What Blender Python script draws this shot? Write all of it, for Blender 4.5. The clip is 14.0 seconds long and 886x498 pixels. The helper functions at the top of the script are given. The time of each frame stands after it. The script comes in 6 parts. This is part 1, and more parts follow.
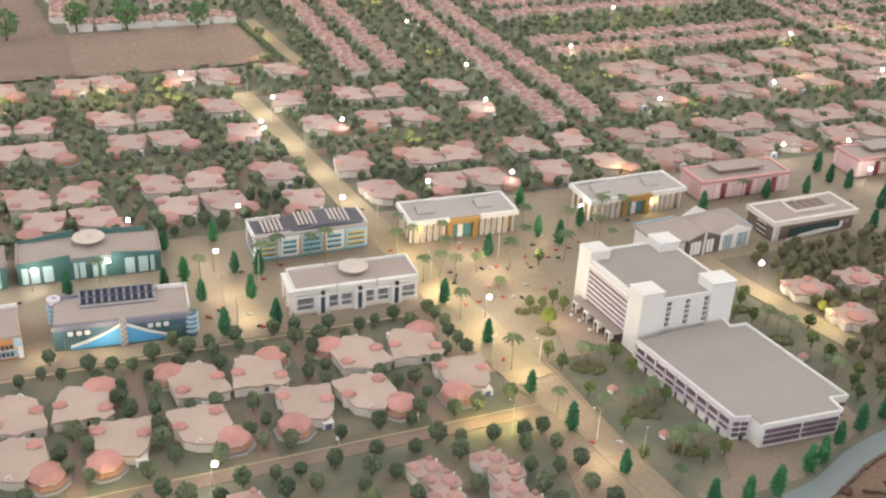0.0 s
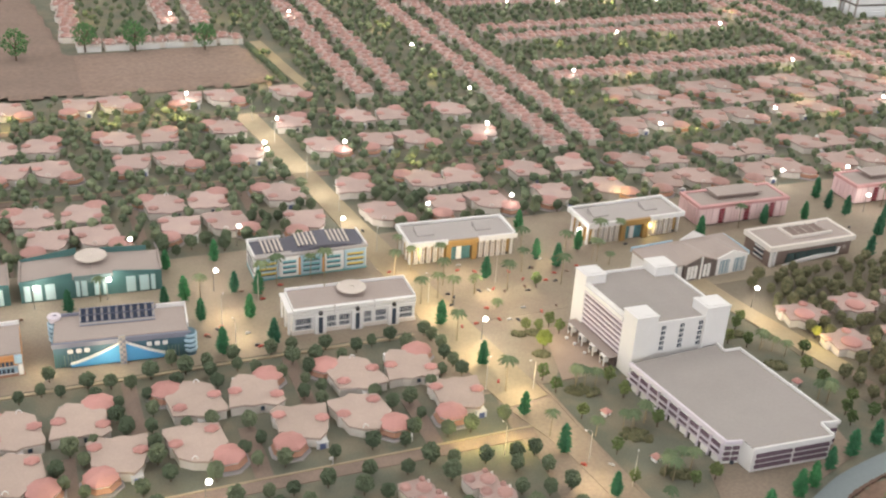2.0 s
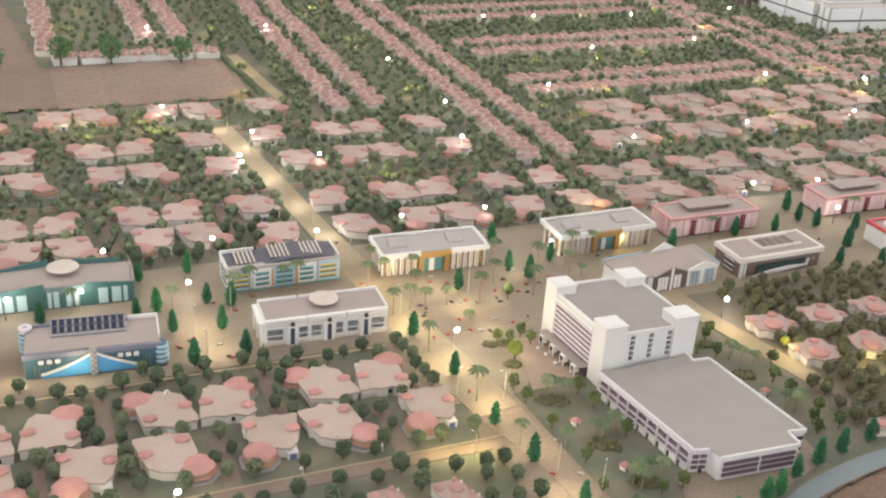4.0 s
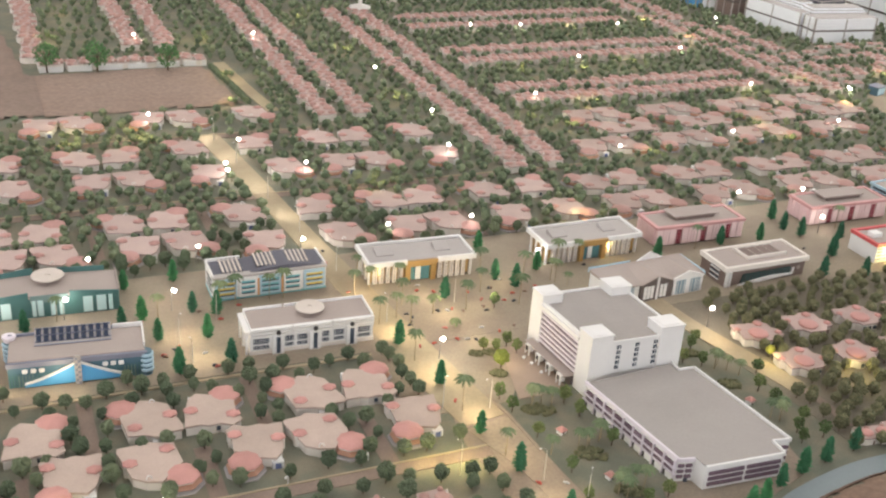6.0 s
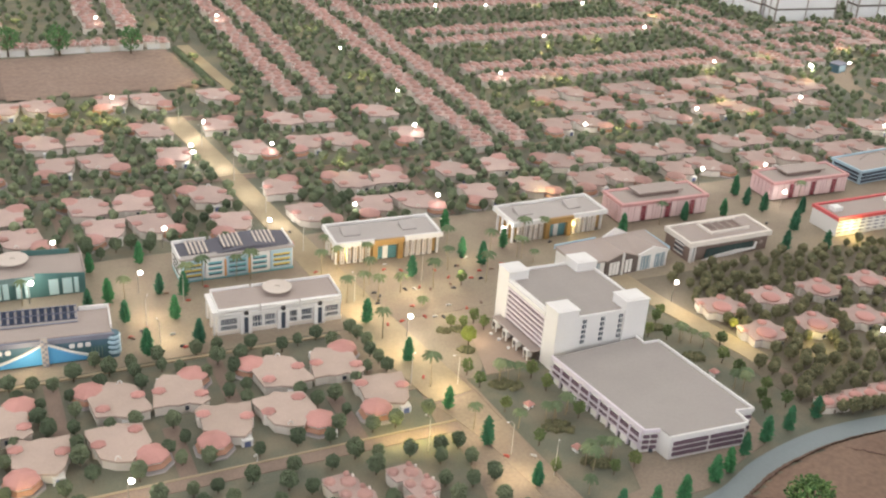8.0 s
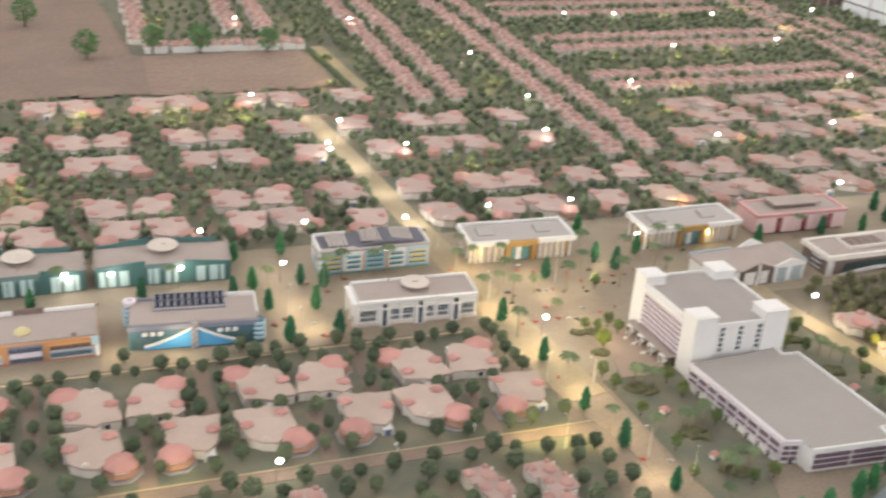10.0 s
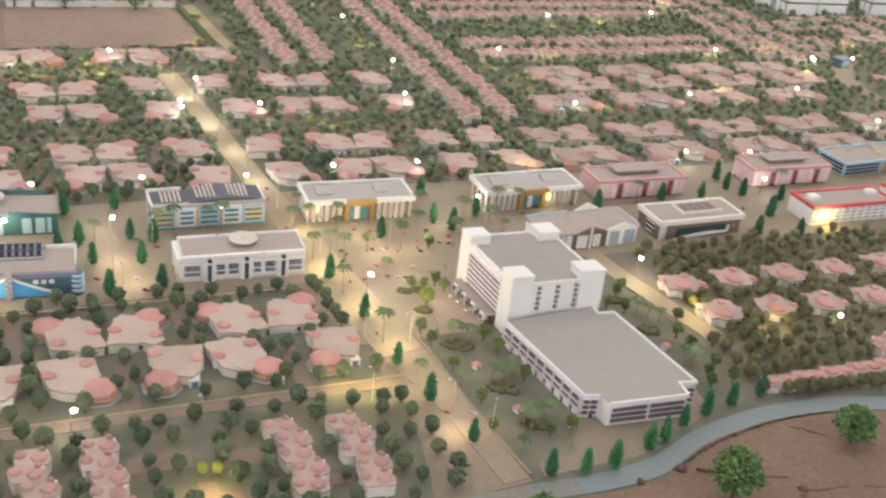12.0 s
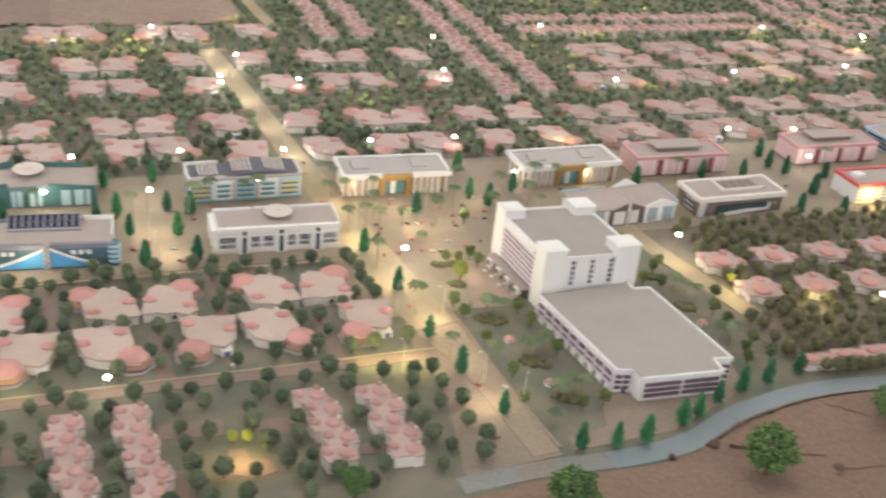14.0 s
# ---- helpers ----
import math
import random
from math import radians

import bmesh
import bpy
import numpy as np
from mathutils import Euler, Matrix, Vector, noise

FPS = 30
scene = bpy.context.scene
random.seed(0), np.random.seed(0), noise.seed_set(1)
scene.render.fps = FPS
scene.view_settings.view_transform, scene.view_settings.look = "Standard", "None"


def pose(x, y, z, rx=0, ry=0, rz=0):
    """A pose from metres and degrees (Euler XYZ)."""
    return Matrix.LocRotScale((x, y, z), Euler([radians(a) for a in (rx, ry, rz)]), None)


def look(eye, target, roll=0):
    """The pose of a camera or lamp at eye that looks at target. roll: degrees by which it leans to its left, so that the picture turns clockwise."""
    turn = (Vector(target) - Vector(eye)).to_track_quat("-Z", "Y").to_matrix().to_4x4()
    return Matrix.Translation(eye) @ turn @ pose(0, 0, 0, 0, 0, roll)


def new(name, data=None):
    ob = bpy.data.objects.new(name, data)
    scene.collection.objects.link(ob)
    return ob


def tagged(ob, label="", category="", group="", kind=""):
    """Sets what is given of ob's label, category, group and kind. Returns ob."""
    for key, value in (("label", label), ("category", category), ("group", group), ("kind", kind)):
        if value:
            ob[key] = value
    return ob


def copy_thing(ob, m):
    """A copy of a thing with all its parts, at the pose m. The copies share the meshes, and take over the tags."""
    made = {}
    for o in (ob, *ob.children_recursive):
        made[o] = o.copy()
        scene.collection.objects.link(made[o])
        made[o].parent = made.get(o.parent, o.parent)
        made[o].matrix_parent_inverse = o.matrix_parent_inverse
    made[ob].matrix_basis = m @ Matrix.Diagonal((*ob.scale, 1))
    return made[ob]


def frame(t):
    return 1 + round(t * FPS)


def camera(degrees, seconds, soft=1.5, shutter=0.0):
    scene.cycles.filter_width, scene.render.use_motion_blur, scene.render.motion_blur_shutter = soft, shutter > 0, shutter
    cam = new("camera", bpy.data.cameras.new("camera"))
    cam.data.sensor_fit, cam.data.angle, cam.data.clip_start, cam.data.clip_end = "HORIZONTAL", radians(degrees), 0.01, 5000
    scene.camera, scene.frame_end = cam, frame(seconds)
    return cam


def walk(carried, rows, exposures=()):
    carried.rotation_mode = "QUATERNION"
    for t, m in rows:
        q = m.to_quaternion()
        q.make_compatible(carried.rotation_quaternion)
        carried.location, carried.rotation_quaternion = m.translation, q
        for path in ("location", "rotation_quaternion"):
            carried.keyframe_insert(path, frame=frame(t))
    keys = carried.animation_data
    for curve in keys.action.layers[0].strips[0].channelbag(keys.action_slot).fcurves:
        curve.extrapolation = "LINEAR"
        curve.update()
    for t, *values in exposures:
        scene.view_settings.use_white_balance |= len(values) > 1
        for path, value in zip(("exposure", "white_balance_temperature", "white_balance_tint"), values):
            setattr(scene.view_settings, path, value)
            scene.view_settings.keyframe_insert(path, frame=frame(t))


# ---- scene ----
cam = camera(44.6, 14.0, soft=2.2, shutter=0.8)
PATH = [
    (0, (-0.118, -0.387, 1.497), (0.588, 1.23, 0.557), 3.2),
    (0.5, (-0.113, -0.39, 1.505), (0.589, 1.235, 0.575), 3.2),
    (1, (-0.107, -0.403, 1.507), (0.592, 1.229, 0.585), 3.2),
    (1.5, (-0.106, -0.406, 1.509), (0.593, 1.231, 0.597), 3.3),
    (2, (-0.099, -0.42, 1.516), (0.597, 1.221, 0.608), 3.5),
    (2.5, (-0.093, -0.431, 1.512), (0.613, 1.208, 0.61), 3.6),
    (3, (-0.085, -0.443, 1.515), (0.637, 1.194, 0.621), 3.8),
    (5.5, (-0.079, -0.451, 1.518), (0.659, 1.192, 0.648), 4.0),
    (6, (-0.078, -0.449, 1.52), (0.675, 1.188, 0.653), 4.3),
    (6.5, (-0.084, -0.447, 1.521), (0.678, 1.186, 0.654), 4.4),
    (7, (-0.087, -0.449, 1.519), (0.68, 1.179, 0.648), 4.4),
    (7.2, (-0.083, -0.454, 1.512), (0.706, 1.155, 0.624), 4.8),
    (9.3, (-0.075, -0.482, 1.512), (0.716, 1.125, 0.624), 3.7),
    (9.5, (-0.114, -0.469, 1.509), (0.623, 1.178, 0.647), 4.4),
    (10, (-0.187, -0.472, 1.496), (0.444, 1.206, 0.61), 4.0),
    (10.5, (-0.158, -0.499, 1.496), (0.366, 1.209, 0.597), 3.8),
    (11, (-0.042, -0.564, 1.489), (0.529, 1.119, 0.571), 4.8),
    (11.5, (0.036, -0.599, 1.489), (0.753, 1.028, 0.574), 6.8),
    (12, (0.052, -0.602, 1.491), (0.808, 1.006, 0.573), 7.0),
    (12.5, (0.08, -0.607, 1.48), (0.883, 0.965, 0.541), 7.3),
    (13, (0.069, -0.603, 1.469), (0.83, 0.988, 0.526), 7.0),
    (13.5, (0.045, -0.611, 1.469), (0.666, 1.034, 0.517), 5.7),
    (14, (0.085, -0.617, 1.463), (0.759, 1.008, 0.511), 6.2),
]
walk(cam, [(t, look(eye, target, roll)) for t, eye, target, roll in PATH])

# ---- light: an exhibition hall with bright ceiling panels over a lit scale model ----
world = bpy.data.worlds.new("hall_air")
scene.world = world
world.use_nodes = True
world.node_tree.nodes["Background"].inputs[0].default_value = (0.9, 0.93, 1.0, 1)
world.node_tree.nodes["Background"].inputs[1].default_value = 0.2
PANELS = [(-2.2, 1.2), (-2.2, 4.2), (1.2, 1.2), (1.2, 4.2), (4.6, 1.2), (4.6, 4.2), (-2.2, 7.2), (1.2, 7.2), (4.6, 7.2), (7.6, 2.7), (7.6, 6.0)]
PANEL_Z, PANEL_W, PANEL_D, PANEL_POWER = 3.1, 2.2, 1.3, 12.5
LED_WARM, LED_WHITE, LED_AMBER = (1.0, 0.82, 0.50), (1.0, 0.93, 0.8), (1.0, 0.82, 0.29)
LED_DEEP = (1.0, 0.60, 0.14)
LED_POWER = 0.105
# added fill lights in the shape of hall windows, out of view: x, y, turn, power
FILL_WINDOWS = [(-3.2, -3.5, 0, 29.0), (-0.4, -3.5, 0, 29.0), (2.4, -3.5, 0, 25.0), (5.2, -3.5, 0, 18.0), (-6.0, 0.2, -90, 34.0), (-6.0, 3.2, -90, 34.0), (-6.0, 6.2, -90, 34.0), (10.5, 3.2, 90, 26.0), (10.5, 6.4, 90, 70.0)]
WINDOW_W, WINDOW_H, WINDOW_Z = 2.2, 1.7, 1.75


def area_lamp(x, y, z, w, d, power, color):
    data = bpy.data.lights.new("ceiling_glow", "AREA")
    data.shape, data.size, data.size_y, data.energy, data.color = "RECTANGLE", w, d, power, color
    ob = new("ceiling_glow", data)
    ob.matrix_world = pose(x, y, z)
    return ob


def fill_lamp(x, y, turn, power):
    data = bpy.data.lights.new("window_daylight", "AREA")
    data.shape, data.size, data.size_y, data.energy, data.color = "RECTANGLE", WINDOW_W, WINDOW_H, power, (0.97, 0.98, 1.0)
    ob = new("window_daylight", data)
    ob.matrix_world = pose(x, y, WINDOW_Z, 0, 0, turn) @ pose(0, 0.12, 0, 90, 0, 0)
    return ob


def led(x, y, z, power, color, radius=0.006):
    data = bpy.data.lights.new("led", "POINT")
    data.energy, data.color, data.shadow_soft_size = power, color, radius
    ob = new("led", data)
    ob.location = (x, y, z)
    return ob


# ---- materials ----
def mat(name, color, rough=0.7, metal=0.0, vary=0.12, scale=60.0, bump=0.15, rnd=0.0, island=0.0, stain=None, hue=0.0):
    """Principled surface: fine grain, larger stains, a little relief; rnd varies it from thing to thing."""
    m = bpy.data.materials.new(name)
    m.use_nodes = True
    nt = m.node_tree
    bsdf = nt.nodes["Principled BSDF"]
    bsdf.inputs["Roughness"].default_value, bsdf.inputs["Metallic"].default_value = rough, metal
    geo = nt.nodes.new("ShaderNodeNewGeometry")
    fine, wide = nt.nodes.new("ShaderNodeTexNoise"), nt.nodes.new("ShaderNodeTexNoise")
    fine.inputs["Scale"].default_value, fine.inputs["Detail"].default_value = scale * 6, 4
    wide.inputs["Scale"].default_value, wide.inputs["Detail"].default_value = scale / 4, 3
    for n in (fine, wide):
        nt.links.new(geo.outputs["Position"], n.inputs["Vector"])
    add = nt.nodes.new("ShaderNodeMath")
    add.operation = "ADD"
    nt.links.new(fine.outputs["Fac"], add.inputs[0])
    nt.links.new(wide.outputs["Fac"], add.inputs[1])
    ramp = nt.nodes.new("ShaderNodeMapRange")
    ramp.inputs["From Min"].default_value, ramp.inputs["From Max"].default_value = 0.6, 1.4
    ramp.inputs["To Min"].default_value, ramp.inputs["To Max"].default_value = 1 - vary, 1 + vary
    nt.links.new(add.outputs[0], ramp.inputs["Value"])
    value = ramp.outputs["Result"]
    hsv = nt.nodes.new("ShaderNodeHueSaturation")
    hsv.inputs["Color"].default_value = (*color, 1)
    if stain:
        mix = nt.nodes.new("ShaderNodeMix")
        mix.data_type = "RGBA"
        mix.inputs["A"].default_value, mix.inputs["B"].default_value = (*color, 1), (*stain, 1)
        sr = nt.nodes.new("ShaderNodeMapRange")
        sr.inputs["From Min"].default_value, sr.inputs["From Max"].default_value = 0.42, 0.62
        nt.links.new(wide.outputs["Fac"], sr.inputs["Value"])
        nt.links.new(sr.outputs["Result"], mix.inputs["Factor"])
        nt.links.new(mix.outputs["Result"], hsv.inputs["Color"])
    if rnd or island:
        src = nt.nodes.new("ShaderNodeObjectInfo").outputs["Random"] if rnd else geo.outputs["Random Per Island"]
        spread = rnd or island
        rr = nt.nodes.new("ShaderNodeMapRange")
        rr.inputs["To Min"].default_value, rr.inputs["To Max"].default_value = 1 - spread, 1 + spread
        nt.links.new(src, rr.inputs["Value"])
        mul = nt.nodes.new("ShaderNodeMath")
        mul.operation = "MULTIPLY"
        nt.links.new(value, mul.inputs[0])
        nt.links.new(rr.outputs["Result"], mul.inputs[1])
        value = mul.outputs[0]
        if hue:
            hr = nt.nodes.new("ShaderNodeMapRange")
            hr.inputs["To Min"].default_value, hr.inputs["To Max"].default_value = 0.5 + hue, 0.5 - hue
            nt.links.new(src, hr.inputs["Value"])
            nt.links.new(hr.outputs["Result"], hsv.inputs["Hue"])
    nt.links.new(value, hsv.inputs["Value"])
    nt.links.new(hsv.outputs["Color"], bsdf.inputs["Base Color"])
    if bump:
        b = nt.nodes.new("ShaderNodeBump")
        b.inputs["Strength"].default_value, b.inputs["Distance"].default_value = bump, 0.002
        nt.links.new(fine.outputs["Fac"], b.inputs["Height"])
        nt.links.new(b.outputs["Normal"], bsdf.inputs["Normal"])
    return m


def glow(name, color, strength):
    m = bpy.data.materials.new(name)
    m.use_nodes = True
    bsdf = m.node_tree.nodes["Principled BSDF"]
    bsdf.inputs["Base Color"].default_value = (*color, 1)
    bsdf.inputs["Emission Color"].default_value = (*color, 1)
    bsdf.inputs["Emission Strength"].default_value = strength
    return m


M_LAWN = mat("turf_powder", (0.15, 0.155, 0.118), 0.95, vary=0.25, scale=40, bump=0.5, stain=(0.185, 0.165, 0.12))
M_SAND = mat("sandy_paving", (0.298, 0.247, 0.187), 0.9, vary=0.2, scale=26, bump=0.2, stain=(0.238, 0.19, 0.148))
M_ROAD = mat("sand_coloured_road", (0.365, 0.30, 0.20), 0.9, vary=0.16, scale=25, bump=0.15, stain=(0.29, 0.23, 0.155))
M_PATH = mat("reddish_path", (0.232, 0.172, 0.14), 0.9, vary=0.22, scale=40, bump=0.2)
M_DUST = mat("pink_brown_paving", (0.270, 0.211, 0.165), 0.92, vary=0.22, scale=22, bump=0.25, stain=(0.22, 0.178, 0.136))
M_SILT = mat("silted_river", (0.215, 0.215, 0.205), 0.7, vary=0.25, scale=24, bump=0.2, stain=(0.21, 0.19, 0.165))
M_RIVERBED = mat("dusty_riverbed", (0.235, 0.205, 0.172), 0.85, vary=0.25, scale=24, bump=0.2, stain=(0.20, 0.20, 0.19))
M_SANDDULL = mat("worn_sand_road", (0.305, 0.240, 0.178), 0.92, vary=0.2, scale=18, bump=0.2, stain=(0.25, 0.196, 0.15))
M_KERB = mat("pale_kerb", (0.36, 0.29, 0.20), 0.8, vary=0.1, scale=80)
M_BRICK = mat("pink_forecourt", (0.325, 0.245, 0.20), 0.9, vary=0.15, scale=50, bump=0.2)
M_SOIL = mat("bare_brown_soil", (0.212, 0.138, 0.100), 0.95, vary=0.3, scale=13, bump=0.6, stain=(0.165, 0.106, 0.08))
M_FIELD = mat("dry_grey_brown_field", (0.278, 0.200, 0.162), 0.95, vary=0.3, scale=9, bump=0.5, stain=(0.22, 0.155, 0.125))
M_FIELDDARK = mat("dark_grey_brown_field", (0.245, 0.178, 0.145), 0.95, vary=0.22, scale=9, bump=0.4, stain=(0.20, 0.145, 0.118))
# Serves the dark clods, and as painted shade under the bank and in cracks.
M_SOILDARK = mat("broken_soil_edge", (0.13, 0.08, 0.06), 0.95, vary=0.3, scale=60, bump=0.8)
M_WATER = mat("painted_blue_grey_water", (0.182, 0.215, 0.230), 0.5, vary=0.08, scale=20, bump=0.1)
M_ROOFTAN = mat("tan_pink_roof", (0.432, 0.336, 0.288), 0.85, vary=0.12, scale=50, bump=0.1, rnd=0.07)
M_ROOFROSE = mat("rose_tan_roof", (0.435, 0.326, 0.296), 0.85, vary=0.14, scale=50, bump=0.1, rnd=0.09)
M_ROOFMAUVE = mat("dusty_mauve_roof", (0.380, 0.280, 0.252), 0.85, vary=0.16, scale=50, bump=0.1, rnd=0.10)
M_DOMEROSE = mat("dusty_rose_dome", (0.425, 0.232, 0.210), 0.65, vary=0.14, scale=80, bump=0.1, rnd=0.10)
M_ROOFROW = mat("mauve_pink_roof", (0.412, 0.300, 0.272), 0.85, vary=0.2, scale=60, bump=0.15, rnd=0.08)
M_DOMEROW = mat("dusky_red_dome", (0.385, 0.222, 0.198), 0.7, vary=0.15, scale=80, bump=0.1, rnd=0.12)
M_DOME = mat("salmon_red_dome", (0.468, 0.230, 0.206), 0.6, vary=0.12, scale=80, bump=0.1, rnd=0.10)
M_WHITE = mat("white_card", (0.725, 0.705, 0.695), 0.6, vary=0.05, scale=60, bump=0.05)
M_CREAM = mat("cream_wall", (0.70, 0.64, 0.59), 0.75, vary=0.08, scale=60, bump=0.08, rnd=0.06)
M_TERRACE = mat("grey_terrace", (0.36, 0.33, 0.33), 0.8, vary=0.12, scale=60, bump=0.1)
M_TERRA = mat("terracotta_wall", (0.40, 0.215, 0.15), 0.75, vary=0.15, scale=90, rnd=0.1)
M_GREYROOF = mat("grey_card_roof", (0.40, 0.365, 0.35), 0.8, vary=0.05, scale=20, bump=0.05)
M_TAUPE = mat("taupe_roof", (0.36, 0.30, 0.275), 0.85, vary=0.08, scale=40, bump=0.1)
M_GLASS = mat("dark_model_glazing", (0.06, 0.075, 0.10), 0.25, vary=0.15, scale=80, bump=0.02)
M_GLASSBLUE = mat("blue_grey_glazing", (0.23, 0.31, 0.36), 0.3, vary=0.15, scale=80, bump=0.02)
M_BLUEDOOR = mat("blue_grey_door", (0.13, 0.16, 0.30), 0.5, vary=0.1)
M_HOTELROOF = mat("warm_grey_card_roof", (0.335, 0.302, 0.286), 0.85, vary=0.06, scale=20, bump=0.05, stain=(0.30, 0.27, 0.255))
M_PURPLE = mat("purple_brown_band", (0.145, 0.092, 0.122), 0.5, vary=0.1)
M_LILAC = mat("lilac_white_card", (0.66, 0.60, 0.66), 0.6, vary=0.05, scale=60, bump=0.05)
M_TEAL = mat("dark_teal_panel", (0.065, 0.155, 0.15), 0.55, vary=0.12, scale=60)
M_TEALGREY = mat("grey_teal_panel", (0.16, 0.235, 0.23), 0.6, vary=0.1, scale=60)
M_NAVY = mat("slate_blue_panel", (0.075, 0.15, 0.20), 0.55, vary=0.12, scale=60)
M_SKYBLUE = mat("bright_blue_panel", (0.10, 0.36, 0.66), 0.45, vary=0.08)
M_PALEBLUE = mat("pale_blue_panel", (0.36, 0.50, 0.60), 0.55, vary=0.08)
M_CYAN = mat("turquoise_band", (0.14, 0.36, 0.40), 0.5, vary=0.1)
M_YELLOW = mat("yellow_band", (0.55, 0.42, 0.12), 0.55, vary=0.1)
M_SLATE = mat("blue_grey_roof", (0.20, 0.205, 0.265), 0.6, vary=0.08)
M_SLATEDARK = mat("dark_slate_roof", (0.105, 0.102, 0.13), 0.65, vary=0.1)
M_PANE = mat("pale_cyan_pane", (0.50, 0.66, 0.66), 0.35, vary=0.06)
M_GOLD = mat("ochre_wall", (0.36, 0.215, 0.075), 0.65, vary=0.12)
M_TINTED = mat("dark_green_tinted_glass", (0.045, 0.075, 0.075), 0.2, vary=0.15, bump=0.02)
M_BROWN = mat("grey_brown_wall", (0.20, 0.145, 0.125), 0.65, vary=0.1)
M_PINK = mat("pale_pink_panel", (0.68, 0.47, 0.48), 0.65, vary=0.08, scale=70)
M_PINKPALE = mat("white_pink_panel", (0.74, 0.555, 0.55), 0.65, vary=0.07, scale=70)
# Brighter and bluer than M_WHITE: cool daylight on the towers put into the paint.
M_TOWER = mat("cool_white_card", (0.89, 0.90, 0.93), 0.55, vary=0.06, scale=30, bump=0.05)
M_GROVE = mat("brown_grove_earth", (0.20, 0.168, 0.128), 0.95, vary=0.25, scale=30, bump=0.4, stain=(0.16, 0.142, 0.106))
M_DARKBROWN = mat("dark_brown_card", (0.115, 0.09, 0.085), 0.6, vary=0.1)
# Paler than M_POST: the lamplight on the posts is in the colour.
M_LITPOST = mat("pale_enamelled_post", (0.58, 0.53, 0.45), 0.5, vary=0.08)
M_STRAW = mat("straw_yellow_card", (0.58, 0.49, 0.27), 0.6, vary=0.1)
M_ROSE = mat("rose_red_band", (0.54, 0.285, 0.28), 0.55, vary=0.1)
M_MAROON = mat("maroon_louvre", (0.23, 0.035, 0.05), 0.55, vary=0.1)
M_RED = mat("red_parapet", (0.55, 0.085, 0.09), 0.5, vary=0.08)
M_ORANGE = mat("orange_wall", (0.60, 0.30, 0.13), 0.6, vary=0.1)
M_SOLAR = mat("solar_cell", (0.025, 0.035, 0.065), 0.25, vary=0.1, bump=0.02)
M_CONCRETE = mat("pale_concrete_disc", (0.56, 0.49, 0.44), 0.75, vary=0.08, scale=60)
M_DARK = mat("black_brown_paint", (0.035, 0.03, 0.03), 0.5, vary=0.1)
M_TRUNK = mat("twig_trunk", (0.10, 0.07, 0.045), 0.9, vary=0.2, scale=200)
M_PALMTRUNK = mat("palm_trunk", (0.30, 0.24, 0.15), 0.9, vary=0.2, scale=200)
M_LEAF = mat("olive_foam_foliage", (0.094, 0.120, 0.070), 0.95, vary=0.4, scale=200, bump=0.6, rnd=0.3, hue=0.025)
M_LEAFGARDEN = mat("garden_foliage", (0.120, 0.155, 0.055), 0.95, vary=0.6, scale=200, bump=0.6, rnd=0.3, hue=0.03)
# Yellow LED light on the leaves is mixed into this green.
M_LEAFGLOW = mat("yellow_green_foliage", (0.24, 0.26, 0.055), 0.95, vary=0.4, scale=200, bump=0.6, rnd=0.1, hue=0.02)
# Lighter than M_LEAF: distance haze and light on the crowns put into the colour.
M_LEAFFAR = mat("dark_olive_foliage", (0.124, 0.154, 0.090), 0.95, vary=0.45, scale=120, bump=0.5, island=0.38, hue=0.03)
M_LEAFOLIVE = mat("brown_olive_foliage", (0.122, 0.120, 0.062), 0.95, vary=0.45, scale=140, bump=0.5, island=0.3, hue=0.02)
M_FIR = mat("bright_green_bristle", (0.048, 0.185, 0.085), 0.85, vary=0.45, scale=220, bump=0.6, rnd=0.25, hue=0.02)
M_PALM = mat("palm_frond", (0.138, 0.178, 0.090), 0.8, vary=0.35, scale=200, rnd=0.3, hue=0.03)
M_FIELDLEAF = mat("fresh_green_flock", (0.095, 0.175, 0.055), 0.9, vary=0.5, scale=160, bump=0.6, island=0.45, rnd=0.0, hue=0.03)
M_FIELDLEAFDARK = mat("emerald_flock", (0.09, 0.20, 0.075), 0.9, vary=0.5, scale=160, bump=0.6, island=0.3, hue=0.02)
M_POST = mat("grey_metal_post", (0.30, 0.28, 0.25), 0.4, metal=0.6, vary=0.08)
M_TYRE = mat("black_rubber", (0.02, 0.02, 0.02), 0.8, vary=0.1)
CAR_PAINT = [mat("red_car_paint", (0.42, 0.07, 0.05), 0.3, vary=0.05), mat("black_car_paint", (0.03, 0.03, 0.035), 0.3, vary=0.05),
             mat("white_car_paint", (0.5, 0.48, 0.46), 0.3, vary=0.05), mat("brown_car_paint", (0.20, 0.12, 0.08), 0.3, vary=0.05)]
M_HALLWALL = mat("painted_hall_wall", (0.72, 0.70, 0.67), 0.9, vary=0.03, scale=2, bump=0.05)
M_CEILING = mat("white_hall_ceiling", (0.8, 0.8, 0.79), 0.9, vary=0.02, scale=2, bump=0.05)
M_CARPET = mat("dark_grey_carpet", (0.10, 0.10, 0.11), 0.95, vary=0.15, scale=20, bump=0.3)
M_PLINTH = mat("white_plinth_board", (0.7, 0.69, 0.67), 0.5, vary=0.03, scale=4)
G_LED = glow("lit_led_head", (1.0, 0.95, 0.85), 14.0)
G_PANE = glow("frosted_daylight_pane", (0.95, 0.97, 1.0), 1.5)
G_PANEL = glow("lit_ceiling_panel", (1.0, 0.97, 0.92), 1.8)


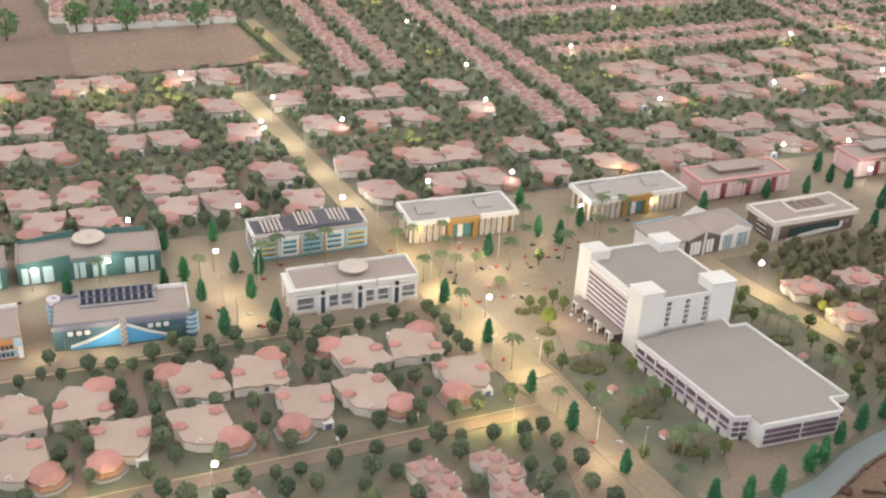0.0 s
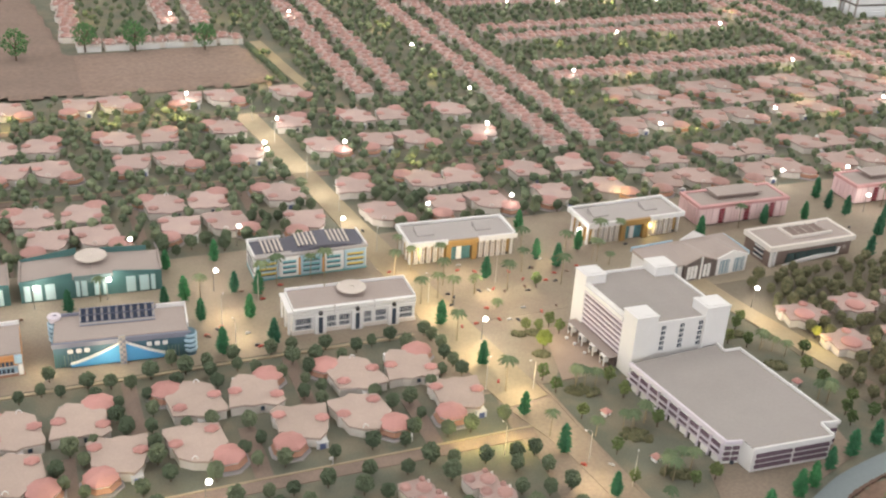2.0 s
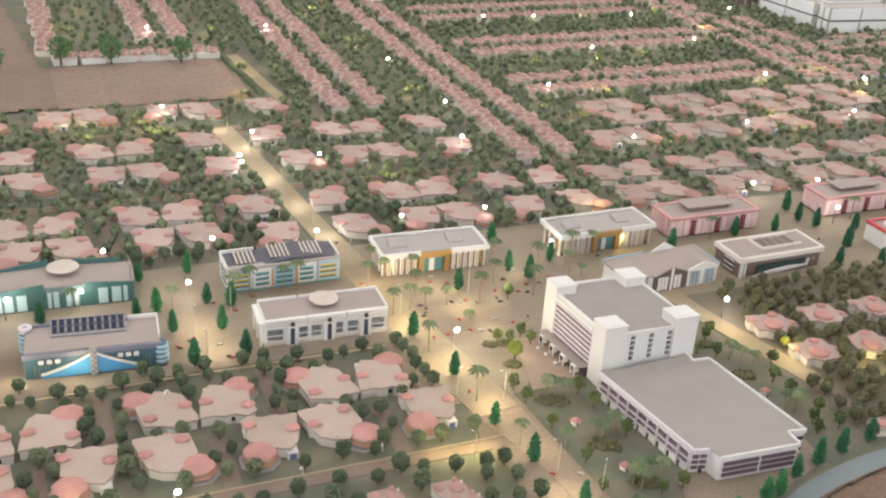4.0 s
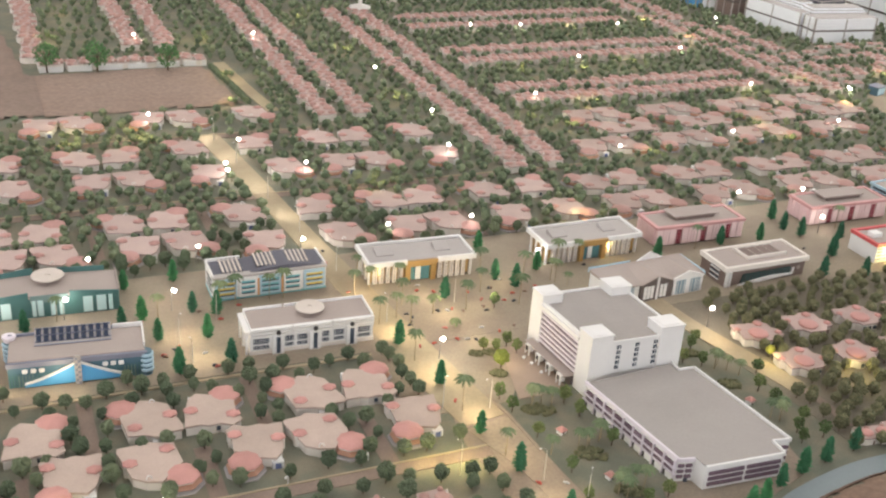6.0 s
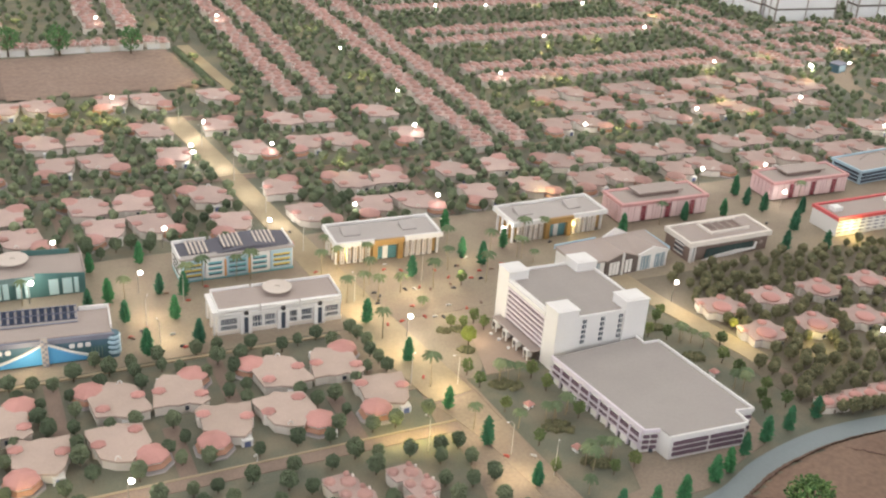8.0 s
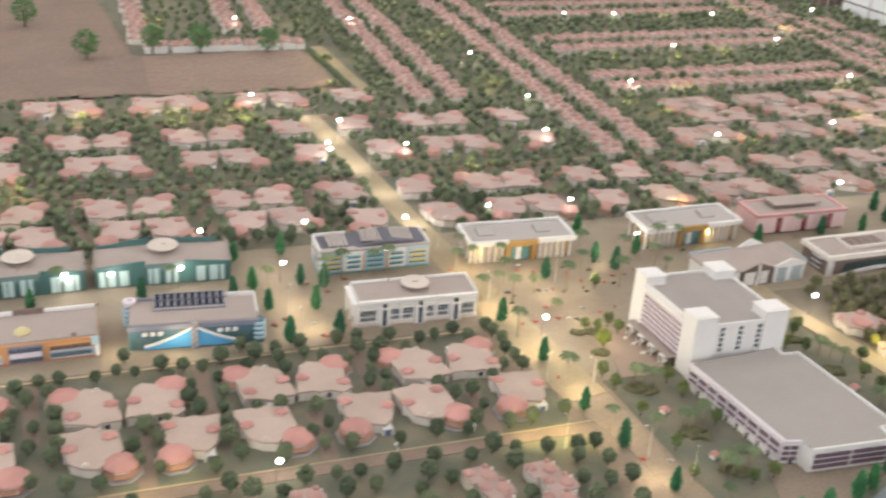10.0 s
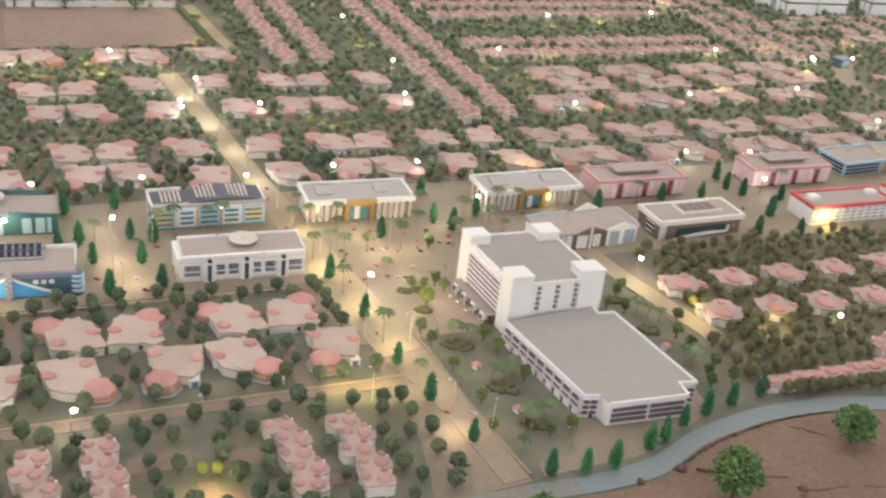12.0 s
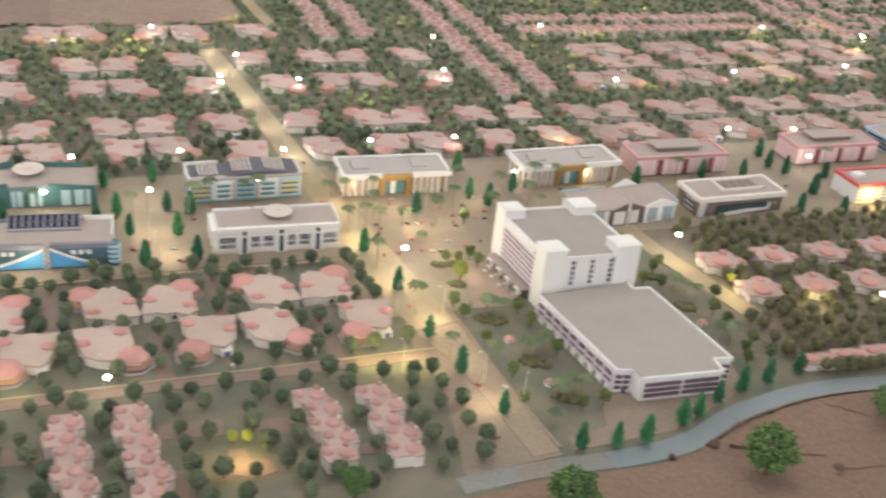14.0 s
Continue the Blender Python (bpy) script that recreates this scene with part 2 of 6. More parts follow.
# ---- mesh helpers ----
def box(bm, x0, x1, y0, y1, z0, z1):
    v = [bm.verts.new(p) for p in ((x0, y0, z0), (x1, y0, z0), (x1, y1, z0), (x0, y1, z0), (x0, y0, z1), (x1, y0, z1), (x1, y1, z1), (x0, y1, z1))]
    for f in ((3, 2, 1, 0), (4, 5, 6, 7), (0, 1, 5, 4), (1, 2, 6, 5), (2, 3, 7, 6), (3, 0, 4, 7)):
        bm.faces.new([v[i] for i in f])


def prism(bm, pts, z0, z1):
    """Upright prism over a counter-clockwise outline; z1 may be one height a point."""
    tops = z1 if isinstance(z1, (list, tuple)) else [z1] * len(pts)
    lo = [bm.verts.new((x, y, z0)) for x, y in pts]
    hi = [bm.verts.new((x, y, z)) for (x, y), z in zip(pts, tops)]
    bm.faces.new(lo[::-1])
    bm.faces.new(hi)
    for i in range(len(pts)):
        j = (i + 1) % len(pts)
        bm.faces.new((lo[i], lo[j], hi[j], hi[i]))


def slab_xz(bm, pts, y0, y1):
    """Upright plate: an outline in x and z (counter-clockwise from the front), from y0 (front) to y1."""
    f = [bm.verts.new((x, y0, z)) for x, z in pts]
    b = [bm.verts.new((x, y1, z)) for x, z in pts]
    bm.faces.new(f)
    bm.faces.new(b[::-1])
    for i in range(len(pts)):
        j = (i + 1) % len(pts)
        bm.faces.new((f[j], f[i], b[i], b[j]))


def turned(bm, cx, cy, profile, n=8, phase=0.0, sx=1.0, sy=1.0):
    """A body of revolution from (radius, height) rows, upwards."""
    rings = []
    for r, z in profile:
        if r < 1e-5:
            rings.append([bm.verts.new((cx, cy, z))])
        else:
            rings.append([bm.verts.new((cx + sx * r * math.cos(phase + i * math.tau / n), cy + sy * r * math.sin(phase + i * math.tau / n), z)) for i in range(n)])
    if len(rings[0]) > 1:
        bm.faces.new(rings[0][::-1])
    if len(rings[-1]) > 1:
        bm.faces.new(rings[-1])
    for a, b in zip(rings, rings[1:]):
        for i in range(n):
            j = (i + 1) % n
            if len(a) == 1:
                bm.faces.new((a[0], b[j], b[i]))
            elif len(b) == 1:
                bm.faces.new((a[i], a[j], b[0]))
            else:
                bm.faces.new((a[i], a[j], b[j], b[i]))


def beam(bm, a, b, ra, rb=None, n=5):
    """A tapered rod from a to b."""
    a, b, rb = Vector(a), Vector(b), ra if rb is None else rb
    q = (b - a).to_track_quat("Z", "Y")
    lo = [bm.verts.new(a + q @ Vector((ra * math.cos(i * math.tau / n), ra * math.sin(i * math.tau / n), 0))) for i in range(n)]
    hi = [bm.verts.new(b + q @ Vector((rb * math.cos(i * math.tau / n), rb * math.sin(i * math.tau / n), 0))) for i in range(n)]
    bm.faces.new(lo[::-1])
    bm.faces.new(hi)
    for i in range(n):
        j = (i + 1) % n
        bm.faces.new((lo[i], lo[j], hi[j], hi[i]))


def rod(bm, points, r, n=5):
    """One bent rod through the points."""
    rings = []
    for i, p in enumerate(points):
        a, b = Vector(points[max(i - 1, 0)]), Vector(points[min(i + 1, len(points) - 1)])
        q = (b - a).to_track_quat("Z", "Y")
        rings.append([bm.verts.new(Vector(p) + q @ Vector((r * math.cos(k * math.tau / n), r * math.sin(k * math.tau / n), 0))) for k in range(n)])
    bm.faces.new(rings[0][::-1])
    bm.faces.new(rings[-1])
    for u, w in zip(rings, rings[1:]):
        for k in range(n):
            bm.faces.new((u[k], u[(k + 1) % n], w[(k + 1) % n], w[k]))


def mesh_of(name, bm, material, bevel=0.0, smooth=False):
    if bevel:
        bmesh.ops.bevel(bm, geom=[e for e in bm.edges if e.is_manifold and e.calc_face_angle(0) > 0.6], offset=bevel, segments=1, affect="EDGES", clamp_overlap=True)
    me = bpy.data.meshes.new(name)
    bm.to_mesh(me)
    bm.free()
    me.materials.append(material)
    if smooth:
        me.polygons.foreach_set("use_smooth", [True] * len(me.polygons))
    return me


def part(name, bm, material, parent, label="", bevel=0.0, smooth=False):
    ob = new(name, mesh_of(name, bm, material, bevel, smooth))
    ob.parent = parent
    return tagged(ob, label)


def solid(name, maker, material, parent=None, label="", bevel=0.0, smooth=False):
    bm = bmesh.new()
    maker(bm)
    return part(name, bm, material, parent, label, bevel, smooth)


def boxes(name, material, parent, *dims, label="", bevel=0.0):
    bm = bmesh.new()
    for d in dims:
        box(bm, *d)
    return part(name, bm, material, parent, label, bevel)


def each_box(name, material, parent, dims, label="", bevel=0.0):
    return [boxes(name, material, parent, d, label=label, bevel=bevel) for d in dims]


def thing(name, m, label, category, group=""):
    ob = new(name)
    ob.empty_display_size = 0.02
    ob.matrix_world = m
    return tagged(ob, label, category, group)


def repeat(master, places, label=""):
    """The master goes to the first place, copies to the others."""
    made = [copy_thing(master, m) for m in places[1:]]
    master.matrix_basis = places[0]
    return [master, *made]


def structure(name, material, maker, label="", bevel=0.0):
    bm = bmesh.new()
    maker(bm)
    ob = new(name, mesh_of(name, bm, material, bevel))
    return tagged(ob, label, kind="structure")


def ribbon(bm, line, width, z0, z1):
    """A flat band of the given width (one a point) along a line in the plan."""
    left, right = [], []
    for i, p in enumerate(line):
        a, b = Vector(line[max(i - 1, 0)]), Vector(line[min(i + 1, len(line) - 1)])
        d = (b - a).normalized()
        w = width[i] if isinstance(width, (list, tuple)) else width
        left.append((p[0] - d.y * w / 2, p[1] + d.x * w / 2))
        right.append((p[0] + d.y * w / 2, p[1] - d.x * w / 2))
    for i in range(len(line) - 1):
        prism(bm, [right[i], right[i + 1], left[i + 1], left[i]], z0, z1)
    bmesh.ops.remove_doubles(bm, verts=bm.verts, dist=1e-5)


def curve(points, steps=8):
    """A smooth line through the points (Catmull-Rom)."""
    out = []
    p = [Vector(points[0])] + [Vector(q) for q in points] + [Vector(points[-1])]
    for i in range(1, len(p) - 2):
        for s in range(steps):
            t = s / steps
            out.append(0.5 * ((2 * p[i]) + (p[i + 1] - p[i - 1]) * t + (2 * p[i - 1] - 5 * p[i] + 4 * p[i + 1] - p[i + 2]) * t * t + (3 * p[i] - p[i - 1] - 3 * p[i + 1] + p[i + 2]) * t**3))
    out.append(p[-2])
    return [(q.x, q.y) for q in out]

# ---- the hall round the model ----
HX0, HX1, HY0, HY1, FLOOR_Z, CEIL_Z = -6.0, 10.5, -3.5, 11.0, -0.35, 3.2
structure("floor", M_CARPET, lambda bm: box(bm, HX0, HX1, HY0, HY1, FLOOR_Z - 0.1, FLOOR_Z), "dark grey carpeted hall floor")
structure("ceiling", M_CEILING, lambda bm: box(bm, HX0, HX1, HY0, HY1, CEIL_Z, CEIL_Z + 0.1), "plain white hall ceiling")
structure("wall_south", M_HALLWALL, lambda bm: box(bm, HX0, HX1, HY0 - 0.15, HY0, FLOOR_Z, CEIL_Z), "plain pale painted hall wall")
structure("wall_north", M_HALLWALL, lambda bm: box(bm, HX0, HX1, HY1, HY1 + 0.15, FLOOR_Z, CEIL_Z), "plain pale painted hall wall")
structure("wall_west", M_HALLWALL, lambda bm: box(bm, HX0 - 0.15, HX0, HY0, HY1, FLOOR_Z, CEIL_Z), "plain pale painted hall wall")
structure("wall_east", M_HALLWALL, lambda bm: box(bm, HX1, HX1 + 0.15, HY0, HY1, FLOOR_Z, CEIL_Z), "plain pale painted hall wall")
structure("plinth", M_PLINTH, lambda bm: box(bm, -4.5, 9.0, 0.15, 9.5, FLOOR_Z, -0.012), "low white plinth carrying the town model")
for px, py in PANELS:
    panel = thing("ceiling_light", pose(px, py, CEIL_Z), "flat lit white ceiling light panel", "ceiling light", "ceiling lights")
    boxes("frame", M_POST, panel, (-PANEL_W / 2 - 0.03, PANEL_W / 2 + 0.03, -PANEL_D / 2 - 0.03, PANEL_D / 2 + 0.03, -0.05, -0.001))
    boxes("diffuser", G_PANEL, panel, (-PANEL_W / 2, PANEL_W / 2, -PANEL_D / 2, PANEL_D / 2, -0.056, -0.0505))
    area_lamp(px, py, PANEL_Z, PANEL_W, PANEL_D, PANEL_POWER * (1.0 if py < 2 else 1.3 if py < 5 else 1.7) * (1.3 if px > 4 and py > 3 else 1.0), (1.0, 0.965, 0.93))

# Invented windows: glowing panes and area lamps that brighten the upright faces.
for i, (wx, wy, turn, power) in enumerate(FILL_WINDOWS):
    win = new("window_%d" % (i + 1))
    win.matrix_world = pose(wx, wy, WINDOW_Z, 0, 0, turn)
    tagged(win, "bright frosted hall window in a white frame", kind="structure")
    hw, hh = WINDOW_W / 2, WINDOW_H / 2
    boxes("window_pane", G_PANE, win, (-hw, hw, 0.004, 0.016, -hh, hh))
    each_box("window_frame", M_WHITE, win, [(-hw - 0.06, hw + 0.06, 0.003, 0.05, hh, hh + 0.06), (-hw - 0.06, hw + 0.06, 0.003, 0.05, -hh - 0.06, -hh), (-hw - 0.06, -hw, 0.003, 0.05, -hh, hh), (hw, hw + 0.06, 0.003, 0.05, -hh, hh), (-0.02, 0.02, 0.017, 0.05, -hh, hh)])
    fill_lamp(wx, wy, turn, power)

# ---- ground, roads, water ----
OCC = []          # taken rectangles of the plan: x0, x1, y0, y1


def taken(x, y, pad=0.0):
    return any(a - pad < x < b + pad and c - pad < y < d + pad for a, b, c, d in OCC)


structure("ground", M_LAWN, lambda bm: box(bm, -4.5, 9.0, 0.15, 9.5, -0.012, 0.0), "grey-green turf-covered model ground")
structure("pavement_office_belt", M_SAND, lambda bm: prism(bm, [(-4.4, 1.885), (3.75, 1.885), (3.75, 2.47), (-4.4, 2.47)], 0.0, 0.0015), "sandy tan paved belt between the office blocks")
structure("pavement_square", M_SAND, lambda bm: prism(bm, [(0.80, 1.56), (1.07, 1.56), (1.235, 1.80), (1.30, 1.80), (1.30, 1.884), (0.80, 1.884)], 0.0, 0.0014), "sandy tan paved square")
structure("pavement_boulevard_end", M_DUST, lambda bm: prism(bm, [(0.84, 0.95), (1.068, 0.965), (1.052, 1.12), (1.038, 1.30), (1.03, 1.558), (0.90, 1.558), (0.88, 1.41), (0.895, 1.30), (0.88, 1.15)], 0.0, 0.0012), "pinkish brown paving beside the boulevard")
BLVD = [(1.03, 0.955), (1.015, 1.2), (0.965, 1.5), (0.925, 1.75), (0.88, 2.2), (0.835, 2.62), (0.785, 3.15), (0.725, 3.62)]
structure("road_boulevard", M_ROAD, lambda bm: ribbon(bm, BLVD[2:], [0.12, 0.13, 0.10, 0.085, 0.08, 0.09], 0.0, 0.0026), "sand-coloured straight boulevard")
structure("road_boulevard_south", M_SANDDULL, lambda bm: ribbon(bm, [(1.036, 0.975), (1.022, 1.12), (1.003, 1.305), (0.9668, 1.49)], [0.064, 0.068, 0.078, 0.12], 0.0, 0.0024), "worn sand-coloured south end of the boulevard")
structure("kerb_boulevard", M_SANDDULL, lambda bm: ribbon(bm, [(1.074, 0.99), (1.059, 1.12), (1.044, 1.30), (1.034, 1.50), (1.02, 1.60)], 0.008, 0.0, 0.0031), "pale kerb along the boulevard")
structure("kerb_south", M_KERB, lambda bm: (ribbon(bm, [(-4.4, 1.872), (0.3, 1.872), (0.80, 1.868)], 0.010, 0.0, 0.004)), "pale kerb along the office belt")
structure("road_field", M_ROAD, lambda bm: ribbon(bm, [(1.06, 3.86), (1.03, 4.1), (0.985, 4.6)], 0.055, 0.0, 0.003), "sand-coloured track beside the field")
structure("road_east", M_ROAD, lambda bm: ribbon(bm, curve([(1.725, 1.92), (1.748, 1.76), (1.782, 1.62), (1.812, 1.50), (1.838, 1.39)]), 0.066, 0.0, 0.0028), "sand-coloured road east of the hotel")
structure("path_east", M_PATH, lambda bm: ribbon(bm, curve([(1.839, 1.386), (1.855, 1.30), (1.845, 1.20)]), 0.026, 0.0, 0.0026), "narrow worn path east of the garage")
for name, y, x0, x1, w in (("street_south", 1.385, -4.0, 0.93, 0.036), ("street_mid", 2.975, -4.0, 2.1, 0.035), ("street_north", 3.60, -4.0, 1.2, 0.04)):
    structure("road_" + name, M_PATH, lambda bm: box(bm, x0, x1, y - w / 2, y + w / 2, 0.0, 0.0018), "narrow reddish-brown street")
    structure("kerb_" + name, M_KERB, lambda bm: box(bm, x0, x1, y + w / 2, y + w / 2 + 0.006, 0.0, 0.0035), "pale kerb of the street")
for k in range(-4, 2):
    structure("path_cross", M_PATH, lambda bm: box(bm, 0.275 + 0.395 * k, 0.315 + 0.395 * k, 1.41, 1.60, 0.0, 0.0012), "short reddish-brown cross path")
    structure("path_cross", M_PATH, lambda bm: box(bm, 0.44 + 0.395 * k, 0.475 + 0.395 * k, 1.62, 1.86, 0.0, 0.0012), "short reddish-brown cross path")
for x0, x1, y0, y1 in ((0.255, 0.385, 1.195, 1.25), (0.435, 0.565, 1.17, 1.225), (0.64, 0.70, 1.06, 1.10), (-0.24, -0.09, 1.19, 1.25), (-0.05, 0.055, 1.18, 1.235), (0.265, 0.30, 1.0, 1.10)):
    structure("path_garden", M_PATH, lambda bm: prism(bm, [(x0, y0 + 0.004), (x1, y0 - 0.004), (x1 + 0.006, y1 - 0.006), (x0 + 0.003, y1)], 0.0, 0.0011), "short pinkish brown garden path")
for x in (-0.19, 0.195, 0.56, 1.42):
    structure("path_north", M_PATH, lambda bm: box(bm, x - 0.017, x + 0.017, 2.48, 2.955, 0.0, 0.0012), "narrow reddish-brown path")
structure("pavement_pavilion", M_SANDDULL, lambda bm: ribbon(bm, [(4.36, 3.70), (4.12, 3.52), (3.99, 3.38), (3.93, 3.20), (3.93, 2.90)], [0.05, 0.12, 0.12, 0.09, 0.06], 0.0, 0.0015), "worn sandy path round the pavilion")
OCC += [(4.0, 4.2, 3.44, 3.60), (3.93, 4.08, 3.32, 3.44), (3.88, 3.98, 2.9, 3.32)]
structure("ground_grove", M_GROVE, lambda bm: prism(bm, [(1.80, 1.16), (3.7, 1.05), (3.75, 1.884), (1.70, 1.884), (1.76, 1.5)], 0.0, 0.001), "brownish earth of the east grove")
structure("pavement_forecourt", M_BRICK, lambda bm: prism(bm, [(1.09, 1.56), (1.235, 1.56), (1.235, 1.80), (1.15, 1.80)], 0.0, 0.0022), "pinkish paved hotel forecourt")
structure("pavement_garage", M_DUST, lambda bm: prism(bm, [(1.10, 0.972), (1.36, 0.985), (1.42, 1.015), (1.62, 1.085), (1.66, 1.30), (1.245, 1.14), (1.21, 1.035), (1.11, 1.02)], 0.0, 0.0016), "pinkish paved apron round the garage")
RIVER = curve([(-0.6, 0.70), (0.2, 0.80), (0.7, 0.905), (0.97, 0.932), (1.22, 0.925), (1.38, 0.945), (1.54, 1.008), (1.74, 1.047), (1.92, 1.045), (2.06, 1.022), (2.24, 0.965), (2.6, 0.80), (3.4, 0.45)])
RIVER_EAST = [p for p in RIVER if p[0] >= 1.14]
RIVER_MID = [p for p in RIVER if 1.02 <= p[0] <= RIVER_EAST[0][0] + 0.001]
RIVER_WEST = [p for p in RIVER if 0.80 <= p[0] <= RIVER_MID[0][0] + 0.001]
structure("water", M_WATER, lambda bm: ribbon(bm, RIVER_EAST, 0.056, 0.0, 0.0021), "blue-grey painted river band")
structure("riverbed_silted", M_SILT, lambda bm: ribbon(bm, RIVER_MID, 0.053, 0.0, 0.0020), "silted grey stretch of the river band")
structure("riverbed", M_RIVERBED, lambda bm: ribbon(bm, RIVER_WEST, 0.050, 0.0, 0.0018), "dusty grey dried-out west end of the river band")


def soil_sheet(name, material, x0, x1, y0, y1, step, z, rough, keep, label):
    """Bare soil with uneven relief where keep(x, y) holds; z falls to the ground at its edge."""
    nx, ny = int((x1 - x0) / step), int((y1 - y0) / step)
    bm = bmesh.new()
    grid = {}
    for i in range(nx + 1):
        for j in range(ny + 1):
            x, y = x0 + i * step, y0 + j * step
            if keep(x, y) > 0:
                h = noise.fractal(Vector((x * 3, y * 3, 2.0)), 1.0, 2.1, 5) * rough
                lift = min(1.0, keep(x, y) / 0.03)
                grid[i, j] = bm.verts.new((x, y, 0.0012 + max(0.0, z + h) * lift))
    for i in range(nx):
        for j in range(ny):
            q = [grid.get(k) for k in ((i, j), (i + 1, j), (i + 1, j + 1), (i, j + 1))]
            if all(q):
                bm.faces.new(q)
    ob = new(name, mesh_of(name, bm, material, smooth=True))
    return tagged(ob, label, kind="structure")


def river_side(x, y):
    """How far a place lies south of the river band."""
    best = min(RIVER, key=lambda p: abs(p[0] - x))
    return best[1] - 0.030 - y


soil_sheet("ground_soil_south", M_SOIL, 0.55, 3.6, 0.2, 1.1, 0.014, 0.010, 0.012, lambda x, y: min(river_side(x, y), y - 0.2, x - 0.56, 3.59 - x), "bare brown soil bank beside the river")
def field_area(x, y):
    edge = 3.945 + 0.010 * math.sin(x * 23) + 0.007 * math.sin(x * 61)
    east = min(y - edge, 4.545 - y, x + 2.98, 0.965 - (y - 3.95) * 0.09 - x)
    west = min(y - edge, 7.38 - y, x + 2.98, 0.13 - (y - 4.5) * 0.10 - x)
    return max(east, west)


soil_sheet("ground_field_north", M_FIELD, -3.0, 0.99, 3.93, 7.4, 0.022, 0.010, 0.010, lambda x, y: min(field_area(x, y), x - 0.135), "bare grey-brown soil field")
soil_sheet("ground_field_west", M_FIELDDARK, -3.0, 0.20, 3.93, 7.4, 0.022, 0.012, 0.012, lambda x, y: min(field_area(x, y), 0.165 - x), "darker bare soil field")
OCC += [(-3.0, 0.99, 3.9, 4.56), (-3.0, 0.14, 4.5, 7.4), (-0.5, 4.0, 0.1, 0.9), (1.72, 1.85, 1.36, 1.9), (-4.4, 0.93, 1.36, 1.41), (0.94, 1.08, 3.85, 4.62)]
for (xa, ya), (xb, yb) in zip(BLVD, BLVD[1:]):
    for s in range(4):
        xm, ym = xa + (xb - xa) * (s + 0.5) / 4, ya + (yb - ya) * (s + 0.5) / 4
        OCC.append((xm - 0.06, xm + 0.06, ym - abs(yb - ya) / 7, ym + abs(yb - ya) / 7))
OCC.append((-4.4, 3.75, 1.88, 2.47))
for x, y in RIVER:
    OCC.append((x - 0.06, x + 0.06, y - 0.045, y + 0.04))

# garden wall of the houses north of the field, and the hedge by the track
for x0 in (0.17, 0.295, 0.43, 0.56, 0.69, 0.815):
    wall = boxes("garden_wall", M_WHITE, None, (0.0, 0.105, -0.003, 0.003, 0.0, 0.026), bevel=0.001)
    wall.matrix_world = pose(x0, 4.572, 0, 0, 0, -2)
    tagged(wall, "low white garden wall at the edge of the field", "wall", "field walls")
hg = random.Random(8)


def hedge_mesh(bm):
    for i in range(110):
        u = i / 109
        cx, cy, r = 0.937 + 0.047 * u + hg.uniform(-0.008, 0.008), 4.53 - 0.55 * u, hg.uniform(0.008, 0.012)
        turned(bm, cx, cy, [(r, 0.0), (r * hg.uniform(0.9, 1.2), r * 0.9), (r * 0.6, r * 1.7), (0, r * 1.9)], n=6, phase=hg.random())


tagged(solid("hedge", hedge_mesh, M_LEAF), "long dark olive clipped hedge beside the track", "hedge")

# dark ribbon painted for the shadow gap under the bank, and clods
rng = random.Random(5)


def bank_shadow(bm):
    line = [(x, y - 0.031) for x, y in curve([p for p in RIVER if 1.38 < p[0] < 1.97], 4)]
    ribbon(bm, [(x, y + rng.uniform(-0.0015, 0.0015)) for x, y in line], [rng.uniform(0.003, 0.010) * max(0.1, 1.0 - abs(x - 1.52) / 0.30) + 0.0012 for x, y in line], 0.0, 0.0062)


structure("ground_bank_rim", M_SOILDARK, bank_shadow, "dark ribbon painted for the shadow gap under the soil bank")
# Raised dark strips stand in for the shade inside the soil cracks.
for line in ([(1.645, 0.775), (1.70, 0.762), (1.76, 0.757), (1.84, 0.735), (1.95, 0.715), (2.10, 0.66)], [(1.76, 0.985), (1.80, 0.955), (1.835, 0.925), (1.93, 0.865)], [(1.645, 0.77), (1.635, 0.74), (1.64, 0.70), (1.62, 0.66)], [(1.45, 0.90), (1.55, 0.845), (1.64, 0.82)]):
    soft_line = [(x + rng.uniform(-0.003, 0.003), y + rng.uniform(-0.003, 0.003)) for x, y in curve(line, 6)]
    structure("ground_soil_crack", M_SOILDARK, lambda bm: ribbon(bm, soft_line, [rng.uniform(0.0016, 0.0060) for _ in soft_line], 0.004, 0.0135), "soil crack with its shade painted as a dark strip")
for x, y, s in ((1.415, 0.913, 0.013), (1.645, 0.775, 0.014), (1.63, 0.755, 0.010), (1.93, 0.865, 0.008), (1.30, 0.90, 0.008)):
    rock = solid("soil_clod", lambda bm: turned(bm, 0, 0, [(s * 0.8, -0.004), (s, s * 0.4), (s * 0.75, s * 0.8), (s * 0.3, s * 1.05)], n=7), M_SOILDARK)
    rock.matrix_world = pose(x, y, 0.006, 0, 0, x * 200)
    tagged(rock, "rough dark brown clod of soil", "clod", "clods by the river")


